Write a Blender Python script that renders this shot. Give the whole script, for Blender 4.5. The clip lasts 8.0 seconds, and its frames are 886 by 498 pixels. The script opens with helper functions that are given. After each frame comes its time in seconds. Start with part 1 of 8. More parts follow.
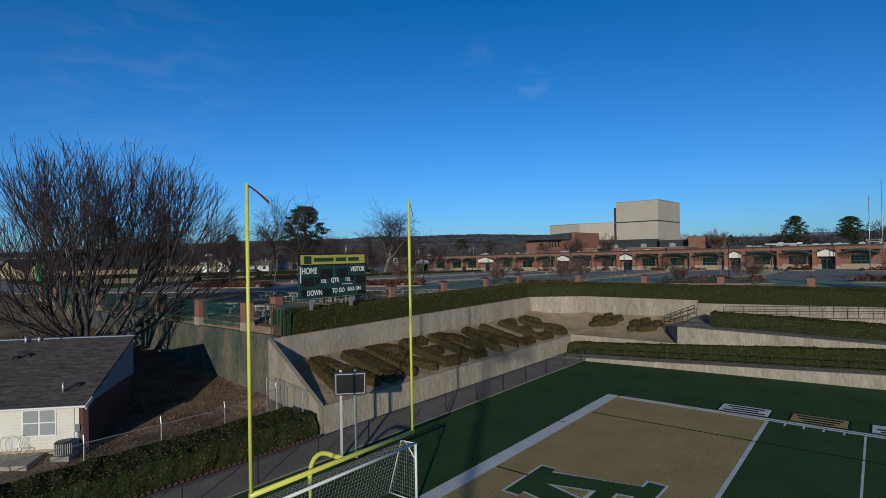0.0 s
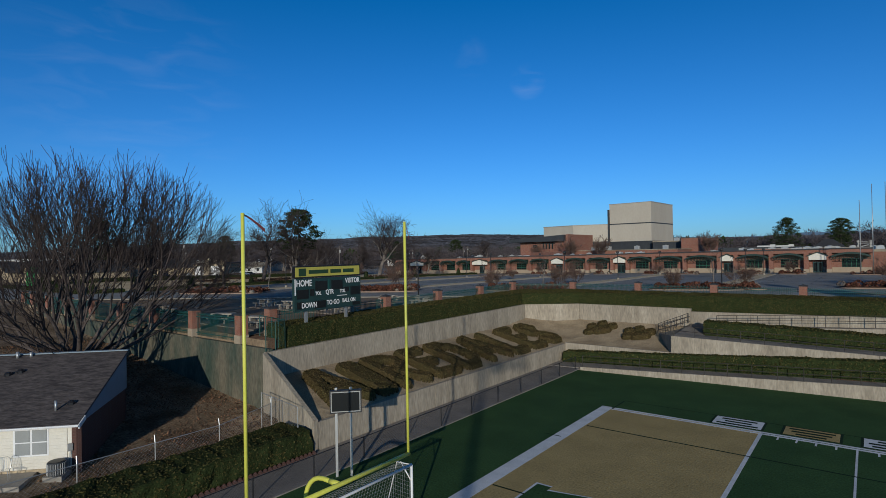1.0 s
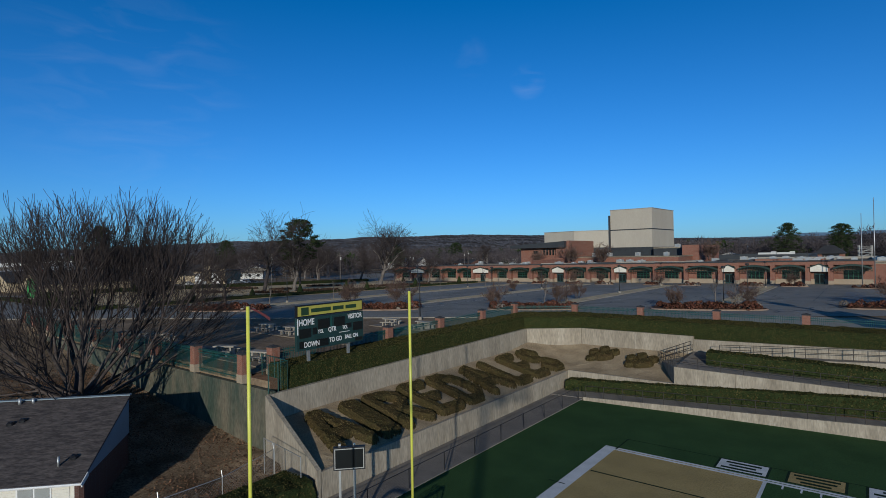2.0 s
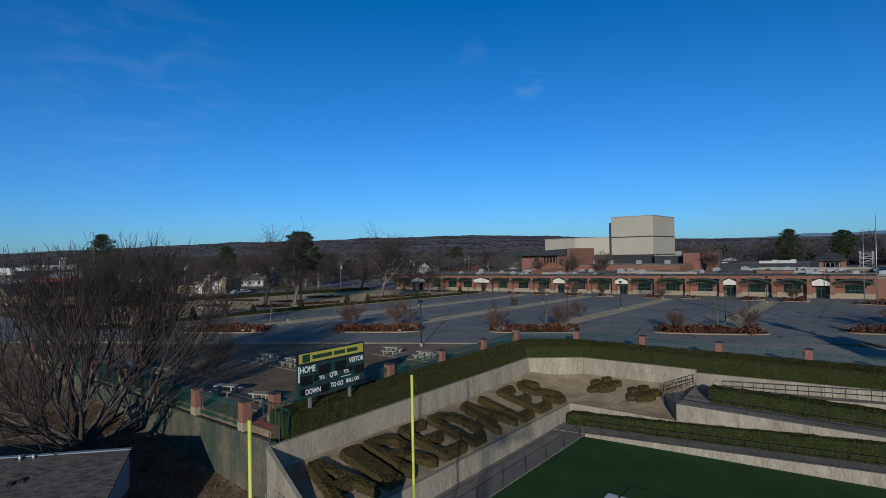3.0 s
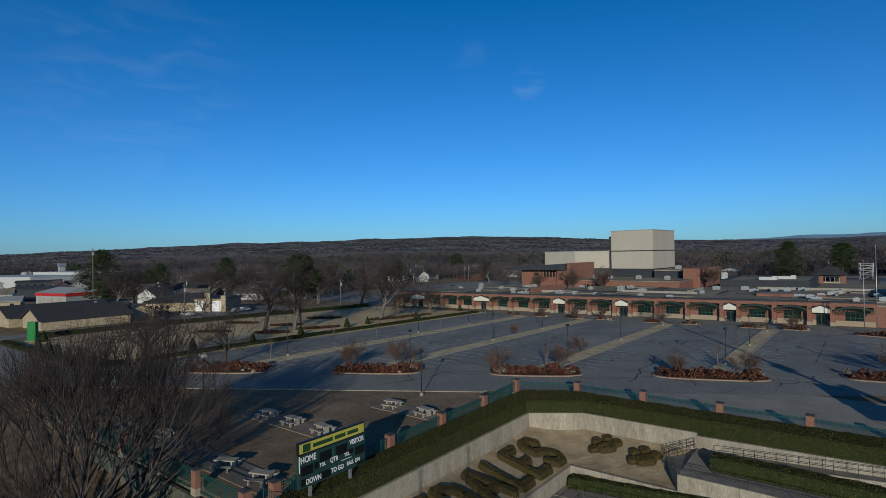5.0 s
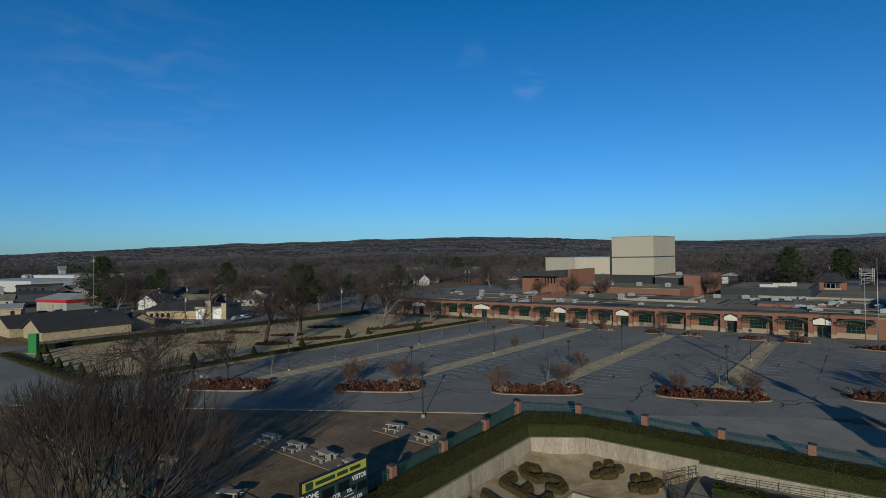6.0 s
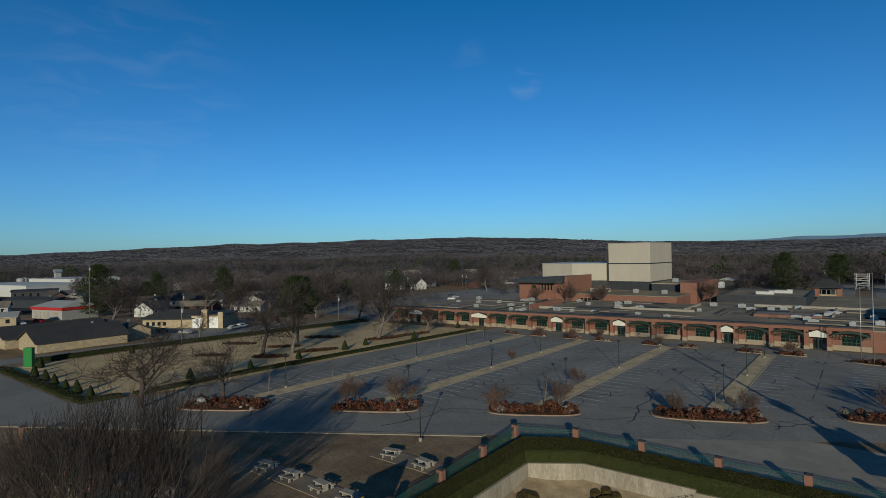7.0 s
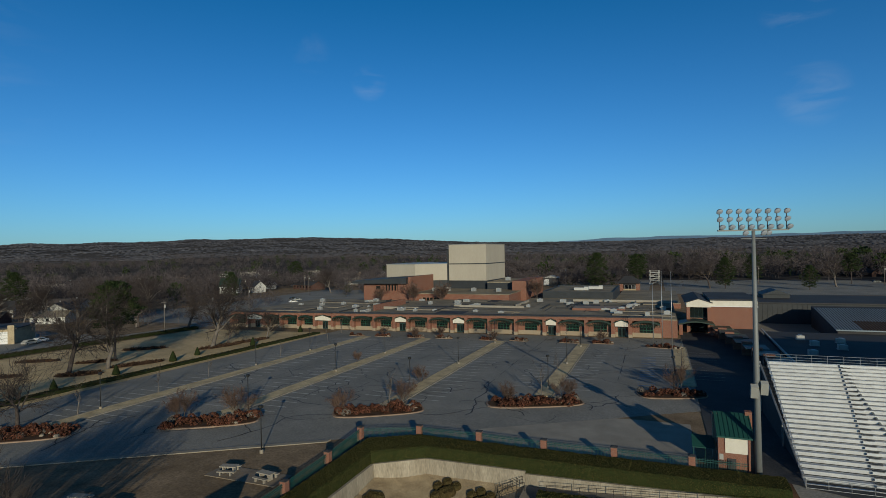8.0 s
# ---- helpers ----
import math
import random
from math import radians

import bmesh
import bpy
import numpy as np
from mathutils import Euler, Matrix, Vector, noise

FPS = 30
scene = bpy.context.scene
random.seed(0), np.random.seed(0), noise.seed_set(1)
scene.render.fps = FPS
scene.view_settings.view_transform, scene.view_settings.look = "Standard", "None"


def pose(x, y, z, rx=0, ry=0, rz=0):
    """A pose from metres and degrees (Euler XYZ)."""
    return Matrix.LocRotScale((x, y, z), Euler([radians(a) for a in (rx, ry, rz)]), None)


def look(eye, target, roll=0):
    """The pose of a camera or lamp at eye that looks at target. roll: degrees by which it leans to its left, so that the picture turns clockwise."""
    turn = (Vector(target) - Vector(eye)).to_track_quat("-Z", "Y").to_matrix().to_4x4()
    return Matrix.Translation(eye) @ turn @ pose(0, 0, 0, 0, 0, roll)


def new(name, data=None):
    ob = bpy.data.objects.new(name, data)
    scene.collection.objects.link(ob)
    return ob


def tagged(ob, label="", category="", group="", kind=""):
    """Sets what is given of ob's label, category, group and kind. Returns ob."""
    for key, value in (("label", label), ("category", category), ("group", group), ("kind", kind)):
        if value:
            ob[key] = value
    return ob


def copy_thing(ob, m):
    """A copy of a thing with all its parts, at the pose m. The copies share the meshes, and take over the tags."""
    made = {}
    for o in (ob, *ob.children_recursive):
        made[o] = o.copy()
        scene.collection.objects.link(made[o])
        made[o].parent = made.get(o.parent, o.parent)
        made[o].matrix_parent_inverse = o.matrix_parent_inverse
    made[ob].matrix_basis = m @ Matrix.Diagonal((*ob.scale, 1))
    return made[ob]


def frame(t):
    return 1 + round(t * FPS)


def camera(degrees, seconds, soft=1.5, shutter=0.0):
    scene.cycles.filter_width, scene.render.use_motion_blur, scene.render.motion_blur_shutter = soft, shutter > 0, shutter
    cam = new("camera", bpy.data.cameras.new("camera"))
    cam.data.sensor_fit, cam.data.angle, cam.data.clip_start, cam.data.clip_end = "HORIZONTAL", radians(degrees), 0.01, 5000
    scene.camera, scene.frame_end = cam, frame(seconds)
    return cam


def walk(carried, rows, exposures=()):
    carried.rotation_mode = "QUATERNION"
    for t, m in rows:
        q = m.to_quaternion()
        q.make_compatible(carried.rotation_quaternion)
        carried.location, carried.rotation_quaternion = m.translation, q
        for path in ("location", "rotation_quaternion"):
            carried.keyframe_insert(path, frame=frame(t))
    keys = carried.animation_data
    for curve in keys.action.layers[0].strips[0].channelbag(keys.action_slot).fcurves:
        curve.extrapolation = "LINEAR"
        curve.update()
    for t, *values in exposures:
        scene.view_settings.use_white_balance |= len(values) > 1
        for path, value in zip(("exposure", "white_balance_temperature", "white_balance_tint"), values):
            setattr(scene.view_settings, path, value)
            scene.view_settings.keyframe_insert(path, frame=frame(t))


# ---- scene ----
# ---- camera: x along the sideline, y along the end line, z up from the turf ----
cam = camera(78.5, 8.0, soft=0.25)
ROWS = [  # seconds, x, y, z, yaw, pitch, roll
    (0.0, 0.00, 0.00, 10.13, 38.85, 0.55, 1.00),
    (0.2, -0.01, -0.01, 10.14, 38.50, 0.54, 1.00),
    (0.5, -0.02, -0.02, 10.22, 38.23, 0.53, 1.00),
    (1.0, -0.04, -0.05, 11.01, 38.21, 0.53, 1.02),
    (1.5, -0.13, -0.08, 12.28, 38.21, 0.52, 1.00),
    (3.0, -0.32, 0.02, 17.10, 38.29, 0.55, 1.02),
    (3.5, -0.37, 0.08, 18.73, 38.28, 0.55, 1.02),
    (4.0, -0.33, 0.10, 20.41, 38.28, 0.56, 1.02),
    (4.5, -0.31, 0.09, 22.03, 38.26, 0.57, 0.99),
    (6.0, -0.43, -0.05, 26.13, 38.27, 0.59, 0.93),
    (6.5, -0.48, -0.06, 27.86, 38.27, 0.61, 0.91),
    (6.9, -0.45, -0.04, 28.92, 38.24, 0.60, 0.93),
    (7.0, -0.42, -0.05, 29.12, 37.95, 0.59, 0.95),
    (7.1, -0.38, -0.12, 29.27, 36.05, 0.55, 0.97),
    (7.2, -0.32, -0.20, 29.37, 32.60, 0.50, 1.01),
    (7.3, -0.26, -0.28, 29.43, 29.40, 0.45, 1.04),
    (7.4, -0.20, -0.36, 29.46, 26.80, 0.40, 1.07),
    (7.5, -0.15, -0.43, 29.48, 24.53, 0.37, 1.09),
    (7.6, -0.16, -0.52, 29.49, 23.15, 0.35, 1.10),
    (7.8, -0.19, -0.64, 29.51, 21.85, 0.33, 1.11),
    (8.0, -0.21, -0.72, 29.53, 21.58, 0.32, 1.12),
]
EXPOSURES = [(0.0, -0.12, 6050, 5), (2.0, -0.12, 5830, 4), (4.0, -0.12, 5850, 3), (6.0, -0.12, 6400, 0), (8.0, -0.12, 6850, -2)]
walk(cam, [(t, pose(x, y, z, 90 + pitch, roll, yaw)) for t, x, y, z, yaw, pitch, roll in ROWS], EXPOSURES)

# ---- world and sun ----
SUN_DIR = Vector((0.528, -0.849, 0.0)).normalized()   # towards the sun, in plan
SUN_ELEV = radians(13.5)
world = bpy.data.worlds.new("sky")
scene.world = world
world.use_nodes = True
wn, wl = world.node_tree.nodes, world.node_tree.links
wn.clear()
sky = wn.new("ShaderNodeTexSky")
sky.sky_type = "NISHITA"
sky.sun_disc = False
sky.sun_elevation = SUN_ELEV
sky.sun_rotation = math.atan2(SUN_DIR.x, SUN_DIR.y)
sky.altitude, sky.air_density, sky.dust_density, sky.ozone_density = 150, 1.0, 0.4, 3.0
back = wn.new("ShaderNodeBackground")
back.inputs["Strength"].default_value = 0.131
wout = wn.new("ShaderNodeOutputWorld")
# deep, dry winter blue: the tint follows the height above the horizon
wco = wn.new("ShaderNodeTexCoord")
wsep = wn.new("ShaderNodeSeparateXYZ")
wl.new(wco.outputs["Generated"], wsep.inputs[0])
wramp = wn.new("ShaderNodeValToRGB")
wramp.color_ramp.elements[0].position, wramp.color_ramp.elements[0].color = 0.0, (0.36, 0.63, 1.1, 1)
wramp.color_ramp.elements[1].position, wramp.color_ramp.elements[1].color = 0.45, (0.06, 0.475, 0.81, 1)
for at_, tint in ((0.62, (0.19, 0.25, 0.33, 1)), (1.0, (0.16, 0.19, 0.23, 1))):
    wramp.color_ramp.elements.new(at_).color = tint
wl.new(wsep.outputs["Z"], wramp.inputs["Fac"])
wmul = wn.new("ShaderNodeMix")
wmul.data_type, wmul.blend_type = "RGBA", "MULTIPLY"
wmul.inputs["Factor"].default_value = 1.0
wl.new(sky.outputs[0], wmul.inputs["A"])
wl.new(wramp.outputs["Color"], wmul.inputs["B"])
# thin wisps of cirrus, each round a direction of its own
wsum = None
wnoise = wn.new("ShaderNodeTexNoise")
wnoise.inputs["Scale"].default_value, wnoise.inputs["Detail"].default_value, wnoise.inputs["Distortion"].default_value = 9.0, 5, 0.8
wmap = wn.new("ShaderNodeMapping")
wmap.inputs["Scale"].default_value = (1.0, 1.0, 4.0)
wl.new(wco.outputs["Generated"], wmap.inputs["Vector"]), wl.new(wmap.outputs[0], wnoise.inputs["Vector"])
wcut = wn.new("ShaderNodeMapRange")
wcut.inputs["From Min"].default_value, wcut.inputs["From Max"].default_value = 0.45, 0.75
wl.new(wnoise.outputs["Fac"], wcut.inputs["Value"])
for yaw, lift, reach, power in ((68.0, 15.5, 0.978, 0.05), (29.0, 17.3, 0.9994, 0.12), (35.0, 20.0, 0.9992, 0.05), (-12.0, 20.5, 0.9985, 0.1), (-13.0, 13.0, 0.9985, 0.1), (110.0, 24.0, 0.96, 0.1), (-70.0, 30.0, 0.95, 0.1)):
    wdot = wn.new("ShaderNodeVectorMath")
    wdot.operation = "DOT_PRODUCT"
    wdot.inputs[1].default_value = (-math.sin(radians(yaw)) * math.cos(radians(lift)), math.cos(radians(yaw)) * math.cos(radians(lift)), math.sin(radians(lift)))
    wl.new(wco.outputs["Generated"], wdot.inputs[0])
    wr = wn.new("ShaderNodeMapRange")
    wr.interpolation_type = "SMOOTHSTEP"
    wr.inputs["From Min"].default_value, wr.inputs["From Max"].default_value, wr.inputs["To Max"].default_value = reach, 1.0, power
    wl.new(wdot.outputs["Value"], wr.inputs["Value"])
    wadd = wn.new("ShaderNodeMath")
    wadd.operation = "ADD"
    wl.new(wr.outputs[0], wadd.inputs[0])
    wadd.inputs[1].default_value = 0.0
    if wsum:
        wl.new(wsum, wadd.inputs[1])
    wsum = wadd.outputs[0]
wveil = wn.new("ShaderNodeMath")
wveil.operation = "MULTIPLY"
wl.new(wsum, wveil.inputs[0]), wl.new(wcut.outputs[0], wveil.inputs[1])
wcloud = wn.new("ShaderNodeMix")
wcloud.data_type = "RGBA"
wcloud.inputs["B"].default_value = (5.2, 5.2, 5.4, 1)
wl.new(wveil.outputs[0], wcloud.inputs["Factor"]), wl.new(wmul.outputs["Result"], wcloud.inputs["A"])
wl.new(wcloud.outputs["Result"], back.inputs["Color"])
wl.new(back.outputs[0], wout.inputs["Surface"])
sun_data = bpy.data.lights.new("sun", "SUN")
sun_data.energy, sun_data.angle, sun_data.color = 3.5, radians(0.53), (1.0, 0.865, 0.71)
sun = new("sun", sun_data)
sun.matrix_world = look(Vector((0, 0, 60)) + Vector((SUN_DIR.x * math.cos(SUN_ELEV), SUN_DIR.y * math.cos(SUN_ELEV), math.sin(SUN_ELEV))) * 40, (0, 0, 60))


# ---- materials ----
def mat(name, colour, rough=0.8, other=None, scale=4.0, fine=40.0, amount=0.5, grain=0.25, bump=0.2, bump_scale=None, metal=0.0, stretch=(1, 1, 1), island=0.0, spec=0.3):
    """Principled surface: two colours mixed by a broad noise, a fine grain over them and a fine relief."""
    m = bpy.data.materials.new(name)
    m.use_nodes = True
    n, l = m.node_tree.nodes, m.node_tree.links
    p = n["Principled BSDF"]
    p.inputs["Roughness"].default_value = rough
    p.inputs["Metallic"].default_value = metal
    p.inputs["Specular IOR Level"].default_value = spec
    co = n.new("ShaderNodeTexCoord")
    mp = n.new("ShaderNodeMapping")
    mp.inputs["Scale"].default_value = stretch
    l.new(co.outputs["Object"], mp.inputs["Vector"])
    other = other or tuple(c * 0.7 for c in colour)
    big = n.new("ShaderNodeTexNoise")
    big.inputs["Scale"].default_value, big.inputs["Detail"].default_value, big.inputs["Roughness"].default_value = scale, 5, 0.6
    l.new(mp.outputs[0], big.inputs["Vector"])
    ramp = n.new("ShaderNodeMapRange")
    ramp.inputs["From Min"].default_value, ramp.inputs["From Max"].default_value = 0.35, 0.65
    ramp.inputs["To Max"].default_value = amount * 2 if amount < 0.5 else 1.0
    l.new(big.outputs["Fac"], ramp.inputs["Value"])
    mix = n.new("ShaderNodeMix")
    mix.data_type = "RGBA"
    mix.inputs["A"].default_value, mix.inputs["B"].default_value = (*colour, 1), (*other, 1)
    l.new(ramp.outputs[0], mix.inputs["Factor"])
    small = n.new("ShaderNodeTexNoise")
    small.inputs["Scale"].default_value, small.inputs["Detail"].default_value = fine, 3
    l.new(mp.outputs[0], small.inputs["Vector"])
    g = n.new("ShaderNodeMapRange")
    g.inputs["From Min"].default_value, g.inputs["From Max"].default_value = 0.25, 0.75
    g.inputs["To Min"].default_value, g.inputs["To Max"].default_value = 1 - grain, 1 + grain
    l.new(small.outputs["Fac"], g.inputs["Value"])
    value = g.outputs[0]
    if island:
        geo = n.new("ShaderNodeNewGeometry")
        r = n.new("ShaderNodeMapRange")
        r.inputs["To Min"].default_value, r.inputs["To Max"].default_value = 1 - island, 1 + island
        l.new(geo.outputs["Random Per Island"], r.inputs["Value"])
        mul = n.new("ShaderNodeMath")
        mul.operation = "MULTIPLY"
        l.new(value, mul.inputs[0]), l.new(r.outputs[0], mul.inputs[1])
        value = mul.outputs[0]
    sc = n.new("ShaderNodeVectorMath")
    sc.operation = "SCALE"
    l.new(mix.outputs["Result"], sc.inputs[0]), l.new(value, sc.inputs["Scale"])
    l.new(sc.outputs[0], p.inputs["Base Color"])
    if bump:
        b = n.new("ShaderNodeBump")
        b.inputs["Strength"].default_value, b.inputs["Distance"].default_value = bump, 0.05
        l.new(small.outputs["Fac"], b.inputs["Height"])
        l.new(b.outputs[0], p.inputs["Normal"])
    return m


def brick_mat(name, c1, c2, mortar, width=0.22, row=0.075):
    m = mat(name, c1, 0.85, c2, 0.6, 12, 0.5, 0.2, 0.1)
    n, l = m.node_tree.nodes, m.node_tree.links
    p = n["Principled BSDF"]
    old = p.inputs["Base Color"].links[0].from_socket
    geo = n.new("ShaderNodeTexCoord")
    sep = n.new("ShaderNodeSeparateXYZ")
    l.new(geo.outputs["Object"], sep.inputs[0])
    add = n.new("ShaderNodeMath")
    l.new(sep.outputs["X"], add.inputs[0]), l.new(sep.outputs["Y"], add.inputs[1])
    com = n.new("ShaderNodeCombineXYZ")
    l.new(add.outputs[0], com.inputs["X"]), l.new(sep.outputs["Z"], com.inputs["Y"])
    br = n.new("ShaderNodeTexBrick")
    br.inputs["Scale"].default_value = 1.0
    br.inputs["Brick Width"].default_value, br.inputs["Row Height"].default_value = width, row
    br.inputs["Mortar Size"].default_value = 0.006
    br.inputs["Mortar"].default_value = (*mortar, 1)
    br.inputs["Color2"].default_value = (*c2, 1)
    l.new(com.outputs[0], br.inputs["Vector"]), l.new(old, br.inputs["Color1"])
    l.new(br.outputs["Color"], p.inputs["Base Color"])
    return m


def plain(name, colour, rough=0.5, metal=0.0, spec=0.4):
    return mat(name, colour, rough, tuple(c * 0.85 for c in colour), 1.5, 25, 0.3, 0.06, 0.03, metal=metal, spec=spec)


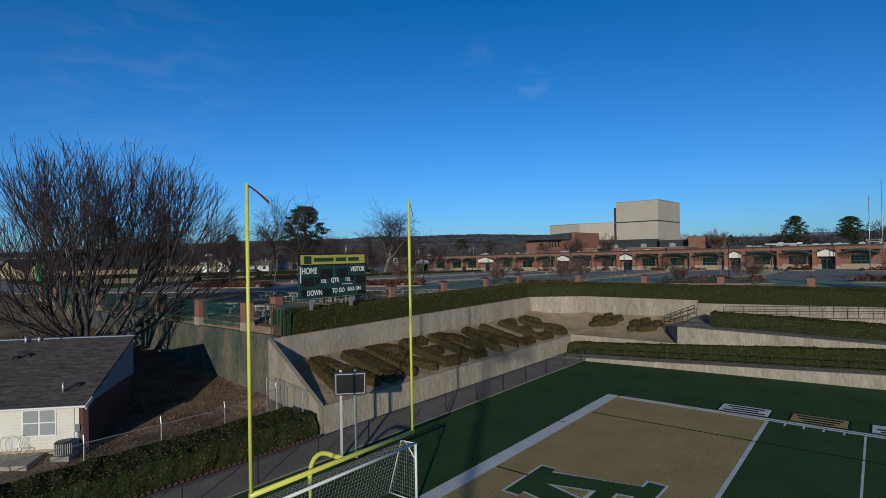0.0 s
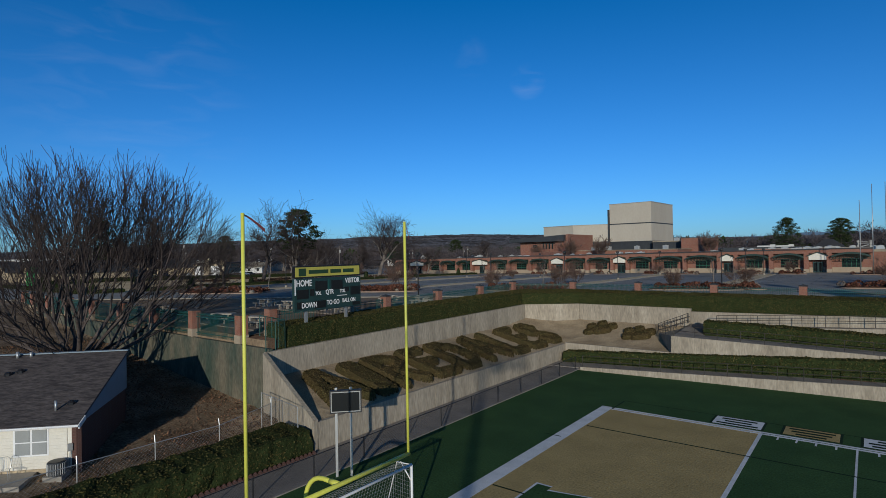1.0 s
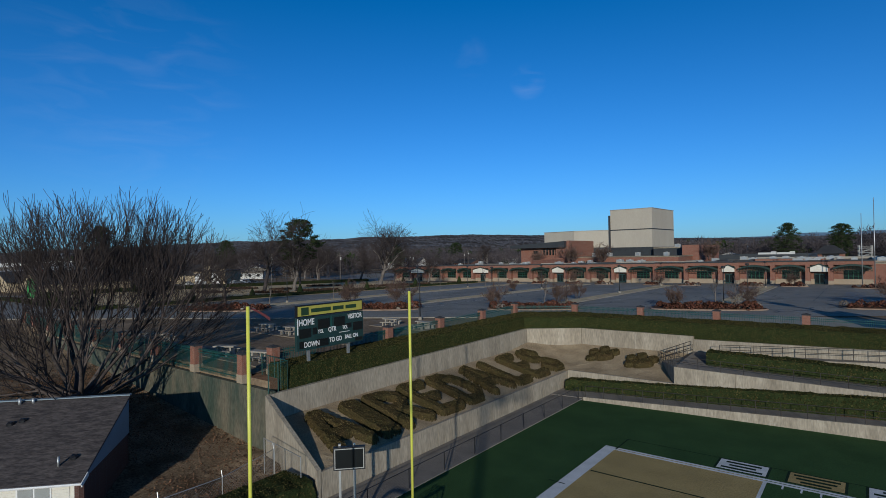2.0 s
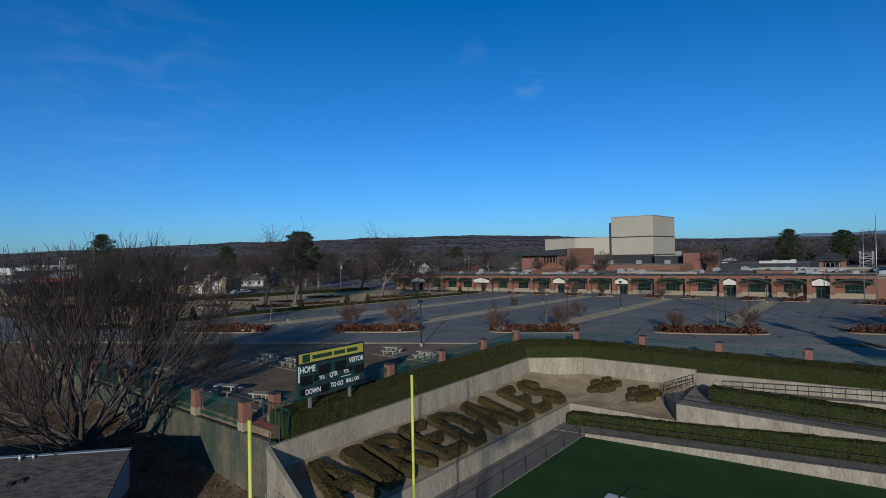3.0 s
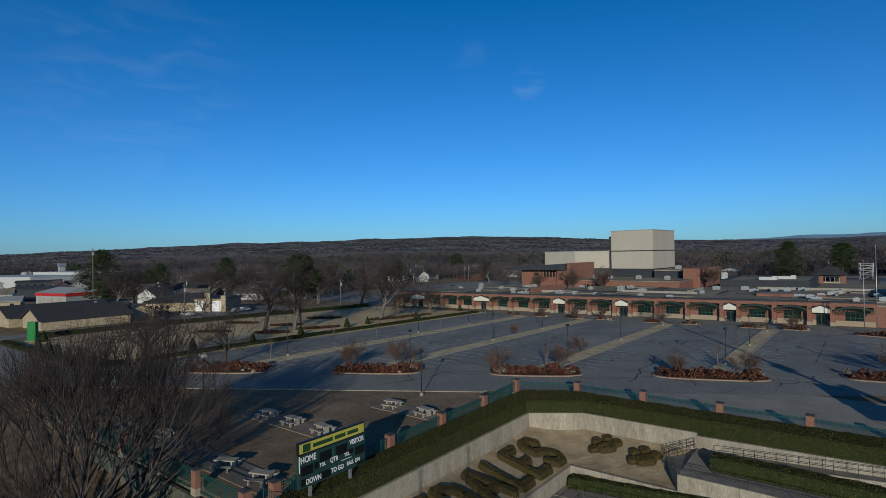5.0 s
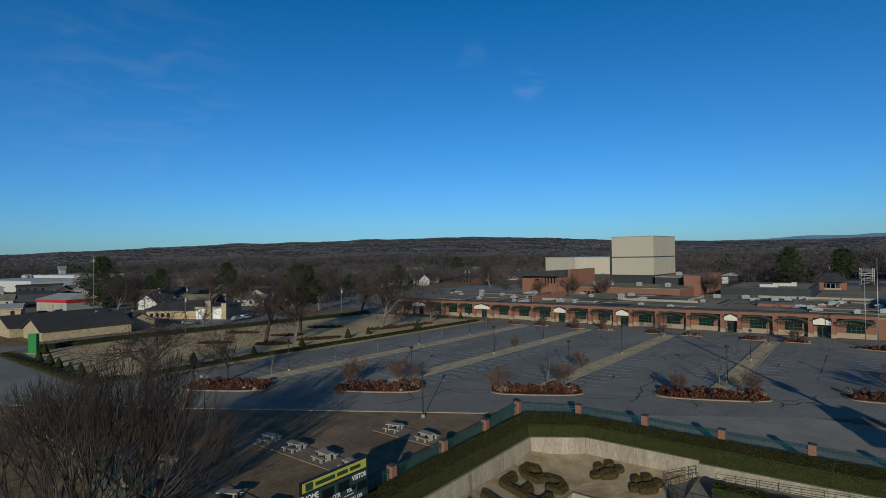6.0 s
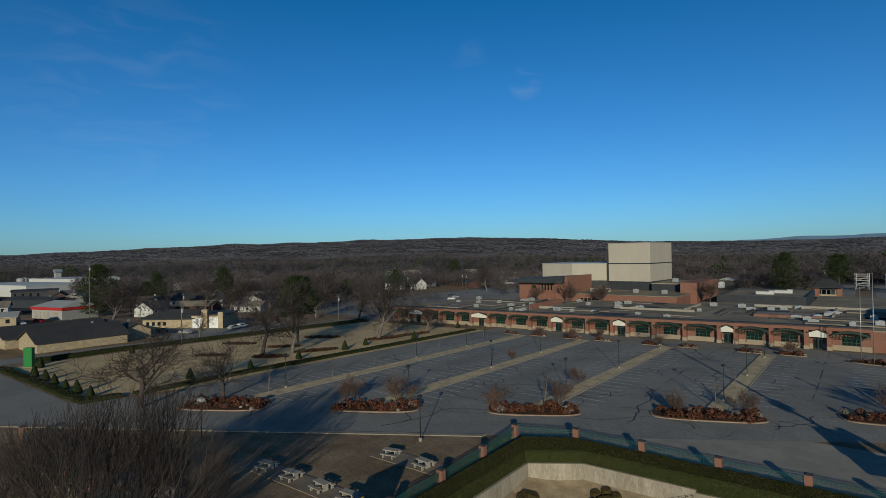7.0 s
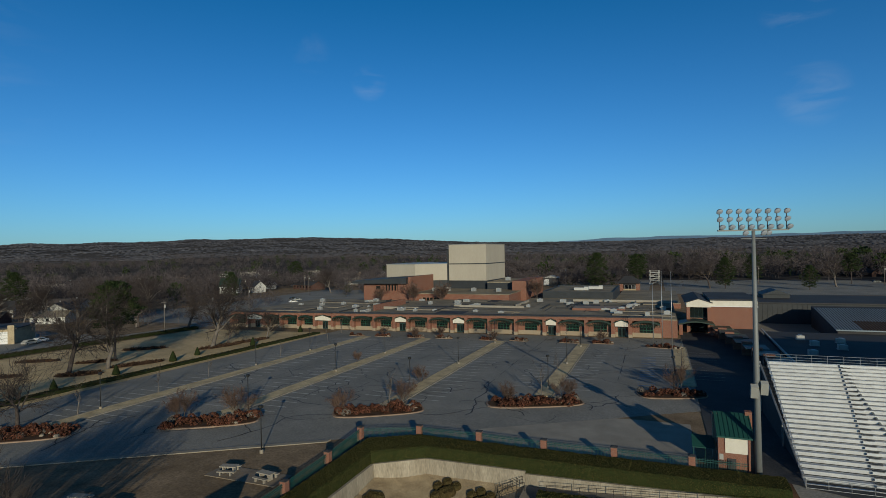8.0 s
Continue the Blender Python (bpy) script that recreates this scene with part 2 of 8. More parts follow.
M = dict(
    turf=mat("turf", (0.041, 0.087, 0.029), 0.9, (0.03, 0.067, 0.022), 0.35, 11, 0.5, 0.4, 0.4, spec=0.1),
    endzone=mat("end_zone_turf", (0.37, 0.285, 0.125), 0.9, (0.31, 0.24, 0.105), 0.5, 11, 0.5, 0.28, 0.4, spec=0.1),
    line=mat("white_turf_line", (0.62, 0.64, 0.66), 0.9, (0.5, 0.53, 0.55), 1.0, 30, 0.5, 0.15, 0.3, spec=0.1),
    inlay=mat("dark_inlay", (0.012, 0.03, 0.015), 0.9, None, 1.0, 30, spec=0.1),
    asphalt=mat("asphalt", (0.265, 0.255, 0.23), 0.9, (0.2, 0.195, 0.178), 0.1, 5, 0.5, 0.3, 0.3, spec=0.15),
    # darker asphalt for the service drive: the shade there is put into the colour
    shaded_asphalt=mat("asphalt_painted_shade", (0.075, 0.077, 0.08), 0.9, (0.052, 0.054, 0.057), 0.15, 5, 0.5, 0.25, 0.3, spec=0.15),
    tar=mat("tar_seal", (0.018, 0.018, 0.02), 0.6, None, 1.0, 20),
    path_asphalt=mat("path_asphalt", (0.235, 0.21, 0.18), 0.9, (0.17, 0.152, 0.132), 0.5, 12, 0.5, 0.2, 0.3),
    concrete=mat("cast_concrete", (0.34, 0.297, 0.23), 0.9, (0.235, 0.2, 0.15), 0.9, 9, 0.42, 0.28, 0.35, stretch=(1, 1, 0.22)),
    island_kerb=mat("reddish_kerb", (0.3, 0.215, 0.16), 0.9, (0.22, 0.16, 0.12), 0.8, 14, 0.5, 0.15, 0.2),
    kerb=mat("kerb_concrete", (0.31, 0.275, 0.22), 0.9, (0.23, 0.205, 0.165), 0.8, 14, 0.5, 0.15, 0.2),
    slab=mat("pale_concrete_slab", (0.34, 0.31, 0.26), 0.9, (0.26, 0.237, 0.2), 0.3, 10, 0.5, 0.15, 0.2),
    strip=mat("strip_pavers", (0.614, 0.484, 0.283), 0.9, (0.38, 0.299, 0.178), 0.5, 7, 0.5, 0.2, 0.2),
    algae=mat("green_stained_wall", (0.04, 0.058, 0.044), 0.9, (0.125, 0.112, 0.08), 0.7, 6, 0.5, 0.35, 0.3, stretch=(1, 1, 0.35)),
    sand=mat("sandy_soil", (0.37, 0.29, 0.185), 0.95, (0.25, 0.19, 0.118), 0.6, 10, 0.5, 0.32, 0.4),
    lawn=mat("dormant_lawn", (0.64, 0.48, 0.27), 0.95, (0.42, 0.32, 0.18), 0.12, 3, 0.5, 0.3, 0.5, spec=0.1),
    yard=mat("leaf_strewn_yard", (0.235, 0.175, 0.115), 0.95, (0.1, 0.07, 0.042), 0.5, 7, 0.5, 0.6, 0.6, spec=0.1),
    worn_slab=mat("worn_slab", (0.24, 0.2, 0.155), 0.9, (0.17, 0.14, 0.108), 0.5, 9, 0.5, 0.2, 0.2),
    picnic_lawn=mat("worn_lawn", (0.27, 0.2, 0.13), 0.95, (0.165, 0.12, 0.076), 0.25, 4, 0.5, 0.35, 0.5, spec=0.1),
    forest=mat("winter_woods_floor", (0.085, 0.078, 0.075), 1.0, (0.06, 0.058, 0.06), 0.02, 0.07, 0.5, 0.35, 0.0, spec=0.0),
    # blue of the distant haze goes straight into the ridge's colour
    hazed_ridge=mat("hazed_ridge", (0.11, 0.18, 0.28), 1.0, (0.09, 0.15, 0.235), 0.002, 0.02, 0.5, 0.08, 0.0, spec=0.0),
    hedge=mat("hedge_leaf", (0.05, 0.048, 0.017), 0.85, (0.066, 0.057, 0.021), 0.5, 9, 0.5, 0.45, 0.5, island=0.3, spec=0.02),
    # core far darker than the leaves: shade between them put into the colour
    hedge_core_shaded=mat("hedge_core_shaded", (0.02, 0.028, 0.01), 0.95, (0.03, 0.04, 0.014), 1.5, 12, 0.5, 0.5, 0.8, spec=0.05),
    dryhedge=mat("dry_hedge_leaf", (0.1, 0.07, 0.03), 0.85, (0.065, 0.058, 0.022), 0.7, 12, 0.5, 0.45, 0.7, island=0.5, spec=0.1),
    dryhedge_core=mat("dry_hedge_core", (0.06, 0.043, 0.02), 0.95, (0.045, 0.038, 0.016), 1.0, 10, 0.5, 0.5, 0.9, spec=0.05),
    redshrub=mat("russet_shrub", (0.12, 0.045, 0.03), 0.9, (0.06, 0.034, 0.022), 0.8, 6, 0.5, 0.4, 0.4, island=0.6, spec=0.1),
    mulch=mat("mulch", (0.095, 0.056, 0.036), 0.95, (0.06, 0.038, 0.026), 1.0, 9, 0.5, 0.4, 0.6, spec=0.1),
    rock=mat("pale_rock", (0.34, 0.3, 0.24), 0.9, (0.22, 0.19, 0.15), 2.0, 9),
    bark=mat("bark", (0.105, 0.086, 0.078), 0.95, (0.06, 0.05, 0.046), 3, 20, 0.5, 0.3, 0.4, spec=0.1),
    palebark=mat("pale_bark", (0.19, 0.165, 0.145), 0.95, (0.1, 0.088, 0.078), 0.8, 14, 0.5, 0.25, 0.3, spec=0.1),
    litter=mat("fallen_leaves", (0.165, 0.09, 0.052), 0.95, (0.095, 0.055, 0.034), 0.6, 8, 0.5, 0.3, 0.0, island=0.6, spec=0.1),
    twig=mat("twigs", (0.075, 0.06, 0.055), 0.95, (0.05, 0.041, 0.038), 0.4, 10, 0.5, 0.2, 0.0, spec=0.05),
    bush_twig=mat("reddish_twigs", (0.15, 0.1, 0.08), 0.95, (0.1, 0.07, 0.058), 0.4, 10, 0.5, 0.2, 0.0, spec=0.05),
    bed_shrub=mat("brown_bed_shrub", (0.085, 0.05, 0.034), 0.95, (0.05, 0.034, 0.024), 0.8, 6, 0.5, 0.4, 0.0, island=0.5, spec=0.05),
    wood_far=mat("distant_twigs", (0.102, 0.087, 0.088), 1.0, (0.06, 0.053, 0.057), 0.02, 0.4, 0.5, 0.3, 0.0, island=0.3, spec=0.0),
    # hillside twigs greyed towards blue: aerial haze painted into the colour
    hazed_wood=mat("hazed_hillside_twigs", (0.108, 0.108, 0.12), 1.0, (0.082, 0.084, 0.097), 0.004, 0.05, 0.5, 0.3, 0.0, island=0.08, spec=0.0),
    pine=mat("pine_needles", (0.02, 0.036, 0.014), 0.85, (0.036, 0.048, 0.017), 0.4, 4, 0.5, 0.4, 0.4, island=0.5, spec=0.1),
    conifer=mat("conical_evergreen", (0.016, 0.026, 0.011), 0.85, (0.024, 0.032, 0.013), 0.8, 6, 0.5, 0.4, 0.4, island=0.5, spec=0.1),
    brick=brick_mat("red_brick", (0.25, 0.1, 0.063), (0.19, 0.075, 0.05), (0.26, 0.2, 0.16)),
    brick_base=brick_mat("tan_block", (0.36, 0.29, 0.21), (0.3, 0.24, 0.17), (0.3, 0.27, 0.22), 0.4, 0.2),
    darkbrick=brick_mat("dark_brick", (0.1, 0.045, 0.035), (0.075, 0.035, 0.028), (0.1, 0.085, 0.075)),
    stone=mat("tan_stone", (0.42, 0.34, 0.22), 0.9, (0.3, 0.24, 0.16), 1.0, 6),
    greenmetal=mat("green_standing_seam", (0.014, 0.036, 0.026), 0.5, (0.011, 0.03, 0.021), 0.5, 8, 0.5, 0.1, 0.05, spec=0.5),
    teal=plain("teal_green_iron", (0.015, 0.07, 0.06), 0.5),
    black=plain("black_paint", (0.012, 0.012, 0.014), 0.45),
    darkpole=plain("dark_bronze_pole", (0.02, 0.02, 0.02), 0.5),
    rail=plain("brown_steel_rail", (0.03, 0.025, 0.022), 0.55),
    yellow=plain("yellow_paint", (0.62, 0.62, 0.1), 0.35),
    town_white=plain("weathered_white", (0.5, 0.5, 0.48), 0.7),
    white=plain("white_paint", (0.72, 0.72, 0.71), 0.45),
    cream=mat("cream_siding", (0.66, 0.625, 0.54), 0.6, (0.58, 0.545, 0.46), 0.8, 12, 0.4, 0.05, 0.05),
    galv=plain("galvanised_steel", (0.42, 0.43, 0.43), 0.45, 0.7),
    alum=mat("aluminium_bench", (0.56, 0.58, 0.6), 0.5, (0.44, 0.455, 0.475), 0.6, 14, 0.5, 0.1, 0.05, metal=0.25),
    beige=mat("beige_wall_panel", (0.42, 0.38, 0.31), 0.8, (0.385, 0.345, 0.28), 0.12, 3, 0.5, 0.05, 0.05, stretch=(1, 1, 0.3)),
    charcoal=mat("charcoal_metal", (0.04, 0.045, 0.05), 0.6, (0.03, 0.034, 0.038), 0.3, 3, 0.5, 0.1, 0.05),
    membrane=mat("gravel_roof", (0.31, 0.265, 0.195), 0.95, (0.19, 0.165, 0.125), 0.09, 2, 0.5, 0.25, 0.2, spec=0.1),
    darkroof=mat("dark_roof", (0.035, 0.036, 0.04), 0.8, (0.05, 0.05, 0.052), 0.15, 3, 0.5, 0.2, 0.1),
    shingle=mat("asphalt_shingles", (0.115, 0.1, 0.095), 0.9, (0.05, 0.045, 0.046), 2.2, 7, 0.5, 0.4, 0.3, stretch=(0.6, 0.6, 7.0), spec=0.1),
    flashing=plain("blue_grey_siding", (0.2, 0.25, 0.29), 0.7),
    hvac=plain("roof_unit_grey", (0.34, 0.34, 0.32), 0.5),
    glass=mat("dark_window_glass", (0.012, 0.018, 0.018), 0.08, None, 1, 4, 0.3, 0.05, 0.0, spec=0.6),
    board=mat("scoreboard_green", (0.018, 0.046, 0.045), 0.6, None, 1, 8, 0.3, 0.1, 0.02),
    digit=plain("unlit_display", (0.006, 0.008, 0.009), 0.3),
    signyellow=plain("sign_yellow", (0.42, 0.38, 0.07), 0.5),
    signgreen=plain("sign_green", (0.02, 0.05, 0.02), 0.5),
    red=plain("red_paint", (0.42, 0.02, 0.02), 0.5),
    green=plain("bright_green_paint", (0.012, 0.17, 0.03), 0.5),
    orange=plain("faded_orange_ribbon", (0.36, 0.09, 0.08), 0.7),
    car=plain("car_paint", (0.05, 0.055, 0.06), 0.25),
    tyre=plain("rubber", (0.015, 0.015, 0.015), 0.8),
    mast_steel=plain("weathered_mast_steel", (0.2, 0.21, 0.21), 0.6, 0.2),
    cord=plain("grey_net_cord", (0.3, 0.31, 0.3), 0.8),
    lens=mat("lamp_lens", (0.36, 0.4, 0.46), 0.2, None, 2, 9, 0.3, 0.05, 0.0),
    blind=plain("window_with_blind", (0.3, 0.31, 0.3), 0.2),
    window_green=plain("bright_green_window_frame", (0.02, 0.1, 0.055), 0.5),
    park_hedge=mat("dark_park_hedge", (0.026, 0.03, 0.014), 0.85, (0.042, 0.036, 0.02), 0.6, 6, 0.5, 0.5, 0.5, island=0.5, spec=0.05),
    old_roof=mat("weathered_roof_felt", (0.27, 0.23, 0.175), 0.95, (0.15, 0.135, 0.115), 0.15, 3, 0.5, 0.25, 0.2, spec=0.1),
)


# ---- mesh helpers ----
class Shape:
    """Vertices and faces gathered from simple solids."""

    def __init__(self):
        self.v, self.f = [], []

    def add(self, verts, faces):
        k = len(self.v)
        self.v += [tuple(p) for p in verts]
        self.f += [tuple(i + k for i in f) for f in faces]
        return self

    def box(self, x0, y0, z0, x1, y1, z1):
        v = [(x, y, z) for z in (z0, z1) for x, y in ((x0, y0), (x1, y0), (x1, y1), (x0, y1))]
        return self.add(v, [(3, 2, 1, 0), (4, 5, 6, 7), (0, 1, 5, 4), (1, 2, 6, 5), (2, 3, 7, 6), (3, 0, 4, 7)])

    def prism(self, poly, z0, z1):
        """poly: corners in plan, counter-clockwise; z0, z1: heights or functions of (x, y)."""
        a = z0 if callable(z0) else (lambda x, y: z0)
        b = z1 if callable(z1) else (lambda x, y: z1)
        n = len(poly)
        v = [(x, y, a(x, y)) for x, y in poly] + [(x, y, b(x, y)) for x, y in poly]
        return self.add(v, [tuple(range(n))[::-1], tuple(range(n, 2 * n))] + [(i, (i + 1) % n, n + (i + 1) % n, n + i) for i in range(n)])

    def beam(self, p, q, w, h=None, up=(0, 0, 1)):
        """A bar of square section from p to q."""
        p, q = Vector(p), Vector(q)
        d = (q - p).normalized()
        u = Vector(up)
        if abs(d.dot(u)) > 0.98:
            u = Vector((1, 0, 0))
        s = d.cross(u).normalized() * w / 2
        t = s.cross(d).normalized() * (h or w) / 2
        v = [c + k for c in (p, q) for k in (-s - t, s - t, s + t, -s + t)]
        return self.add(v, [(3, 2, 1, 0), (4, 5, 6, 7), (0, 1, 5, 4), (1, 2, 6, 5), (2, 3, 7, 6), (3, 0, 4, 7)])

    def tube(self, pts, r, n=8, caps=True):
        """A round tube along pts; r: one radius or one for each point."""
        pts = [Vector(p) for p in pts]
        rr = r if isinstance(r, (list, tuple)) else [r] * len(pts)
        base = len(self.v)
        ref = Vector((0, 0, 1))
        d0 = (pts[-1] - pts[0]).normalized()
        if abs(d0.z) > 0.9:
            ref = Vector((1, 0, 0))
        for i, p in enumerate(pts):
            d = (pts[min(i + 1, len(pts) - 1)] - pts[max(i - 1, 0)]).normalized()
            s = d.cross(ref).normalized()
            t = s.cross(d)
            self.v += [tuple(p + (s * math.cos(a) + t * math.sin(a)) * rr[i]) for a in (2 * math.pi * k / n for k in range(n))]
        for i in range(len(pts) - 1):
            for k in range(n):
                a, b = base + i * n + k, base + i * n + (k + 1) % n
                self.f.append((a, b, b + n, a + n))
        if caps:
            self.f.append(tuple(base + k for k in range(n))[::-1])
            self.f.append(tuple(base + (len(pts) - 1) * n + k for k in range(n)))
        return self

    def lathe(self, rings, centre=(0, 0, 0), n=12):
        """rings: (radius, height) from the bottom up."""
        base = len(self.v)
        for r, z in rings:
            self.v += [(centre[0] + r * math.cos(2 * math.pi * k / n), centre[1] + r * math.sin(2 * math.pi * k / n), centre[2] + z) for k in range(n)]
        for i in range(len(rings) - 1):
            for k in range(n):
                a, b = base + i * n + k, base + i * n + (k + 1) % n
                self.f.append((a, b, b + n, a + n))
        self.f.append(tuple(base + k for k in range(n))[::-1])
        self.f.append(tuple(base + (len(rings) - 1) * n + k for k in range(n)))
        return self

    def turned(self, m):
        self.v = [tuple(m @ Vector(p)) for p in self.v]
        return self

    def mesh(self, name, material, smooth=False):
        me = bpy.data.meshes.new(name)
        me.from_pydata(self.v, [], self.f)
        me.materials.append(material)
        if smooth:
            me.shade_smooth()
        return me


def array_mesh(name, verts, faces, material):
    """A mesh from numpy arrays: verts (n, 3), faces (m, k)."""
    me = bpy.data.meshes.new(name)
    n, m, k = len(verts), len(faces), faces.shape[1]
    me.vertices.add(n)
    me.vertices.foreach_set("co", np.asarray(verts, np.float32).ravel())
    me.loops.add(m * k)
    me.loops.foreach_set("vertex_index", np.asarray(faces, np.int32).ravel())
    me.polygons.add(m)
    me.polygons.foreach_set("loop_start", np.arange(0, m * k, k, dtype=np.int32))
    me.polygons.foreach_set("loop_total", np.full(m, k, np.int32))
    me.update(calc_edges=True)
    me.materials.append(material)
    return me


def part(name, shape, material, parent, label="", smooth=False):
    ob = new(name, shape if isinstance(shape, bpy.types.Mesh) else shape.mesh(name, material, smooth))
    ob.parent = parent
    if label:
        ob["label"] = label
    return ob


def thing(name, label, category, m=None, group="", kind=""):
    ob = new(name)
    ob.empty_display_size = 0.3
    if m is not None:
        ob.matrix_world = m
    return tagged(ob, label, category, group, kind)


def single(name, shape, material, label, category, group="", kind="", smooth=False):
    ob = new(name, shape if isinstance(shape, bpy.types.Mesh) else shape.mesh(name, material, smooth))
    return tagged(ob, label, category, group, kind)


def writing(text, size, m, material, parent, name="lettering", extrude=0.006):
    cu = bpy.data.curves.new(name, "FONT")
    cu.body, cu.size, cu.extrude, cu.align_x, cu.align_y = text, size, extrude, "CENTER", "CENTER"
    cu.offset = size * 0.02
    cu.materials.append(material)
    ob = new(name, cu)
    ob.parent = parent
    ob.matrix_local = m
    return ob


# ---- terrain ----
def smooth(a, b, x):
    t = min(max((x - a) / (b - a), 0.0), 1.0)
    return t * t * (3 - 2 * t)


def lot_z(x, y):
    """Height of the parking lot and the upper lawns."""
    return 5.35 - min(max((y - 60) / 97, 0), 1.3) * (0.2 + 0.0105 * min(max(0, -x), 160))


def yard_z(x, y):
    """The yard beside the house climbs away from the field."""
    return min(0.45 + 0.085 * max(0.0, -28.5 - x), 5.3)


# elevation of the wooded ridge by bearing (degrees to the right of the first view)
RIDGE_A = [-180, -60, -39, -29, -21, -13, -7, 3, 10, 17, 22, 26, 30, 45, 60, 180]
RIDGE_E = [0.4, 0.45, 0.5, 0.93, 1.3, 1.4, 1.6, 1.7, 1.48, 1.12, 0.92, 0.82, 0.78, 0.8, 0.8, 0.4]


def hill_z(x, y):
    r = math.hypot(x, y)
    if r < 700:
        return 0.0
    a = -math.degrees(math.atan2(-x, y)) + 38.3
    a = (a + 180) % 360 - 180
    top = 22 + 4400 * math.tan(radians(float(np.interp(a, RIDGE_A, RIDGE_E))))
    h = top * (0.08 * smooth(700, 1300, r) + 0.92 * smooth(1200, 4400, r))
    return h + (noise.noise(Vector((x, y, 0)) * 0.004) * 7 + noise.noise(Vector((x, y, 3)) * 0.02) * 2.5) * smooth(900, 1800, r) * 1.4


def ground_z(x, y):
    if x > -32.5 and y < 59.5 and not (x > 12 and y > 58):
        if x > -24.9 and y < 51.4:
            return -0.12
        if y < 20.1:
            return yard_z(x, y)
        return 0.9 if y > 20.1 else -0.12
    if y < 21.6 and x <= -24.9:
        return yard_z(x, y) if x > -90 else lot_z(x, y) - 0.05
    z = lot_z(x, y) - 0.05
    return z + hill_z(x, y)


def axis(stops):
    out = []
    for a, b, step in stops:
        n = max(1, round((b - a) / step))
        out += [a + (b - a) * i / n for i in range(n)]
    return out + [stops[-1][1]]


gx = axis([(-4900, -900, 80), (-900, -300, 60), (-300, -90.02, 15), (-90.02, -90.0, 1), (-90, -36.5, 4), (-36.5, -32.52, 2), (-32.52, -32.48, 1), (-32.48, -24.92, 3.5), (-24.92, -24.88, 1), (-24.88, 11.98, 12), (11.98, 12.02, 1), (12.02, 120, 12), (120, 900, 60), (900, 4900, 130)])
gy = axis([(-4900, -900, 400), (-900, -60, 60), (-60, 20.08, 4), (20.08, 20.12, 1), (20.12, 21.58, 2), (21.58, 21.62, 1), (21.62, 51.38, 6), (51.38, 51.42, 1), (51.42, 59.48, 4), (59.48, 59.52, 1), (59.52, 64, 4.5), (64, 160, 12), (160, 300, 14), (300, 900, 60), (900, 4900, 80)])
gv = np.array([(x, y, ground_z(x, y)) for y in gy for x in gx])
nx, ny = len(gx), len(gy)
gf = np.array([(j * nx + i, j * nx + i + 1, (j + 1) * nx + i + 1, (j + 1) * nx + i) for j in range(ny - 1) for i in range(nx - 1)])
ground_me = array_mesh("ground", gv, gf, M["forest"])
for m in ("yard", "picnic_lawn", "mulch", "asphalt"):
    ground_me.materials.append(M[m])
slots = np.zeros(len(gf), np.int32)
cx, cy = gv[gf].mean(axis=1)[:, 0], gv[gf].mean(axis=1)[:, 1]
slots[(np.abs(cx) < 330) & (cy < 420) & (cy > -300)] = 2
slots[(cx < -24.9) & (cy < 21.6) & (cx > -95) & (cy > -60)] = 1
slots[(cx > 12) & (cx < 110) & (cy > 58) & (cy < 250)] = 4
slots[(cx > -36.4) & (cx < 14) & (cy > 21.65) & (cy < 64)] = 3
ground_me.polygons.foreach_set("material_index", slots)
tagged(new("ground", ground_me), "winter ground with dormant grass, yard and wooded hills", "ground", kind="structure")

# far ridge behind the woods, its blue colour standing in for haze
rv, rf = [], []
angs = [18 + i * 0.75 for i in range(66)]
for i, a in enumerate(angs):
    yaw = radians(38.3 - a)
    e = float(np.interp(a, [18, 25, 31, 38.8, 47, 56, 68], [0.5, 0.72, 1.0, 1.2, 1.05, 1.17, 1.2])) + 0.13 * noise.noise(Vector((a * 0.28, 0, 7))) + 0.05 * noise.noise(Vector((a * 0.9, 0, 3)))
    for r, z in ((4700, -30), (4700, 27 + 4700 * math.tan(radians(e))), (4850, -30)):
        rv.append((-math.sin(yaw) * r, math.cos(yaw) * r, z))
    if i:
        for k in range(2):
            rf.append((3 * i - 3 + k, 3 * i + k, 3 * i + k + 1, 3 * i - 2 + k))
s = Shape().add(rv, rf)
single("backdrop", s, M["hazed_ridge"], "distant mountain ridge on the horizon, haze painted into its blue", "hill", kind="structure")

# ---- the field ----
def sheet(name, poly, z, thick, material, label, category="ground", parent=None):
    s = Shape().prism(poly, (lambda x, y: z(x, y) - thick) if callable(z) else z - thick, z)
    if parent is not None:
        return part(name, s, material, parent, label)
    return single(name, s, material, label, category, kind="structure")


turf = sheet("turf_field", [(-21.6, -30), (60, -30), (60, 56.2), (-21.6, 47.35)], 0.0, 0.11, M["turf"], "dark green artificial turf football field", "field")
EL, GL, SL = -14.5, -5.35, 37.2          # end line, goal line, sideline
CY = 12.5                                  # middle of the field
NEAR = 2 * CY - SL


def paint(name, poly, z, material, label=""):
    return part(name, Shape().prism(poly, z - 0.003, z), material, turf, label)


def strip(name, x0, y0, x1, y1, z=0.008, material=None, label=""):
    return paint(name, [(x0, y0), (x1, y0), (x1, y1), (x0, y1)], z, material or M["line"], label)


strip("end_zone", EL, NEAR, GL, SL, 0.004, M["endzone"], "tan end zone turf")
strip("end_line", EL - 0.72, NEAR - 0.6, EL + 0.08, SL + 0.12, label="broad white end line")
strip("sideline", EL, SL - 0.1, 60, SL + 0.12, label="white sideline")
strip("sideline", EL + 0.08, SL - 0.42, 60, SL - 0.2)
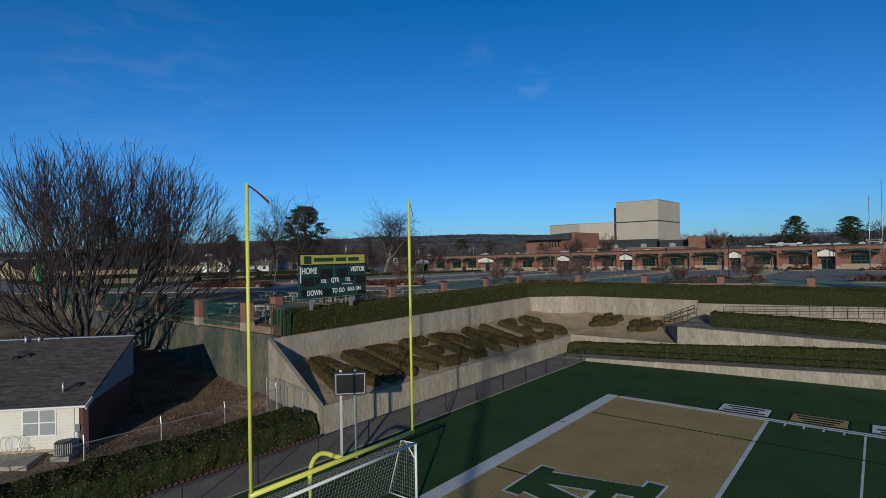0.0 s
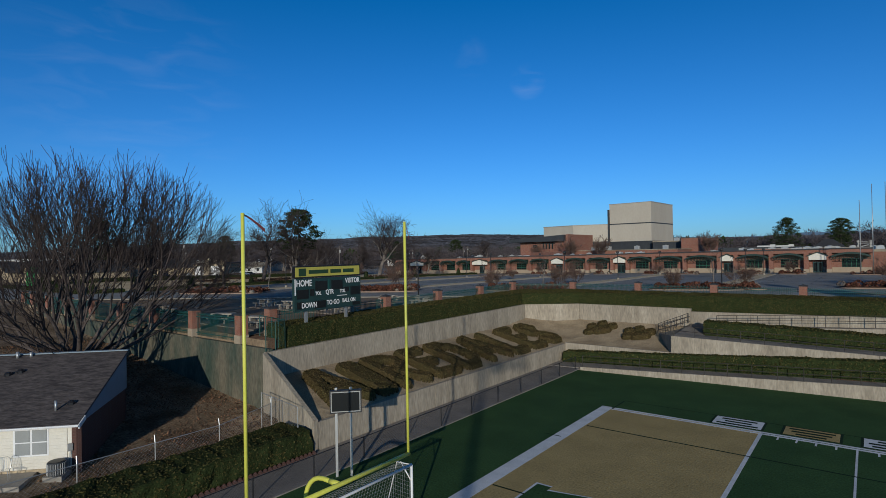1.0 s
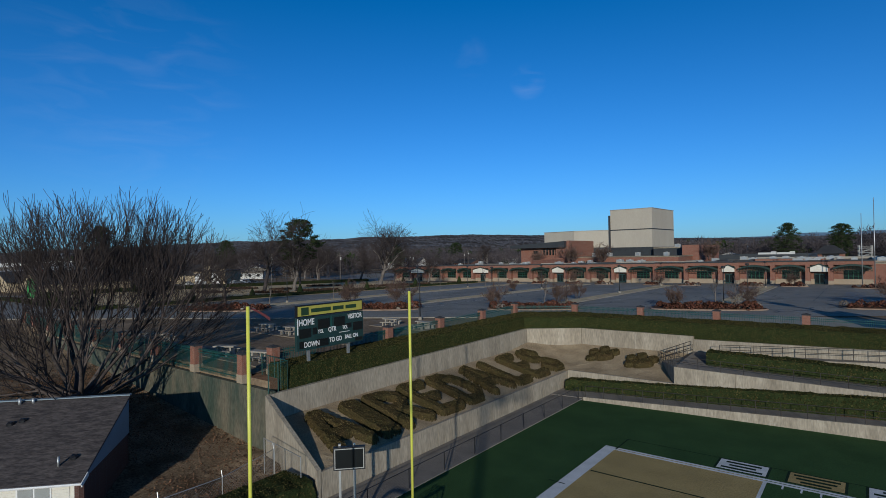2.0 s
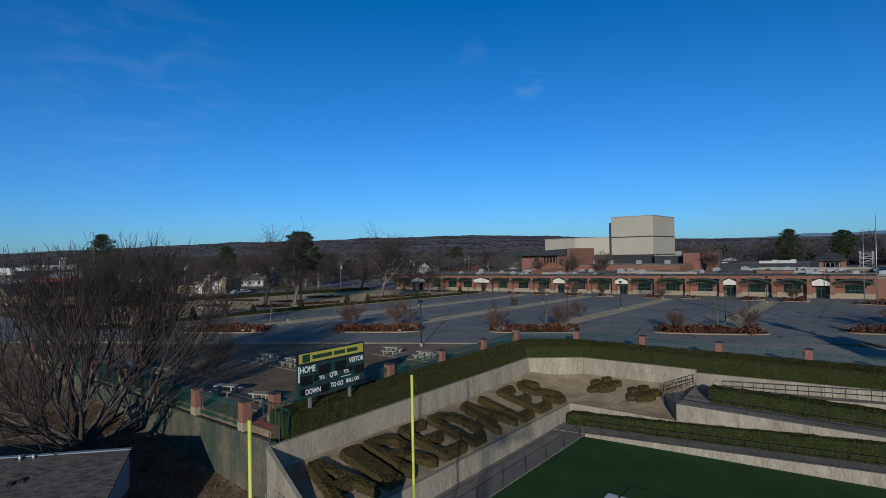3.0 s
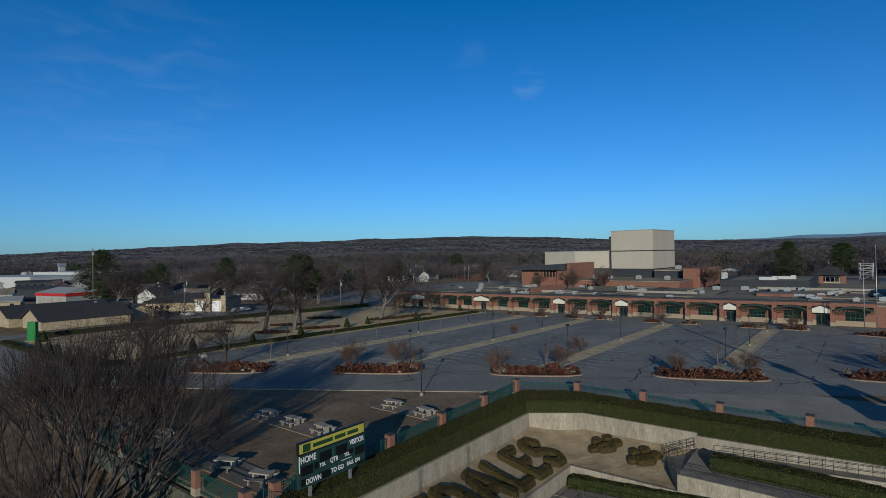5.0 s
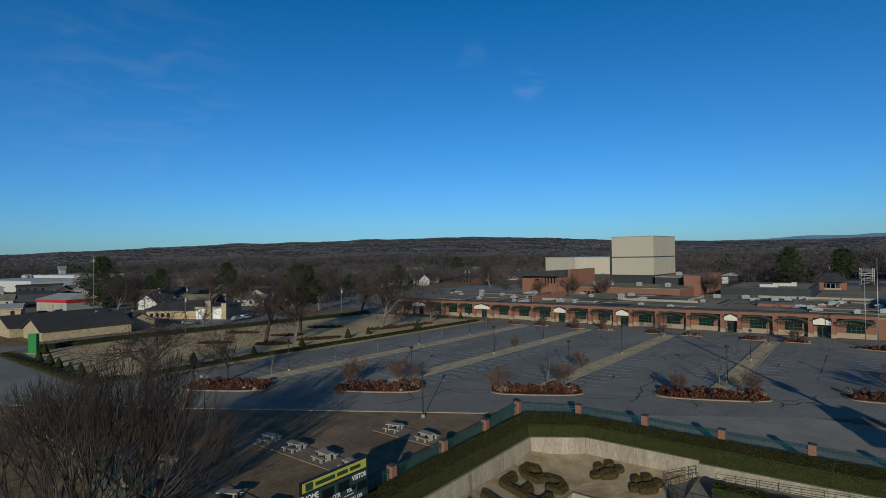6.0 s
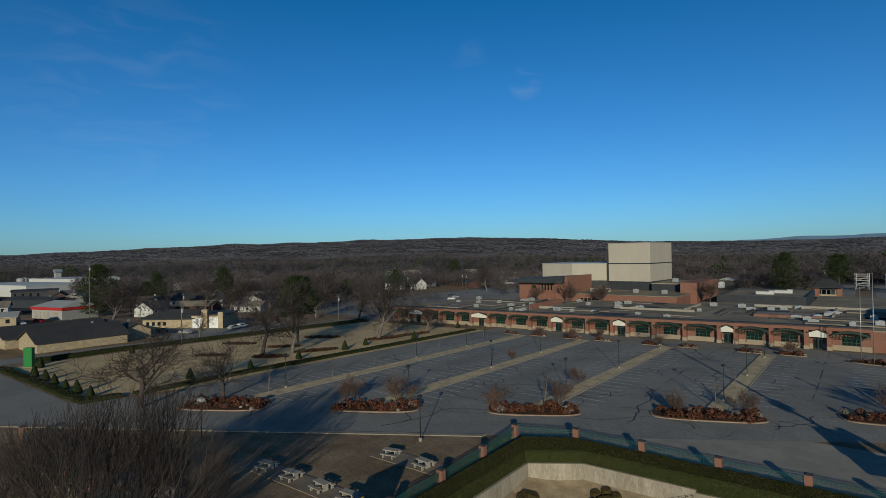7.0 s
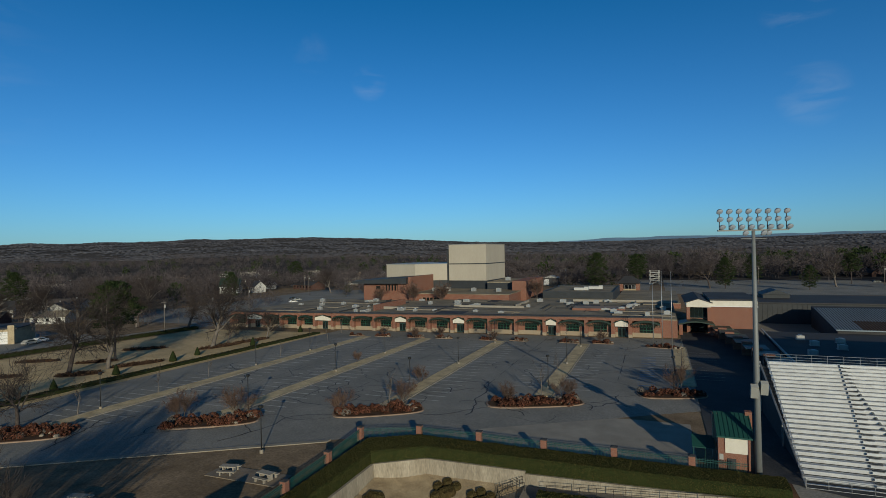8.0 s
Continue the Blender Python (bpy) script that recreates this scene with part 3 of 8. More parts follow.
strip("goal_line", GL - 0.1, NEAR, GL + 0.1, SL - 0.42, label="white goal line")
for k in range(1, 12):
    x = GL + 4.572 * k
    strip("yard_line", x - 0.05, NEAR, x + 0.05, SL - 0.42)
for k in range(1, 24):
    if k % 5:
        x = GL + 0.9144 * k
        strip("yard_mark", x - 0.05, SL - 0.95, x + 0.05, SL - 0.4)
# thin dark soccer lines laid into the turf
strip("soccer_line", -14.3, 32.4, 60, 32.53, 0.011, M["inlay"], "thin dark soccer line")
strip("soccer_line", -14.35, 39.36, 40, 39.44, 0.011, M["inlay"])
strip("soccer_line", -14.35, 21.58, -11.6, 21.69, 0.011, M["inlay"])
strip("soccer_line", -15.8, 29.64, -14.75, 29.74, 0.011, M["inlay"])
strip("soccer_line", -14.42, 36.9, -14.32, 39.4, 0.011, M["inlay"])


# the green block letter with its white edge, near the corner of the end zone
def letter_a(scale, grow):
    """Outline of a slab-serif capital A: outer edge, and the two holes."""
    g = grow
    outer = [(-2.9 - g, -g), (-2.9 - g, 0.75 + g), (-2.25, 0.75 + g), (-1.3 - g, 4.85 - 0.0), (-1.75 - g, 4.85), (-1.75 - g, 5.6 + g), (1.75 + g, 5.6 + g), (1.75 + g, 4.85), (1.3 + g, 4.85), (2.25, 0.75 + g), (2.9 + g, 0.75 + g), (2.9 + g, -g), (0.7 - g, -g), (0.7 - g, 0.75 + g), (1.05 - g, 0.75 + g), (0.9 - g, 1.5 - g), (-0.9 + g, 1.5 - g), (-1.05 + g, 0.75 + g), (-0.7 + g, 0.75 + g), (-0.7 + g, -g)]
    return [(x * scale, y * scale) for x, y in outer]


def field_letter(cx, cy, scale):
    # its foot is towards the goal line
    for grow, z, m, nm in ((0.13, 0.009, M["line"], "letter_edge"), (0.0, 0.012, M["turf"], "letter_face")):
        pts = [(cx - y, cy + x) for x, y in letter_a(scale, grow)]
        bm = bmesh.new()
        f = bm.faces.new([bm.verts.new((x, y, z)) for x, y in pts])
        bm.normal_update()
        if f.normal.z < 0:
            f.normal_flip()
        bmesh.ops.triangulate(bm, faces=[f])
        me = bpy.data.meshes.new(nm)
        bm.to_mesh(me)
        bm.free()
        me.materials.append(m)
        part(nm, me, m, turf)
    hole = [(cx - 2.3 * scale, cy + 0.62 * scale), (cx - 2.3 * scale, cy - 0.62 * scale), (cx - 4.4 * scale, cy)][::-1]
    part("letter_hole", Shape().prism(hole, 0.012, 0.015), M["line"], turf)
    hole = [(cx - 2.5 * scale, cy + 0.42 * scale), (cx - 2.5 * scale, cy - 0.42 * scale), (cx - 4.0 * scale, cy)][::-1]
    part("letter_hole", Shape().prism(hole, 0.015, 0.018), M["endzone"], turf)


field_letter(-7.35, 21.3, 0.95)

# painted sponsor panels beside the sideline, their wording as bars
for k, (x, base, ink) in enumerate(((-6.8, M["line"], M["inlay"]), (-2.95, M["endzone"], M["inlay"]), (0.85, M["line"], M["inlay"]), (4.7, M["endzone"], M["inlay"]))):
    strip("panel_edge", x - 1.5, SL + 0.3, x + 1.5, SL + 2.25, 0.006, M["inlay"])
    strip("panel_face", x - 1.36, SL + 0.43, x + 1.36, SL + 2.11, 0.010, base, "painted sponsor panel")
    for r in range(3):
        w = (1.15, 0.75, 1.0)[(r + k) % 3]
        strip("panel_bar", x - w, SL + 0.6 + 0.5 * r, x + w, SL + 0.87 + 0.5 * r, 0.013, ink)

# ---- walkway and walls round the end of the field ----
sheet("path", [(-24.5, -30), (-21.6, -30), (-21.6, 47.35), (-21.6, 49.2), (-24.75, 49.2)], 0.06, 0.16, M["path_asphalt"], "grey asphalt walkway beside the turf", "path")


def low_y(x):
    return 47.6 + (x + 21.5) * 0.08


def ramp_z(x):
    return 0.12 + max(0.0, x + 21.5) * 0.036


def mid_z(x):
    """The middle ramp falls away from its landing."""
    return 3.15 - 0.033 * max(0.0, x + 14.2)


def mid_y(x):
    return 51.4 + max(0.0, x + 14.4) * 0.07


wall = lambda x0, x1, y0, y1, zb, zt: Shape().prism([(x0, y0(x0)), (x1, y0(x1)), (x1, y1(x1)), (x0, y1(x0))], zb, zt)
single("wall_low", wall(-21.5, 25, low_y, lambda x: low_y(x) + 0.25, -0.1, lambda x, y: ramp_z(x) + 0.12), M["concrete"], "low cast concrete wall rising beside the ramp", "wall", kind="structure")
sheet("ramp_lower", [(-24.7, low_y(-21.5) - 0.1), (-21.5, low_y(-21.5) + 0.25), (25, low_y(25) + 0.25), (25, mid_y(25) - 0.05), (-14.4, 51.35), (-24.7, 51.0)], lambda x, y: ramp_z(x), 0.2, M["path_asphalt"], "lower asphalt wheelchair ramp", "ramp")
UW = [(-31.3, 20.75), (-31.45, 54.9), (-26.3, 58.35), (-14.35, 58.45)]     # foot line of the upper retaining wall


def wall_run(name, line, thick, zb, zt, label, material=None):
    """A wall along a line in plan; thickness to its left."""
    w = thing(name, label, "wall", kind="structure")
    for (x0, y0), (x1, y1) in zip(line, line[1:]):
        n = max(1, round(math.hypot(x1 - x0, y1 - y0) / 4.9))
        d = Vector((x1 - x0, y1 - y0)).normalized()
        o = Vector((-d.y, d.x)) * thick
        for k in range(n):
            a = Vector((x0 + (x1 - x0) * k / n, y0 + (y1 - y0) * k / n)) + d * 0.012
            b = Vector((x0 + (x1 - x0) * (k + 1) / n, y0 + (y1 - y0) * (k + 1) / n)) - d * 0.012
            part("wall_panel", Shape().prism([tuple(a), tuple(b), tuple(b + o), tuple(a + o)], zb, zt), material or M["concrete"], w)
    return w


wall_run("wall_upper", UW, 0.3, 0.5, lambda x, y: 4.74 + 0.008 * (y - 20), "tall cast concrete retaining wall below the hedge")
wall_run("wall_lower", [(-24.75, 19.6), (-24.75, 51.3)], 0.25, -0.1, 1.62, "lower cast concrete retaining wall of the planted bank")
wall_run("wall_bank_side", [(-24.75, 51.3), (-14.4, 51.3)], 0.25, -0.1, 1.72, "cast concrete wall at the foot of the sandy bank")
wall_run("wall_ramp", [(-14.4, 51.4), (25, mid_y(25))], 0.25, -0.1, lambda x, y: mid_z(x) + 0.06, "cast concrete wall of the middle ramp")
wall_run("wall_upper_ramp", [(-14.35, 58.45), (12, 58.45)], 0.3, 0.5, lambda x, y: 4.75 + 0.018 * (x + 14.3), "cast concrete wall beside the upper ramp")
single("wall_wing", Shape().prism([(-31.3, 20.45), (-24.75, 19.35), (-24.75, 19.65), (-31.3, 20.75)], -0.1, lambda x, y: 1.75 + (-24.75 - x) * 0.46), M["concrete"], "sloping cast concrete wing wall at the end of the bank", "wall", kind="structure")
landing_poly = [(-14.36, 51.45), (-14.36, 58.4), (-15.2, 58.4), (-17.3, 57.2)]
single("wall_landing", Shape().prism(landing_poly, 0.5, lambda x, y: 3.2 + 0.24 * min(0.0, x + 14.5)), M["concrete"], "concrete landing with a slanting side wall", "wall", kind="structure")

# sandy bank, which turns the corner into a wider bed
def soil_z(x, y):
    """The soil climbs from the lower walls to the foot of the upper wall."""
    d = math.hypot(max(0.0, -24.75 - x), max(0.0, y - 51.4) * 0.96)
    if y <= 51.4:
        return 1.52 + 0.235 * d
    return 1.55 + 0.14 * d + 0.0165 * min(d, 7.2) ** 2


def soil_sheet(name, x0, x1, y0, y1, step, label):
    nx_, ny_ = round((x1 - x0) / step), round((y1 - (y0(x0) if callable(y0) else y0)) / step)
    v = []
    for j in range(ny_ + 1):
        for i in range(nx_ + 1):
            x = x0 + (x1 - x0) * i / nx_
            ya = y0(x) if callable(y0) else y0
            y = ya + (y1 - ya) * j / ny_
            v.append((x, y, soil_z(x, y) + 0.05 * noise.noise(Vector((x, y, 0)) * 0.8) + 0.025 * noise.noise(Vector((x, y, 1)) * 3)))
    k = nx_ + 1
    single(name, Shape().add(v, [(j * k + i, j * k + i + 1, (j + 1) * k + i + 1, (j + 1) * k + i) for j in range(ny_) for i in range(nx_)]), M["sand"], label, "ground", kind="structure")


soil_sheet("bank", -31.35, -24.95, lambda x: 19.55 + (-24.95 - x) * 0.168, 51.4, 0.4, "sloping bank of bare sandy soil")
soil_sheet("sand_bed", -31.4, -14.5, 51.4, 58.5, 0.4, "bed of bare sandy soil with two clipped shrubs")


# ---- hedges ----
def leaf_cloud(points, normals, size, rng):
    """Small bent leaf quads at points, lying roughly along the surface."""
    n = len(points)
    a = rng.normal(size=(n, 3))
    nn = normals + rng.normal(scale=0.8, size=(n, 3))
    nn /= np.linalg.norm(nn, axis=1)[:, None]
    u = np.cross(nn, a)
    u /= np.linalg.norm(u, axis=1)[:, None] + 1e-9
    w = np.cross(nn, u)
    s = size * rng.uniform(0.6, 1.3, (n, 1))
    p = points + nn * s * 0.2
    v = np.stack([p - u * s, p - w * s * 0.55, p + u * s, p + w * s * 0.55], 1).reshape(-1, 3)
    f = np.arange(4 * n).reshape(n, 4)
    return v, f


def sample_mesh(me, per_m2, rng):
    me.calc_loop_triangles()
    t = np.array([x.vertices[:] for x in me.loop_triangles])
    co = np.array([v.co[:] for v in me.vertices])
    a, b, c = co[t[:, 0]], co[t[:, 1]], co[t[:, 2]]
    nrm = np.cross(b - a, c - a)
    area = np.linalg.norm(nrm, axis=1) / 2
    nrm = nrm / (2 * area[:, None] + 1e-9)
    k = rng.choice(len(t), size=int(area.sum() * per_m2), p=area / area.sum())
    r1, r2 = np.sqrt(rng.uniform(size=(len(k), 1))), rng.uniform(size=(len(k), 1))
    return a[k] * (1 - r1) + b[k] * r1 * (1 - r2) + c[k] * r1 * r2, nrm[k]


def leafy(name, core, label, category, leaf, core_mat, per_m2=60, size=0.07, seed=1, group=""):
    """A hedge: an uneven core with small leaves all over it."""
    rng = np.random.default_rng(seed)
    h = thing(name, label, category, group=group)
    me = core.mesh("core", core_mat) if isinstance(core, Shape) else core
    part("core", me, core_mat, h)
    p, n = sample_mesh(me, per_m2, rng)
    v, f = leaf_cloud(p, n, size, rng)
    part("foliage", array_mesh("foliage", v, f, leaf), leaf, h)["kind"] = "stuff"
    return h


def hedge_strip(line_a, line_b, zb, za, zt, step=0.5, rough=0.08, seed=0):
    """An uneven hedge between two lines in plan (front a, back b): foot zb, front edge za, top zt, as functions of (x, y)."""
    s = Shape()
    def along(line, d):
        for (x0, y0), (x1, y1) in zip(line, line[1:]):
            l = math.hypot(x1 - x0, y1 - y0)
            if d <= l or (x1, y1) == line[-1]:
                t = min(d / l, 1)
                return x0 + (x1 - x0) * t, y0 + (y1 - y0) * t
            d -= l
    tot = lambda line: sum(math.hypot(b[0] - a[0], b[1] - a[1]) for a, b in zip(line, line[1:]))
    la, lb = tot(line_a), tot(line_b)
    n = max(2, int(la / step))
    prof = [(0.0, 0), (-0.02, 0.5), (0.0, 0.92), (0.05, 0.985), (0.3, 1.0), (0.6, 1.012), (0.95, 1.02), (1.0, 0.94), (1.02, 0.45), (1.0, 0)]
    k = len(prof)
    v = []
    for i in range(n + 1):
        xa, ya = along(line_a, la * i / n)
        xb, yb = along(line_b, lb * i / n)
        for t, h in prof:
            x, y = xa + (xb - xa) * t, ya + (yb - ya) * t
            z = zb(x, y) + (zt(x, y) - zb(x, y)) * h
            q = Vector((x, y, z))
            j = noise.noise(q * 1.3 + Vector((seed, 0, 0))) * rough + noise.noise(q * 4) * rough * 0.6
            v.append((x + j, y + j, z + j * 1.2 if h > 0 else z))
    f = [(i * k + j, (i + 1) * k + j, (i + 1) * k + j + 1, i * k + j + 1) for i in range(n) for j in range(k - 1)]
    f += [tuple(range(k)), tuple(n * k + j for j in range(k))[::-1]]
    return s.add(v, f)


leafy("hedge", hedge_strip([(-31.75, 22.4), (-31.85, 55.1), (-26.4, 58.75), (11.2, 58.85)], [(-34.0, 22.6), (-34.6, 59.2), (-29.0, 62.3), (11.2, 62.2)], lambda x, y: 3.6, None, lambda x, y: 6.25 + 0.12 * smooth(24, 54, y), 0.5, 0.06), "broad clipped evergreen hedge on top of the retaining wall", "hedge", M["hedge"], M["hedge_core_shaded"], 150, 0.065, 3)
leafy("hedge", hedge_strip([(-24.2, 49.6), (-21.5, 50.1), (0, 51.55), (25, 53.3)], [(-24.2, 51.05), (-14.4, 51.2), (0, mid_y(0) - 0.15), (25, mid_y(25) - 0.15)], lambda x, y: -0.05, None, lambda x, y: 1.08 + 0.056 * (x + 24.3), 0.5, 0.08, 4), "low clipped evergreen hedge beside the lower ramp", "hedge", M["hedge"], M["hedge_core_shaded"], 50, 0.09, 4)
leafy("hedge", hedge_strip([(-12.3, 54.4), (0, 55.3), (12, 56.2)], [(-12.3, 56.1), (0, 57.1), (12, 57.9)], lambda x, y: 2.4, None, lambda x, y: 4.3 - 0.04 * (x + 12), 0.5, 0.08, 5), "clipped evergreen hedge between two concrete ramps", "hedge", M["hedge"], M["hedge_core_shaded"], 45, 0.09, 5)
leafy("hedge", hedge_strip([(-24.6, -12), (-24.65, 19.1)], [(-27.1, -12), (-27.3, 19.1)], lambda x, y: -0.1, None, lambda x, y: 1.35, 0.4, 0.12, 6), "broad clipped hedge below the house yard", "hedge", M["hedge"], M["hedge_core_shaded"], 70, 0.07, 6)


# clipped shrubs that spell a word on the bank
def loaf(strokes, width, height, z_of, res=0.13, seed=0):
    """A rounded clipped mass along strokes in plan: lists of points, or (centre, radius) discs."""
    pts = [p for s in strokes for p in s]
    x0, x1 = min(p[0] for p in pts) - width, max(p[0] for p in pts) + width
    y0, y1 = min(p[1] for p in pts) - width, max(p[1] for p in pts) + width
    gx_, gy_ = np.arange(x0, x1, res), np.arange(y0, y1, res)
    X, Y = np.meshgrid(gx_, gy_)
    D = np.full(X.shape, 9.0)
    for s in strokes:
        for (ax, ay), (bx_, by_) in zip(s, s[1:]):
            dx, dy = bx_ - ax, by_ - ay
            t = np.clip(((X - ax) * dx + (Y - ay) * dy) / (dx * dx + dy * dy + 1e-9), 0, 1)
            D = np.minimum(D, np.hypot(X - ax - t * dx, Y - ay - t * dy))
    w = width / 2
    GY, GX = np.gradient(D, res)
    v, idx, f = [], {}, []
    for j in range(X.shape[0]):
        for i in range(X.shape[1]):
            d = D[j, i] / w
            if d < 1.25:
                x, y = float(X[j, i]), float(Y[j, i])
                q = Vector((x, y, seed))
                k = 1.0 if d < 0.68 else max(0.0, 1 - ((d - 0.68) / 0.36) ** 2) if d < 1.04 else 0.0
                if k == 0:
                    # the outline follows the stroke's edge
                    x, y = x - float(GX[j, i]) * (D[j, i] - 1.05 * w), y - float(GY[j, i]) * (D[j, i] - 1.05 * w)
                h = height * (k + 0.14 * noise.noise(q * 1.6) * (k > 0) + 0.08 * noise.noise(q * 5) * (k > 0))
                idx[(j, i)] = len(v)
                v.append((x, y, z_of(x, y) + h - (0.15 if k == 0 else 0)))
    for (j, i) in idx:
        c = [(j, i), (j, i + 1), (j + 1, i + 1), (j + 1, i)]
        if all(q in idx for q in c):
            f.append(tuple(idx[q] for q in c))
    return Shape().add(v, f)


def letter_strokes(ch, w):
    """Strokes of a capital in a box w wide (reading direction) and 1 tall."""
    if ch == "A":
        return [[(0, 0), (w * 0.42, 1)], [(w * 0.58, 1), (w, 0)], [(w * 0.42, 1), (w * 0.58, 1)], [(w * 0.2, 0.36), (w * 0.8, 0.36)]]
    if ch == "I":
        return [[(w / 2, 0), (w / 2, 1)], [(w / 2 - 0.38, 0), (w / 2 - 0.38, 1)], [(w / 2 + 0.38, 0), (w / 2 + 0.38, 1)]]
    if ch == "R":
        return [[(0, 0), (0, 1)], [(0, 1), (w * 0.6, 1), (w, 0.86), (w, 0.66), (w * 0.6, 0.5), (0, 0.5)], [(w * 0.45, 0.5), (w, 0)]]
    if ch == "E":
        return [[(0, 0), (0, 1)], [(0, 1), (w, 1)], [(0, 0.5), (w * 0.8, 0.5)], [(0, 0), (w, 0)]]
    if ch == "D":
        return [[(0, 0), (0, 1)], [(0, 1), (w * 0.55, 1), (w * 0.93, 0.8), (w, 0.5), (w * 0.93, 0.2), (w * 0.55, 0), (0, 0)]]
    if ch == "L":
        return [[(0, 1), (0, 0), (w, 0)]]
    return [[(w, 0.8), (w * 0.8, 1), (w * 0.25, 1), (0, 0.82), (w * 0.12, 0.6), (w * 0.85, 0.42), (w, 0.2), (w * 0.75, 0), (w * 0.2, 0), (0, 0.18)]]


BX, TX, LW = -25.8, -29.95, 0.98
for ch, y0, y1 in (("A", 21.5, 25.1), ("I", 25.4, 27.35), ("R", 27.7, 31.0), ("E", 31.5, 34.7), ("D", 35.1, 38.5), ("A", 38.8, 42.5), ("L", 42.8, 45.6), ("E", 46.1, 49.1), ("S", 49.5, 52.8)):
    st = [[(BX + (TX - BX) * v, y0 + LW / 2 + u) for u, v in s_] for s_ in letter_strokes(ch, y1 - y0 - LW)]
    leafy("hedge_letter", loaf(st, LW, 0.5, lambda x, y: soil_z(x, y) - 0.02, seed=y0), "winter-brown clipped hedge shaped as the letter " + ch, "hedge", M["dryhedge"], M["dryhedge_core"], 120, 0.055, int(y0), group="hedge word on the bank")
PAW = "clipped shrub cluster"
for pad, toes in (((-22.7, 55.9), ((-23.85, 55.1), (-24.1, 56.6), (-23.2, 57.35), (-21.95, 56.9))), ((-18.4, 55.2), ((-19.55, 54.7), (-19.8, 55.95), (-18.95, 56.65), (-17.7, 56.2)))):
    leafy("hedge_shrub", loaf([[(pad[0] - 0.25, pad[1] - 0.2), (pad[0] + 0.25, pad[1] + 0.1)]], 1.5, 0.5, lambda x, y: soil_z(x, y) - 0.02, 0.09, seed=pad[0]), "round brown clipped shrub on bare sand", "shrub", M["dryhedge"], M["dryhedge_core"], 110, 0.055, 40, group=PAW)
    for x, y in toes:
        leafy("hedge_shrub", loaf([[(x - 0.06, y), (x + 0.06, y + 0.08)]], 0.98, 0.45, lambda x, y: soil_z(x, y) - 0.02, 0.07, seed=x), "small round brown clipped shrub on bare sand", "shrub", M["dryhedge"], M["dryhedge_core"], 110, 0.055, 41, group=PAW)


# ---- goal, boards ----
def goal_post():
    g = thing("goal_post", "yellow steel football goal post with ribbons on its uprights", "goal post")
    yl, yr, x, z = 8.95, 16.1, -14.7, 3.05
    part("crossbar", Shape().tube([(x, yl - 0.05, z), (x, yr + 0.05, z)], 0.083, 14), M["yellow"], g, smooth=True)
    for y in (yl, yr):
        u = part("upright", Shape().tube([(x, y, z - 0.02), (x, y, 12.34)], 0.055, 12), M["yellow"], g, smooth=True)
        s = Shape()
        pts = [Vector((x, y, 12.3)) + Vector((-0.3 * k / 5 * (1 if y < 10 else 0.5), 0.95 * k / 5 * (1 if y < 10 else 0.45), -(0.45 if y < 10 else 0.65) * (k / 5) ** 1.3)) for k in range(6)]
        s.v = [tuple(p + Vector((0, 0, o * (0.4 + 0.14 * i)))) for i, p in enumerate(pts) for o in (-0.05, 0.05)] + [tuple(p + Vector((0.012, 0, o * (0.4 + 0.14 * i)))) for i, p in enumerate(pts) for o in (-0.05, 0.05)]
        s.f = [(2 * i, 2 * i + 2, 2 * i + 3, 2 * i + 1) for i in range(5)] + [(12 + 2 * i + 1, 12 + 2 * i + 3, 12 + 2 * i + 2, 12 + 2 * i) for i in range(5)]
        part("ribbon", s, M["orange"], u, "faded orange wind ribbon")
    ym = (yl + yr) / 2
    arc = [(x - 1.9, ym, 0.0), (x - 1.9, ym, 2.0)] + [(x - 1.9 + 1.05 * (1 - math.cos(a)), ym, 2.0 + 1.05 * math.sin(a)) for a in (0.26 * k for k in range(1, 7))] + [(x - 0.1, ym, z)]
    part("gooseneck", Shape().tube(arc, 0.085, 14), M["yellow"], g, smooth=True)
    part("collar", Shape().tube([(x - 0.5, ym, z), (x - 0.05, ym, z)], 0.1, 14), M["yellow"], g, smooth=True)


goal_post()


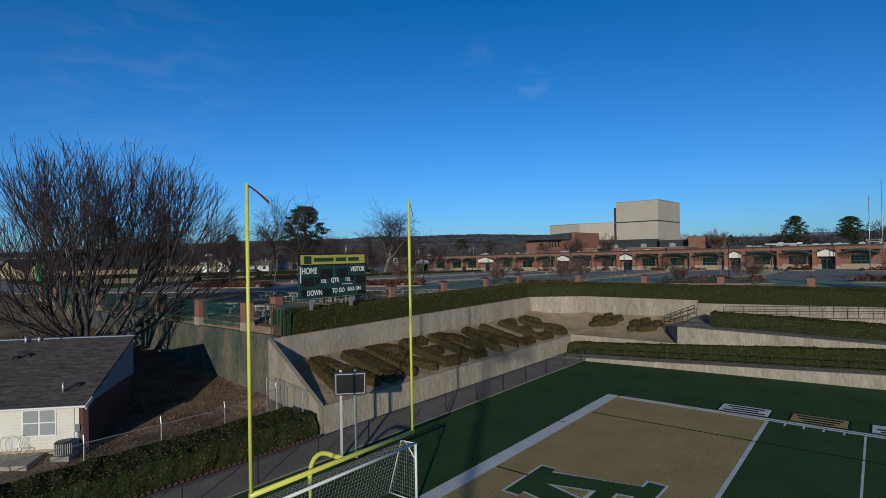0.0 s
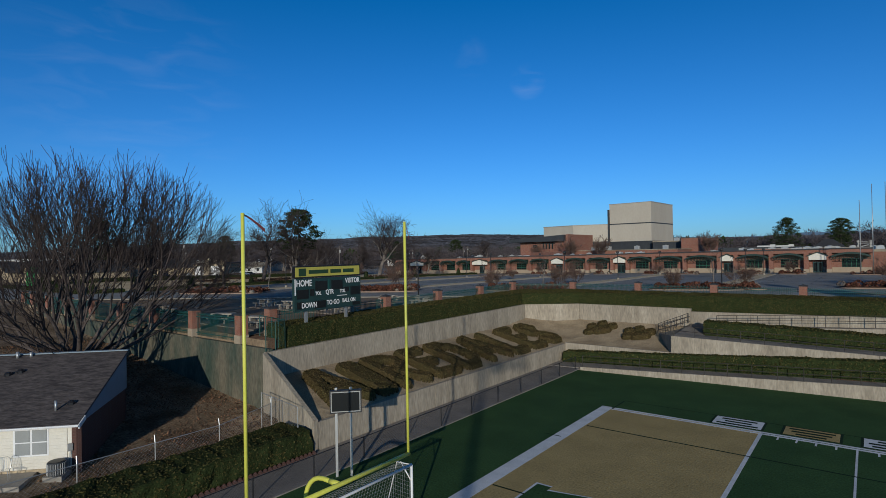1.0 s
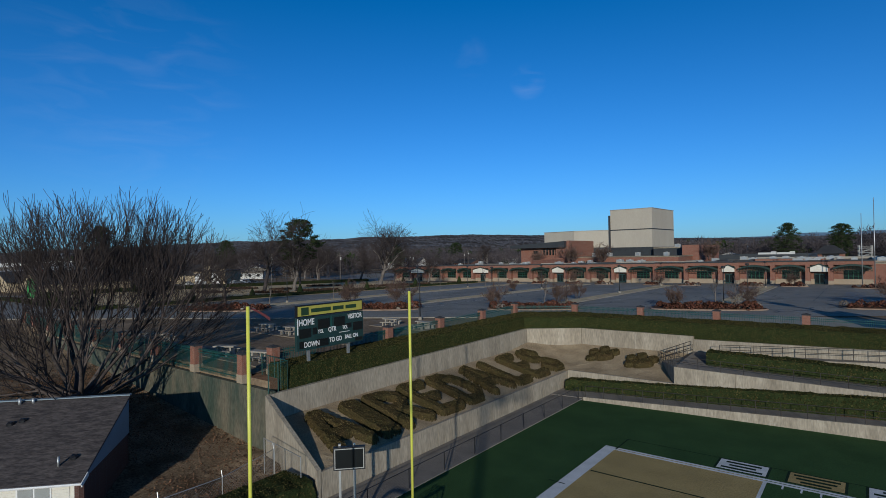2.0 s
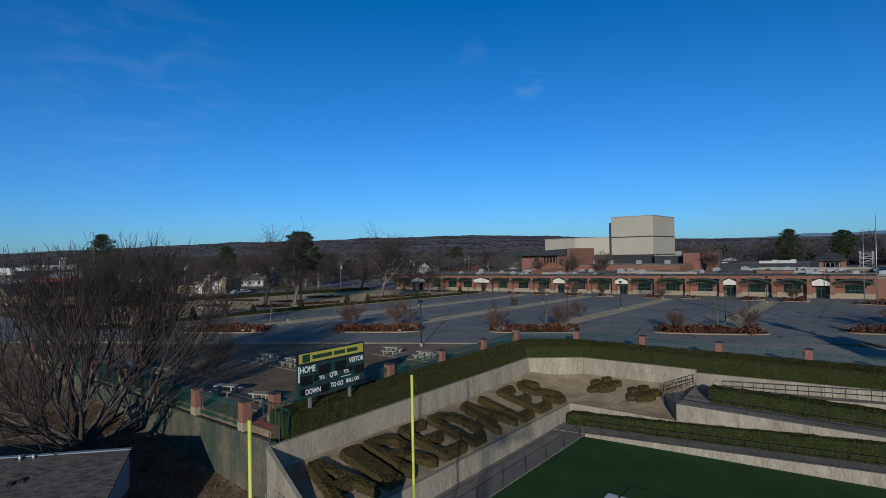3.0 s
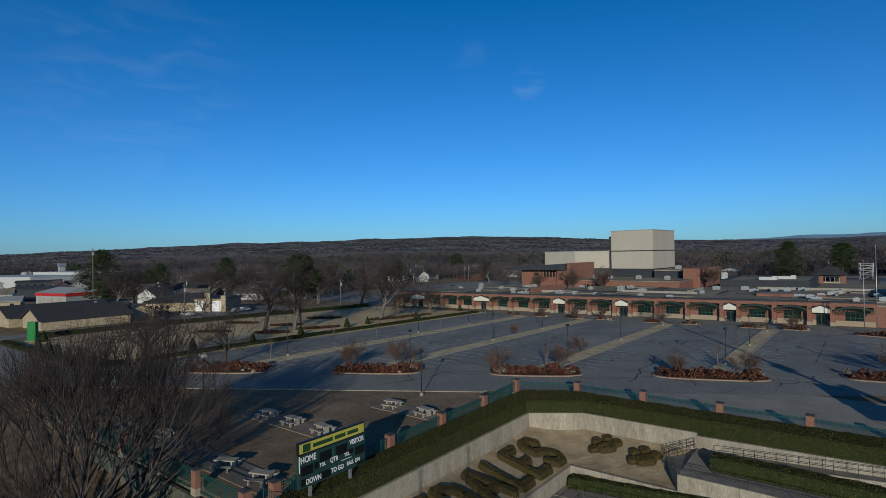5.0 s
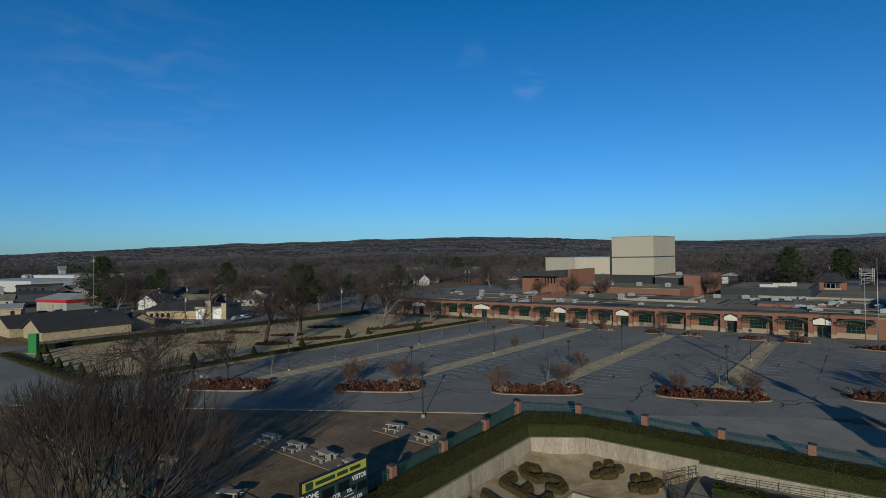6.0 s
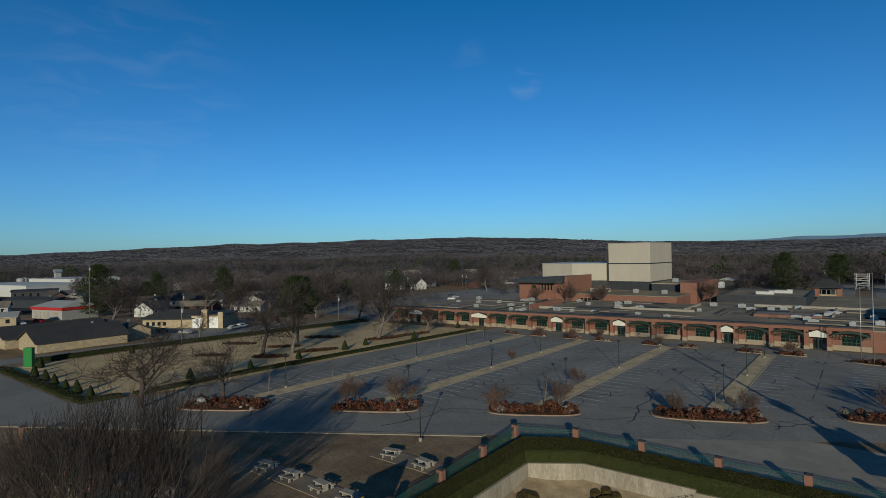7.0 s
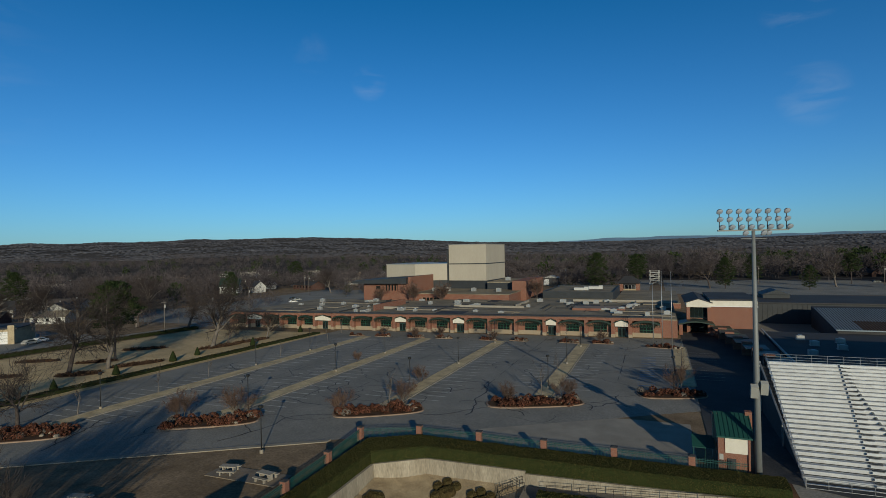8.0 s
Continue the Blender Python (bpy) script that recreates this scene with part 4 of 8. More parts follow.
def soccer_goal():
    g = thing("soccer_goal", "white tubular soccer goal with a net", "goal")
    x, y0, y1, h, d = -14.9, 9.18, 16.5, 2.44, 1.55
    for y in (y0, y1):
        part("post", Shape().tube([(x, y, 0), (x, y, h)], 0.055, 10), M["white"], g, smooth=True)
        part("back_stay", Shape().tube([(x, y, h), (x - 0.8, y, h - 0.05), (x - d, y, 0.05)], 0.025, 8), M["white"], g, smooth=True)
        part("base_bar", Shape().tube([(x, y, 0.05), (x - d, y, 0.05)], 0.03, 8), M["white"], g, smooth=True)
        part("brace", Shape().tube([(x, y, h - 0.7), (x - 0.6, y, h)], 0.025, 8), M["white"], g, smooth=True)
    part("crossbar", Shape().tube([(x, y0, h), (x, y1, h)], 0.055, 10), M["white"], g, smooth=True)
    part("ground_bar", Shape().tube([(x - d, y0, 0.05), (x - d, y1, 0.05)], 0.03, 8), M["white"], g, smooth=True)
    s = Shape()
    prof = [(x - 0.05, h), (x - 0.8, h - 0.1), (x - d, 0.06)]
    n = int((y1 - y0) / 0.16)
    for i in range(n + 1):
        y = y0 + (y1 - y0) * i / n
        for a, b in zip(prof, prof[1:]):
            s.beam((a[0], y, a[1]), (b[0], y, b[1]), 0.0055)
    for k in range(20):
        t = k / 19
        if t < 0.27:
            q = (prof[0][0] + (prof[1][0] - prof[0][0]) * t / 0.27, prof[0][1] + (prof[1][1] - prof[0][1]) * t / 0.27)
        else:
            u = (t - 0.27) / 0.73
            q = (prof[1][0] + (prof[2][0] - prof[1][0]) * u, prof[1][1] + (prof[2][1] - prof[1][1]) * u)
        s.beam((q[0], y0, q[1]), (q[0], y1, q[1]), 0.0055)
        for y in (y0, y1):
            s.beam((x, y, q[1]), (q[0], y, q[1]), 0.0055)
    for y in (y0, y1):
        for k in range(1, 12):
            xx = x - d * k / 12
            top = h - 0.1 if xx > x - 0.8 else (h - 0.1) * (xx - (x - d)) / (d - 0.8)
            s.beam((xx, y, 0.05), (xx, y, max(top, 0.06)), 0.0055)
    part("net", s, M["cord"], g, "grey cord net")["kind"] = "stuff"


soccer_goal()


def scoreboard():
    g = thing("scoreboard", "dark green scoreboard with a yellow sponsor sign on steel legs", "scoreboard")
    x, y0, y1, z0, z1 = -32.2, 23.45, 29.75, 7.1, 10.33
    f = x + 0.32
    part("cabinet", Shape().box(x + 0.06, y0, z0, x + 0.3, y1, 9.42), M["board"], g)
    part("sponsor_sign", Shape().box(x + 0.06, y0, 9.46, x + 0.28, y1, z1), M["black"], g, "yellow sponsor sign in a black frame")
    part("sign_face", Shape().box(x + 0.28, y0 + 0.1, 9.55, x + 0.3, y1 - 0.1, z1 - 0.1), M["signyellow"], g)
    part("emblem", Shape().box(x + 0.3, y0 + 0.38, 9.6, x + 0.315, y0 + 1.02, 10.15), M["signgreen"], g, "plain dark green square emblem")
    s = Shape()
    yy = y0 + 1.25
    for w in (1.9, 1.1, 1.15):
        s.box(x + 0.3, yy, 9.74, x + 0.312, yy + w * 0.95, 10.02)
        yy += w * 0.95 + 0.2
    part("sign_bar", s, M["signgreen"], g)
    for yc in (y0 + 1.2, y1 - 1.3):
        part("leg", Shape().box(x - 0.1, yc - 0.1, 4.9, x + 0.06, yc + 0.1, 9.9), M["galv"], g)
    part("edge_trim", Shape().box(x + 0.3, y0 + 0.02, 8.25, x + 0.325, y0 + 0.1, 9.4), M["white"], g)
    R = Matrix.Rotation(radians(90), 4, "Z") @ Matrix.Rotation(radians(90), 4, "X")
    W = y1 - y0
    Z = lambda k: 9.42 - k * (9.42 - z0)
    for a, b, c, d in ((0.29, 0.46, 0.1, 0.4), (0.53, 0.7, 0.1, 0.4), (0.03, 0.19, 0.34, 0.62), (0.83, 0.985, 0.34, 0.62), (0.215, 0.27, 0.34, 0.55), (0.72, 0.8, 0.34, 0.5), (0.27, 0.44, 0.72, 0.95), (0.03, 0.12, 0.72, 0.93), (0.86, 0.98, 0.86, 0.97)):
        part("digit_window", Shape().box(f - 0.02, y0 + W * a, Z(d), f + 0.012, y0 + W * b, Z(c)), M["digit"], g)
    part("divider", Shape().box(f - 0.02, y0 + 0.48 * W, Z(0.42), f + 0.008, y0 + 0.5 * W, Z(0.05)), M["teal"], g)
    for text, a, c, size in (("HOME", 0.13, 0.15, 0.62), ("VISITOR", 0.86, 0.14, 0.52), ("TOL", 0.33, 0.49, 0.36), ("QTR", 0.5, 0.47, 0.48), ("TOL", 0.7, 0.47, 0.36), ("DOWN", 0.2, 0.84, 0.52), ("TO GO", 0.55, 0.81, 0.48), ("BALL ON", 0.8, 0.79, 0.42)):
        writing(text, size, Matrix.Translation((f + 0.012, y0 + W * a, Z(c))) @ R @ Matrix.Diagonal((0.78, 1, 1, 1)), M["white"], g)
    part("short_bar", Shape().box(f, y0 + W * 0.61, Z(0.62), f + 0.012, y0 + W * 0.77, Z(0.6)), M["white"], g)


scoreboard()


def play_clock():
    g = thing("play_clock", "small black display board on two steel posts", "display board")
    a, b = Vector((-21.3, 17.75, 0)), Vector((-20.5, 18.6, 0))
    d = (b - a).normalized()
    n = Vector((d.y, -d.x, 0))
    m = Matrix.Translation((a + b) / 2) @ Matrix(((d.x, n.x, 0, 0), (d.y, n.y, 0, 0), (0, 0, 1, 0), (0, 0, 0, 1)))
    for k in (-0.36, 0.36):
        part("post", Shape().box(k - 0.06, -0.06, 0, k + 0.06, 0.06, 4.42).turned(m), M["galv"], g)
    part("casing", Shape().box(-0.66, 0.07, 3.22, 0.9, 0.32, 4.34).turned(m), M["black"], g)
    s = Shape()
    for x0, z0, x1, z1 in ((-0.6, 3.28, 0.84, 3.32), (-0.6, 4.24, 0.84, 4.28), (-0.6, 3.32, -0.56, 4.24), (0.8, 3.32, 0.84, 4.24)):
        s.box(x0, 0.32, z0, x1, 0.335, z1)
    part("edge_strip", s.turned(m), M["hvac"], g)
    part("screen", Shape().box(-0.55, 0.32, 3.34, 0.79, 0.328, 4.22).turned(m), M["digit"], g)


play_clock()


# ---- trees ----
def grow(rng, height, spread, levels, kids, trunk_h, r0, up=0.25, stems=1, wiggle=0.12, ratio=0.62, lean=0.5, chance=0.8):
    """Branches of a bare tree as arrays of (start, end, start radius, end radius, level)."""
    segs = []

    def branch(p, d, length, r, level):
        n = 4 if level < 2 else 3 if level < levels else 2
        q, dd = np.array(p, float), np.array(d, float)
        for i in range(n):
            dd = dd + rng.normal(scale=wiggle, size=3) + np.array([0, 0, up * 0.25])
            dd /= np.linalg.norm(dd)
            e = q + dd * length / n
            ra, rb = r * (1 - 0.6 * i / n), r * (1 - 0.6 * (i + 1) / n)
            segs.append((*q, *e, ra, rb, level))
            if level < levels and (i > 0 or level > 0):
                for _ in range(kids if level else kids + 1):
                    if rng.uniform() < chance:
                        ax = rng.normal(size=3)
                        ax -= ax.dot(dd) * dd
                        ax /= np.linalg.norm(ax)
                        a = rng.uniform(0.35, 0.85) * spread
                        nd = dd * math.cos(a) + ax * math.sin(a) + np.array([0, 0, up])
                        nd /= np.linalg.norm(nd)
                        t = rng.uniform(0.2, 1.0)
                        branch(q + (e - q) * t, nd, length * ratio * rng.uniform(0.75, 1.15), max(rb * 0.62, 0.006), level + 1)
            q = e

    for k in range(stems):
        a = 2 * math.pi * k / stems + rng.uniform(-0.4, 0.4)
        tilt = 0.06 if stems == 1 else lean * rng.uniform(0.6, 1.1)
        d = np.array([math.sin(tilt) * math.cos(a), math.sin(tilt) * math.sin(a), math.cos(tilt)])
        branch((0.25 * math.cos(a) * (stems > 1), 0.25 * math.sin(a) * (stems > 1), 0), d, trunk_h if stems == 1 else height * 0.5, r0 if stems == 1 else r0 * 0.7, 0)
    s = np.array(segs)
    zmax = np.percentile(s[:, 5], 99.3)
    s[:, :6] *= height / zmax
    return s


def branch_mesh(name, s, material, sides=(7, 5, 4, 3, 3, 3), thin=1.0):
    vs, fs, k = [], [], 0
    for n in sorted(set(sides)):
        sel = np.isin(s[:, 8], [i for i, q in enumerate(sides) if q == n])
        a = s[sel]
        if not len(a):
            continue
        p, q = a[:, :3], a[:, 3:6]
        d = q - p
        d /= np.linalg.norm(d, axis=1)[:, None] + 1e-9
        ref = np.where(np.abs(d[:, 2:3]) > 0.9, [[1.0, 0, 0]], [[0, 0, 1.0]])
        u = np.cross(d, ref)
        u /= np.linalg.norm(u, axis=1)[:, None]
        w = np.cross(u, d)
        ring = []
        for c, r in ((p, a[:, 6]), (q, a[:, 7])):
            for j in range(n):
                t = 2 * math.pi * j / n
                ring.append(c + (u * math.cos(t) + w * math.sin(t)) * (r * thin)[:, None])
        v = np.stack(ring, 1).reshape(-1, 3)
        base = k + np.arange(len(a))[:, None] * 2 * n
        for j in range(n):
            fs.append(np.concatenate([base + j, base + (j + 1) % n, base + n + (j + 1) % n, base + n + j], 1))
        vs.append(v)
        k += len(v)
    return array_mesh(name, np.concatenate(vs), np.concatenate(fs), material)


def bare_tree(name, label, seed, height, m, bark, group="", twig_r=0.012, split=2, twigs=None, **kw):
    rng = np.random.default_rng(seed)
    s = grow(rng, height, **kw)
    s[:, 6:8] = np.maximum(s[:, 6:8], twig_r)
    t = thing(name, label, "tree", m, group)
    part("trunk", branch_mesh("trunk", s[s[:, 8] < split], bark), bark, t)
    part("crown", branch_mesh("crown", s[s[:, 8] >= split], twigs or M["twig"]), twigs or M["twig"], t)
    return t


def at(x, y, z=None, turn=0.0):
    return pose(x, y, lot_z(x, y) - 0.05 if z is None else z, 0, 0, turn)


# the spreading tree behind the house
def vase_tree(name, label, seed, m, stems=15, wide=12.0, tall=19.8):
    """A low-forking tree: limbs that fork again and again into a rounded crown of fine upturned twigs."""
    rng = np.random.default_rng(seed)
    segs = []
    LEN, WIG = (4.6, 3.9, 3.2, 2.5, 1.9, 1.3), (0.05, 0.07, 0.08, 0.09, 0.1, 0.11)

    def limb(p, d, r, level):
        n = 4 if level < 3 else 3
        length = LEN[level] * rng.uniform(0.75, 1.15)
        q, dd = np.array(p, float), np.array(d, float)
        for i in range(n):
            out = np.array([q[0], q[1], 0.0]) / (wide + 1e-6)
            dd = dd + rng.normal(scale=WIG[level], size=3) + np.array([0, 0, 0.045 + 0.012 * level]) + out * 0.02
            dd /= np.linalg.norm(dd)
            e = q + dd * length / n
            edge = (e[0] ** 2 + e[1] ** 2) / wide ** 2 + ((e[2] - 0.46 * tall) / (0.54 * tall)) ** 2
            if edge > rng.uniform(0.9, 1.12):
                return
            segs.append((*q, *e, max(0.0125, r * (1 - 0.35 * i / n)), max(0.0125, r * (1 - 0.35 * (i + 1) / n)), level))
            if level < 5:
                kids = (2 if rng.uniform() < 0.75 else 3) if i == n - 1 else (rng.uniform() < (0.5, 0.75, 0.8, 0.85, 0.9)[level]) * (i > 0)
                for _ in range(int(kids)):
                    ax = rng.normal(size=3)
                    ax -= ax.dot(dd) * dd
                    ax /= np.linalg.norm(ax)
                    a = rng.uniform(0.18, 0.5) if i == n - 1 else rng.uniform(0.35, 0.7)
                    nd = dd * math.cos(a) + ax * math.sin(a) + np.array([0, 0, 0.06])
                    limb(e, nd / np.linalg.norm(nd), r * (0.62 if i == n - 1 else 0.45), level + 1)
            q = e

    for k in range(stems):
        tilt, a = 0.12 + 1.32 * ((k + 0.5) / stems) ** 0.75, k * 2.4 + rng.uniform(-0.25, 0.25)
        d = np.array([math.sin(tilt) * math.cos(a), math.sin(tilt) * math.sin(a), math.cos(tilt)])
        limb((0.3 * math.sin(a + 1) * 0.5, 0.3 * math.cos(a) * 0.5, rng.uniform(0.5, 1.6)), d, rng.uniform(0.15, 0.22), 0)
    s = np.array(segs)
    t = thing(name, label, "tree", m)
    part("trunk", branch_mesh("trunk", s[s[:, 8] < 2], M["bark"]), M["bark"], t)
    part("bole", Shape().lathe([(0.85, -0.6), (0.6, 0.1), (0.52, 0.8), (0.46, 1.4), (0.2, 1.8)], n=10), M["bark"], t)
    part("crown", branch_mesh("crown", s[s[:, 8] >= 2], M["twig"], (6, 5, 4, 3, 3, 3)), M["twig"], t)
    return t


vase_tree("tree", "large spreading bare tree with a dense rounded crown of twigs", 11, pose(-47.6, 15.1, 1.85))

# trees on the park lawn and round the lot
big = [bare_tree("tree", "tall bare deciduous tree in winter", 20 + k, h, at(*p, turn=k * 50), M[b], "bare park trees", 0.026, spread=1.1, levels=4, kids=2, trunk_h=6.0, r0=0.5, up=0.06, wiggle=0.15, ratio=0.68) for k, (h, p, b) in enumerate(((17, (-163, 152), "bark"), (19, (-118.1, 77.8), "bark"), (18, (-114.8, 84.3), "palebark")))]
big[0] = bare_tree("tree", "tall pale bare tree with a clear trunk and spreading limbs", 27, 20.0, at(-114, 114.0), M["palebark"], "bare park trees", 0.03, spread=1.15, levels=4, kids=2, trunk_h=6.0, r0=0.65, up=0.08, wiggle=0.13, ratio=0.7, chance=0.72)
for k, (x, y, sc, src) in enumerate(((-86.5, 49.3, 0.6, 1), (-110.8, 132.4, 0.46, 0), (-116.5, 122.2, 0.5, 1), (-228, 190, 1.0, 0), (-236, 168, 1.05, 2), (-210, 318, 0.95, 0), (-160, 84, 0.55, 2), (28, 353, 1.05, 1), (95, 372, 1.1, 2), (120, 360, 0.9, 0))):
    copy_thing(big[src], at(x, y, None, 37 * k + 20) @ Matrix.Scale(sc, 4))
bare_tree("tree", "broad dark bare tree with crooked spreading limbs", 33, 12.0, at(-92.6, 38.5) @ Matrix.Diagonal((1.65, 1.65, 1.05, 1)), M["twig"], "bare park trees", 0.02, spread=1.25, levels=4, kids=2, trunk_h=3.4, r0=0.34, up=0.06, wiggle=0.16, ratio=0.72)
town_rng = random.Random(9)
for k in range(34):
    a, r = radians(town_rng.uniform(51, 69.5)), town_rng.uniform(222, 345)
    x, y = -math.sin(a) * r, math.cos(a) * r
    if math.degrees(a) < 56 or k % 3 == 0:
        copy_thing(big[k % 3], at(x, y, None, 67 * k) @ Matrix.Scale(town_rng.uniform(0.6, 1.0), 4))
small = [bare_tree("small_tree", lab, 40 + k, 4.6, at(*p), M["bark"], "small lot trees", 0.01, twigs=M["bush_twig"], spread=0.95, levels=4, kids=2, trunk_h=1.2, r0=0.06, up=0.1, stems=6, wiggle=0.1, ratio=0.6, lean=0.42, chance=0.66) for k, (p, lab) in enumerate((((-66.6, 59.9), "bushy multi-stemmed bare ornamental tree in a planted island"), ((-59.6, 63.9), "multi-stemmed bare ornamental tree beside the parking lot")))]
slim = [bare_tree("young_tree", "slender pale-barked young bare tree", 50 + k, 6.2, at(*p), M["palebark"], "slender lot trees", 0.013, spread=0.9, levels=4, kids=1, trunk_h=5.2, r0=0.085, up=0.18, wiggle=0.06, ratio=0.42) for k, p in enumerate(((-40.5, 76.5), (-18.6, 89.1)))]
for k, (x, y, sc, src) in enumerate(((-45.5, 70.2, 0.85, small[0]), (-38.6, 78.3, 0.85, small[1]), (-23.1, 83.9, 0.72, small[0]), (-14.6, 88.0, 0.78, small[1]), (2.5, 99.5, 0.95, small[1]), (-63.9, 106.2, 0.6, small[0]), (-42.0, 92.2, 0.7, small[1]), (-84.5, 56.7, 1.0, slim[0]), (-84.2, 71.1, 0.85, slim[1]), (-86.0, 84.7, 0.7, slim[0]), (-86.5, 108, 0.7, slim[1]), (-86.5, 128.7, 0.9, slim[0]), (-18.6, 105, 0.75, slim[1]), (-14.3, 146.7, 0.75, small[0]), (-65.6, 142.1, 0.9, small[0]), (-60.0, 147.6, 0.75, small[1]), (-23.9, 150.5, 0.7, slim[0]), (-43, 143.5, 0.6, small[1]), (-95, 149, 0.85, slim[1]), (-90, 146, 0.75, slim[0]), (-78, 146, 0.7, small[0]), (3.6, 112, 0.8, slim[1]))):
    copy_thing(src, at(x, y, None, 53 * k) @ Matrix.Scale(sc, 4))


def needle_clump(rng, n, centre, radius, size):
    p = rng.normal(size=(n, 3))
    p /= np.linalg.norm(p, axis=1)[:, None]
    nn = p.copy()
    p = np.array(centre) + p * radius * rng.uniform(0.4, 1.0, (n, 1)) * np.array([1, 1, 0.38])
    return leaf_cloud(p, nn, size, rng)


def pine(name, label, seed, height, m, low=0.35, wide=0.36, clumps=60, group="pines"):
    """Whorls of limbs, each ending in flat plates of needles; the crown rounds off at the top."""
    rng = np.random.default_rng(seed)
    t = thing(name, label, "tree", m, group)
    tr = Shape().tube([(0, 0, 0), (0.1, 0, height * 0.5), (0, 0.1, height * 0.97)], [0.3, 0.2, 0.05], 8)
    vs, fs, k = [], [], 0
    for i in range(clumps):
        u = ((i + rng.uniform(0, 1)) / clumps) ** 0.9
        z = height * (low + (1 - low) * u)
        r = height * wide * math.sqrt(max(0.02, 1 - u ** 2.2)) * (0.55 + 0.45 * min(1, u * 3)) * rng.uniform(0.25, 1.05)
        a = i * 2.4 + rng.uniform(-0.5, 0.5)
        c = (r * math.cos(a), r * math.sin(a), z + 0.06 * r)
        tr.tube([(0, 0, z - r * 0.3), c], [0.07, 0.02], 4)
        v, f = needle_clump(rng, 70, c, height * rng.uniform(0.05, 0.085), 0.24)
        vs.append(v), fs.append(f + k)
        k += len(v)
    part("trunk", tr, M["bark"], t)
    part("crown", array_mesh("crown", np.concatenate(vs), np.concatenate(fs), M["pine"]), M["pine"], t)
    return t


pines = [pine("pine_tree", "dark green pine tree with an open layered crown", 60, 19, at(-124, 93), 0.42, 0.34, 110), pine("pine_tree", "dense round-topped dark green pine tree", 61, 22.5, at(-245, 87), 0.12, 0.36, 190)]
for k, (x, y, sc, src) in enumerate(((-316, 142, 0.75, 1), (-279, 120, 0.62, 1), (-292, 168, 0.9, 1), (-245, 262, 0.75, 1), (-268, 240, 0.6, 0), (-35, 345, 1.0, 1), (-11.6, 350, 1.1, 0), (36, 352, 0.8, 1), (76, 345, 0.6, 1), (-15, 420, 0.8, 1), (-300, 400, 1.1, 0), (60, 420, 0.85, 1), (110, 400, 1.0, 0))):
    copy_thing(pines[src], at(x, y, None, 41 * k) @ Matrix.Scale(sc, 4))


# far woods: bare crowns that nobody could count
def woods(name, seed, count, r_in, r_out, label, material, height, blades, ok, a0=-62, a1=72, evergreen=False):
    rng = np.random.default_rng(seed)
    a = np.radians(38.3 - rng.uniform(a0, a1, count * 3))
    r = np.sqrt(rng.uniform(r_in ** 2, r_out ** 2, count * 3))
    x, y = -np.sin(a) * r, np.cos(a) * r
    keep = [i for i in range(len(x)) if ok(x[i], y[i])][:count]
    x, y = x[keep], y[keep]
    z = np.array([lot_z(p, q) + hill_z(p, q) for p, q in zip(x, y)]) - 0.5
    n = len(x)
    h = height * rng.uniform(0.6, 1.15, (n, 1)) * np.array([[0.95 + 0.5 * noise.noise(Vector((p, q, 4)) * 0.011)] for p, q in zip(x, y)])
    w = h * rng.uniform(0.28, 0.45, (n, 1))
    base = np.stack([x, y, z], 1)[:, None, :]
    d = rng.normal(size=(n, blades, 3))
    d /= np.linalg.norm(d, axis=2)[:, :, None]
    d = d * rng.uniform(0.1, 1.0, (n, blades, 1)) ** 0.45
    size = np.concatenate([w, w, h * 0.36], 1)[:, None, :]
    start = base + np.array([0, 0, 1.0]) * (h * 0.6)[:, None, :] + d * size
    go = d + rng.normal(scale=0.5, size=d.shape) + np.array([0, 0, 0.35])
    go /= np.linalg.norm(go, axis=2)[:, :, None]
    tip = start + go * (h * 0.14)[:, None, :] * rng.uniform(0.6, 1.2, (n, blades, 1))
    # the first blade is the trunk
    start[:, 0], tip[:, 0] = base[:, 0], base[:, 0] + np.array([0, 0, 1.0]) * h * 0.7
    side = np.cross(tip - start, rng.normal(size=(n, blades, 3)))
    side /= np.linalg.norm(side, axis=2)[:, :, None] + 1e-9
    wd = (h * (0.0095 if not evergreen else 0.06))[:, None, :] * rng.uniform(0.6, 1.6, (n, blades, 1))
    v = np.stack([start - side * wd, start + side * wd, tip], 2).reshape(-1, 3)
    f = np.arange(len(v)).reshape(-1, 3)
    single(name, array_mesh(name, v, f, material), material, label, "trees", kind="stuff")


def wooded(x, y):
    """Where the town leaves room for trees."""
    r = math.hypot(x, y)
    a = math.degrees(math.atan2(-x, y))
    if a > 72.2 and 225 < r < 760:
        return False
    if -175 < x < 45 and y < 345:
        return False
    if -310 < x < -190 and 74 < y < 200:
        return noise.noise(Vector((x, y, 0)) * 0.06) > 0.36
    if -345 < x < -150 and -40 < y < 215:
        return noise.noise(Vector((x, y, 0)) * 0.03) > 0.3
    if -290 < x < -170 and y < 345:
        return noise.noise(Vector((x, y, 5)) * 0.02) > 0.0
    if 39.5 < a < 45.5 and r < 425:
        return False
    if -16 < x < 130 and y < 430:
        return False
    if x > -20 and y < 480:
        return noise.noise(Vector((x, y, 9)) * 0.015) > 0.1
    return noise.noise(Vector((x, y, 2)) * 0.006) > -0.33 if r < 1000 else True


woods("woods", 71, 2450, 200, 620, "winter-bare trees round the town", M["wood_far"], 12.5, 200, wooded)
woods("woods", 76, 520, 440, 640, "tall winter-bare trees behind the school", M["wood_far"], 19, 260, lambda x, y: not (-14 < x < 135 and y < 432), 14, 64)
woods("woods", 72, 6000, 620, 1500, "winter-bare woodland beyond the town", M["wood_far"], 14, 72, wooded)
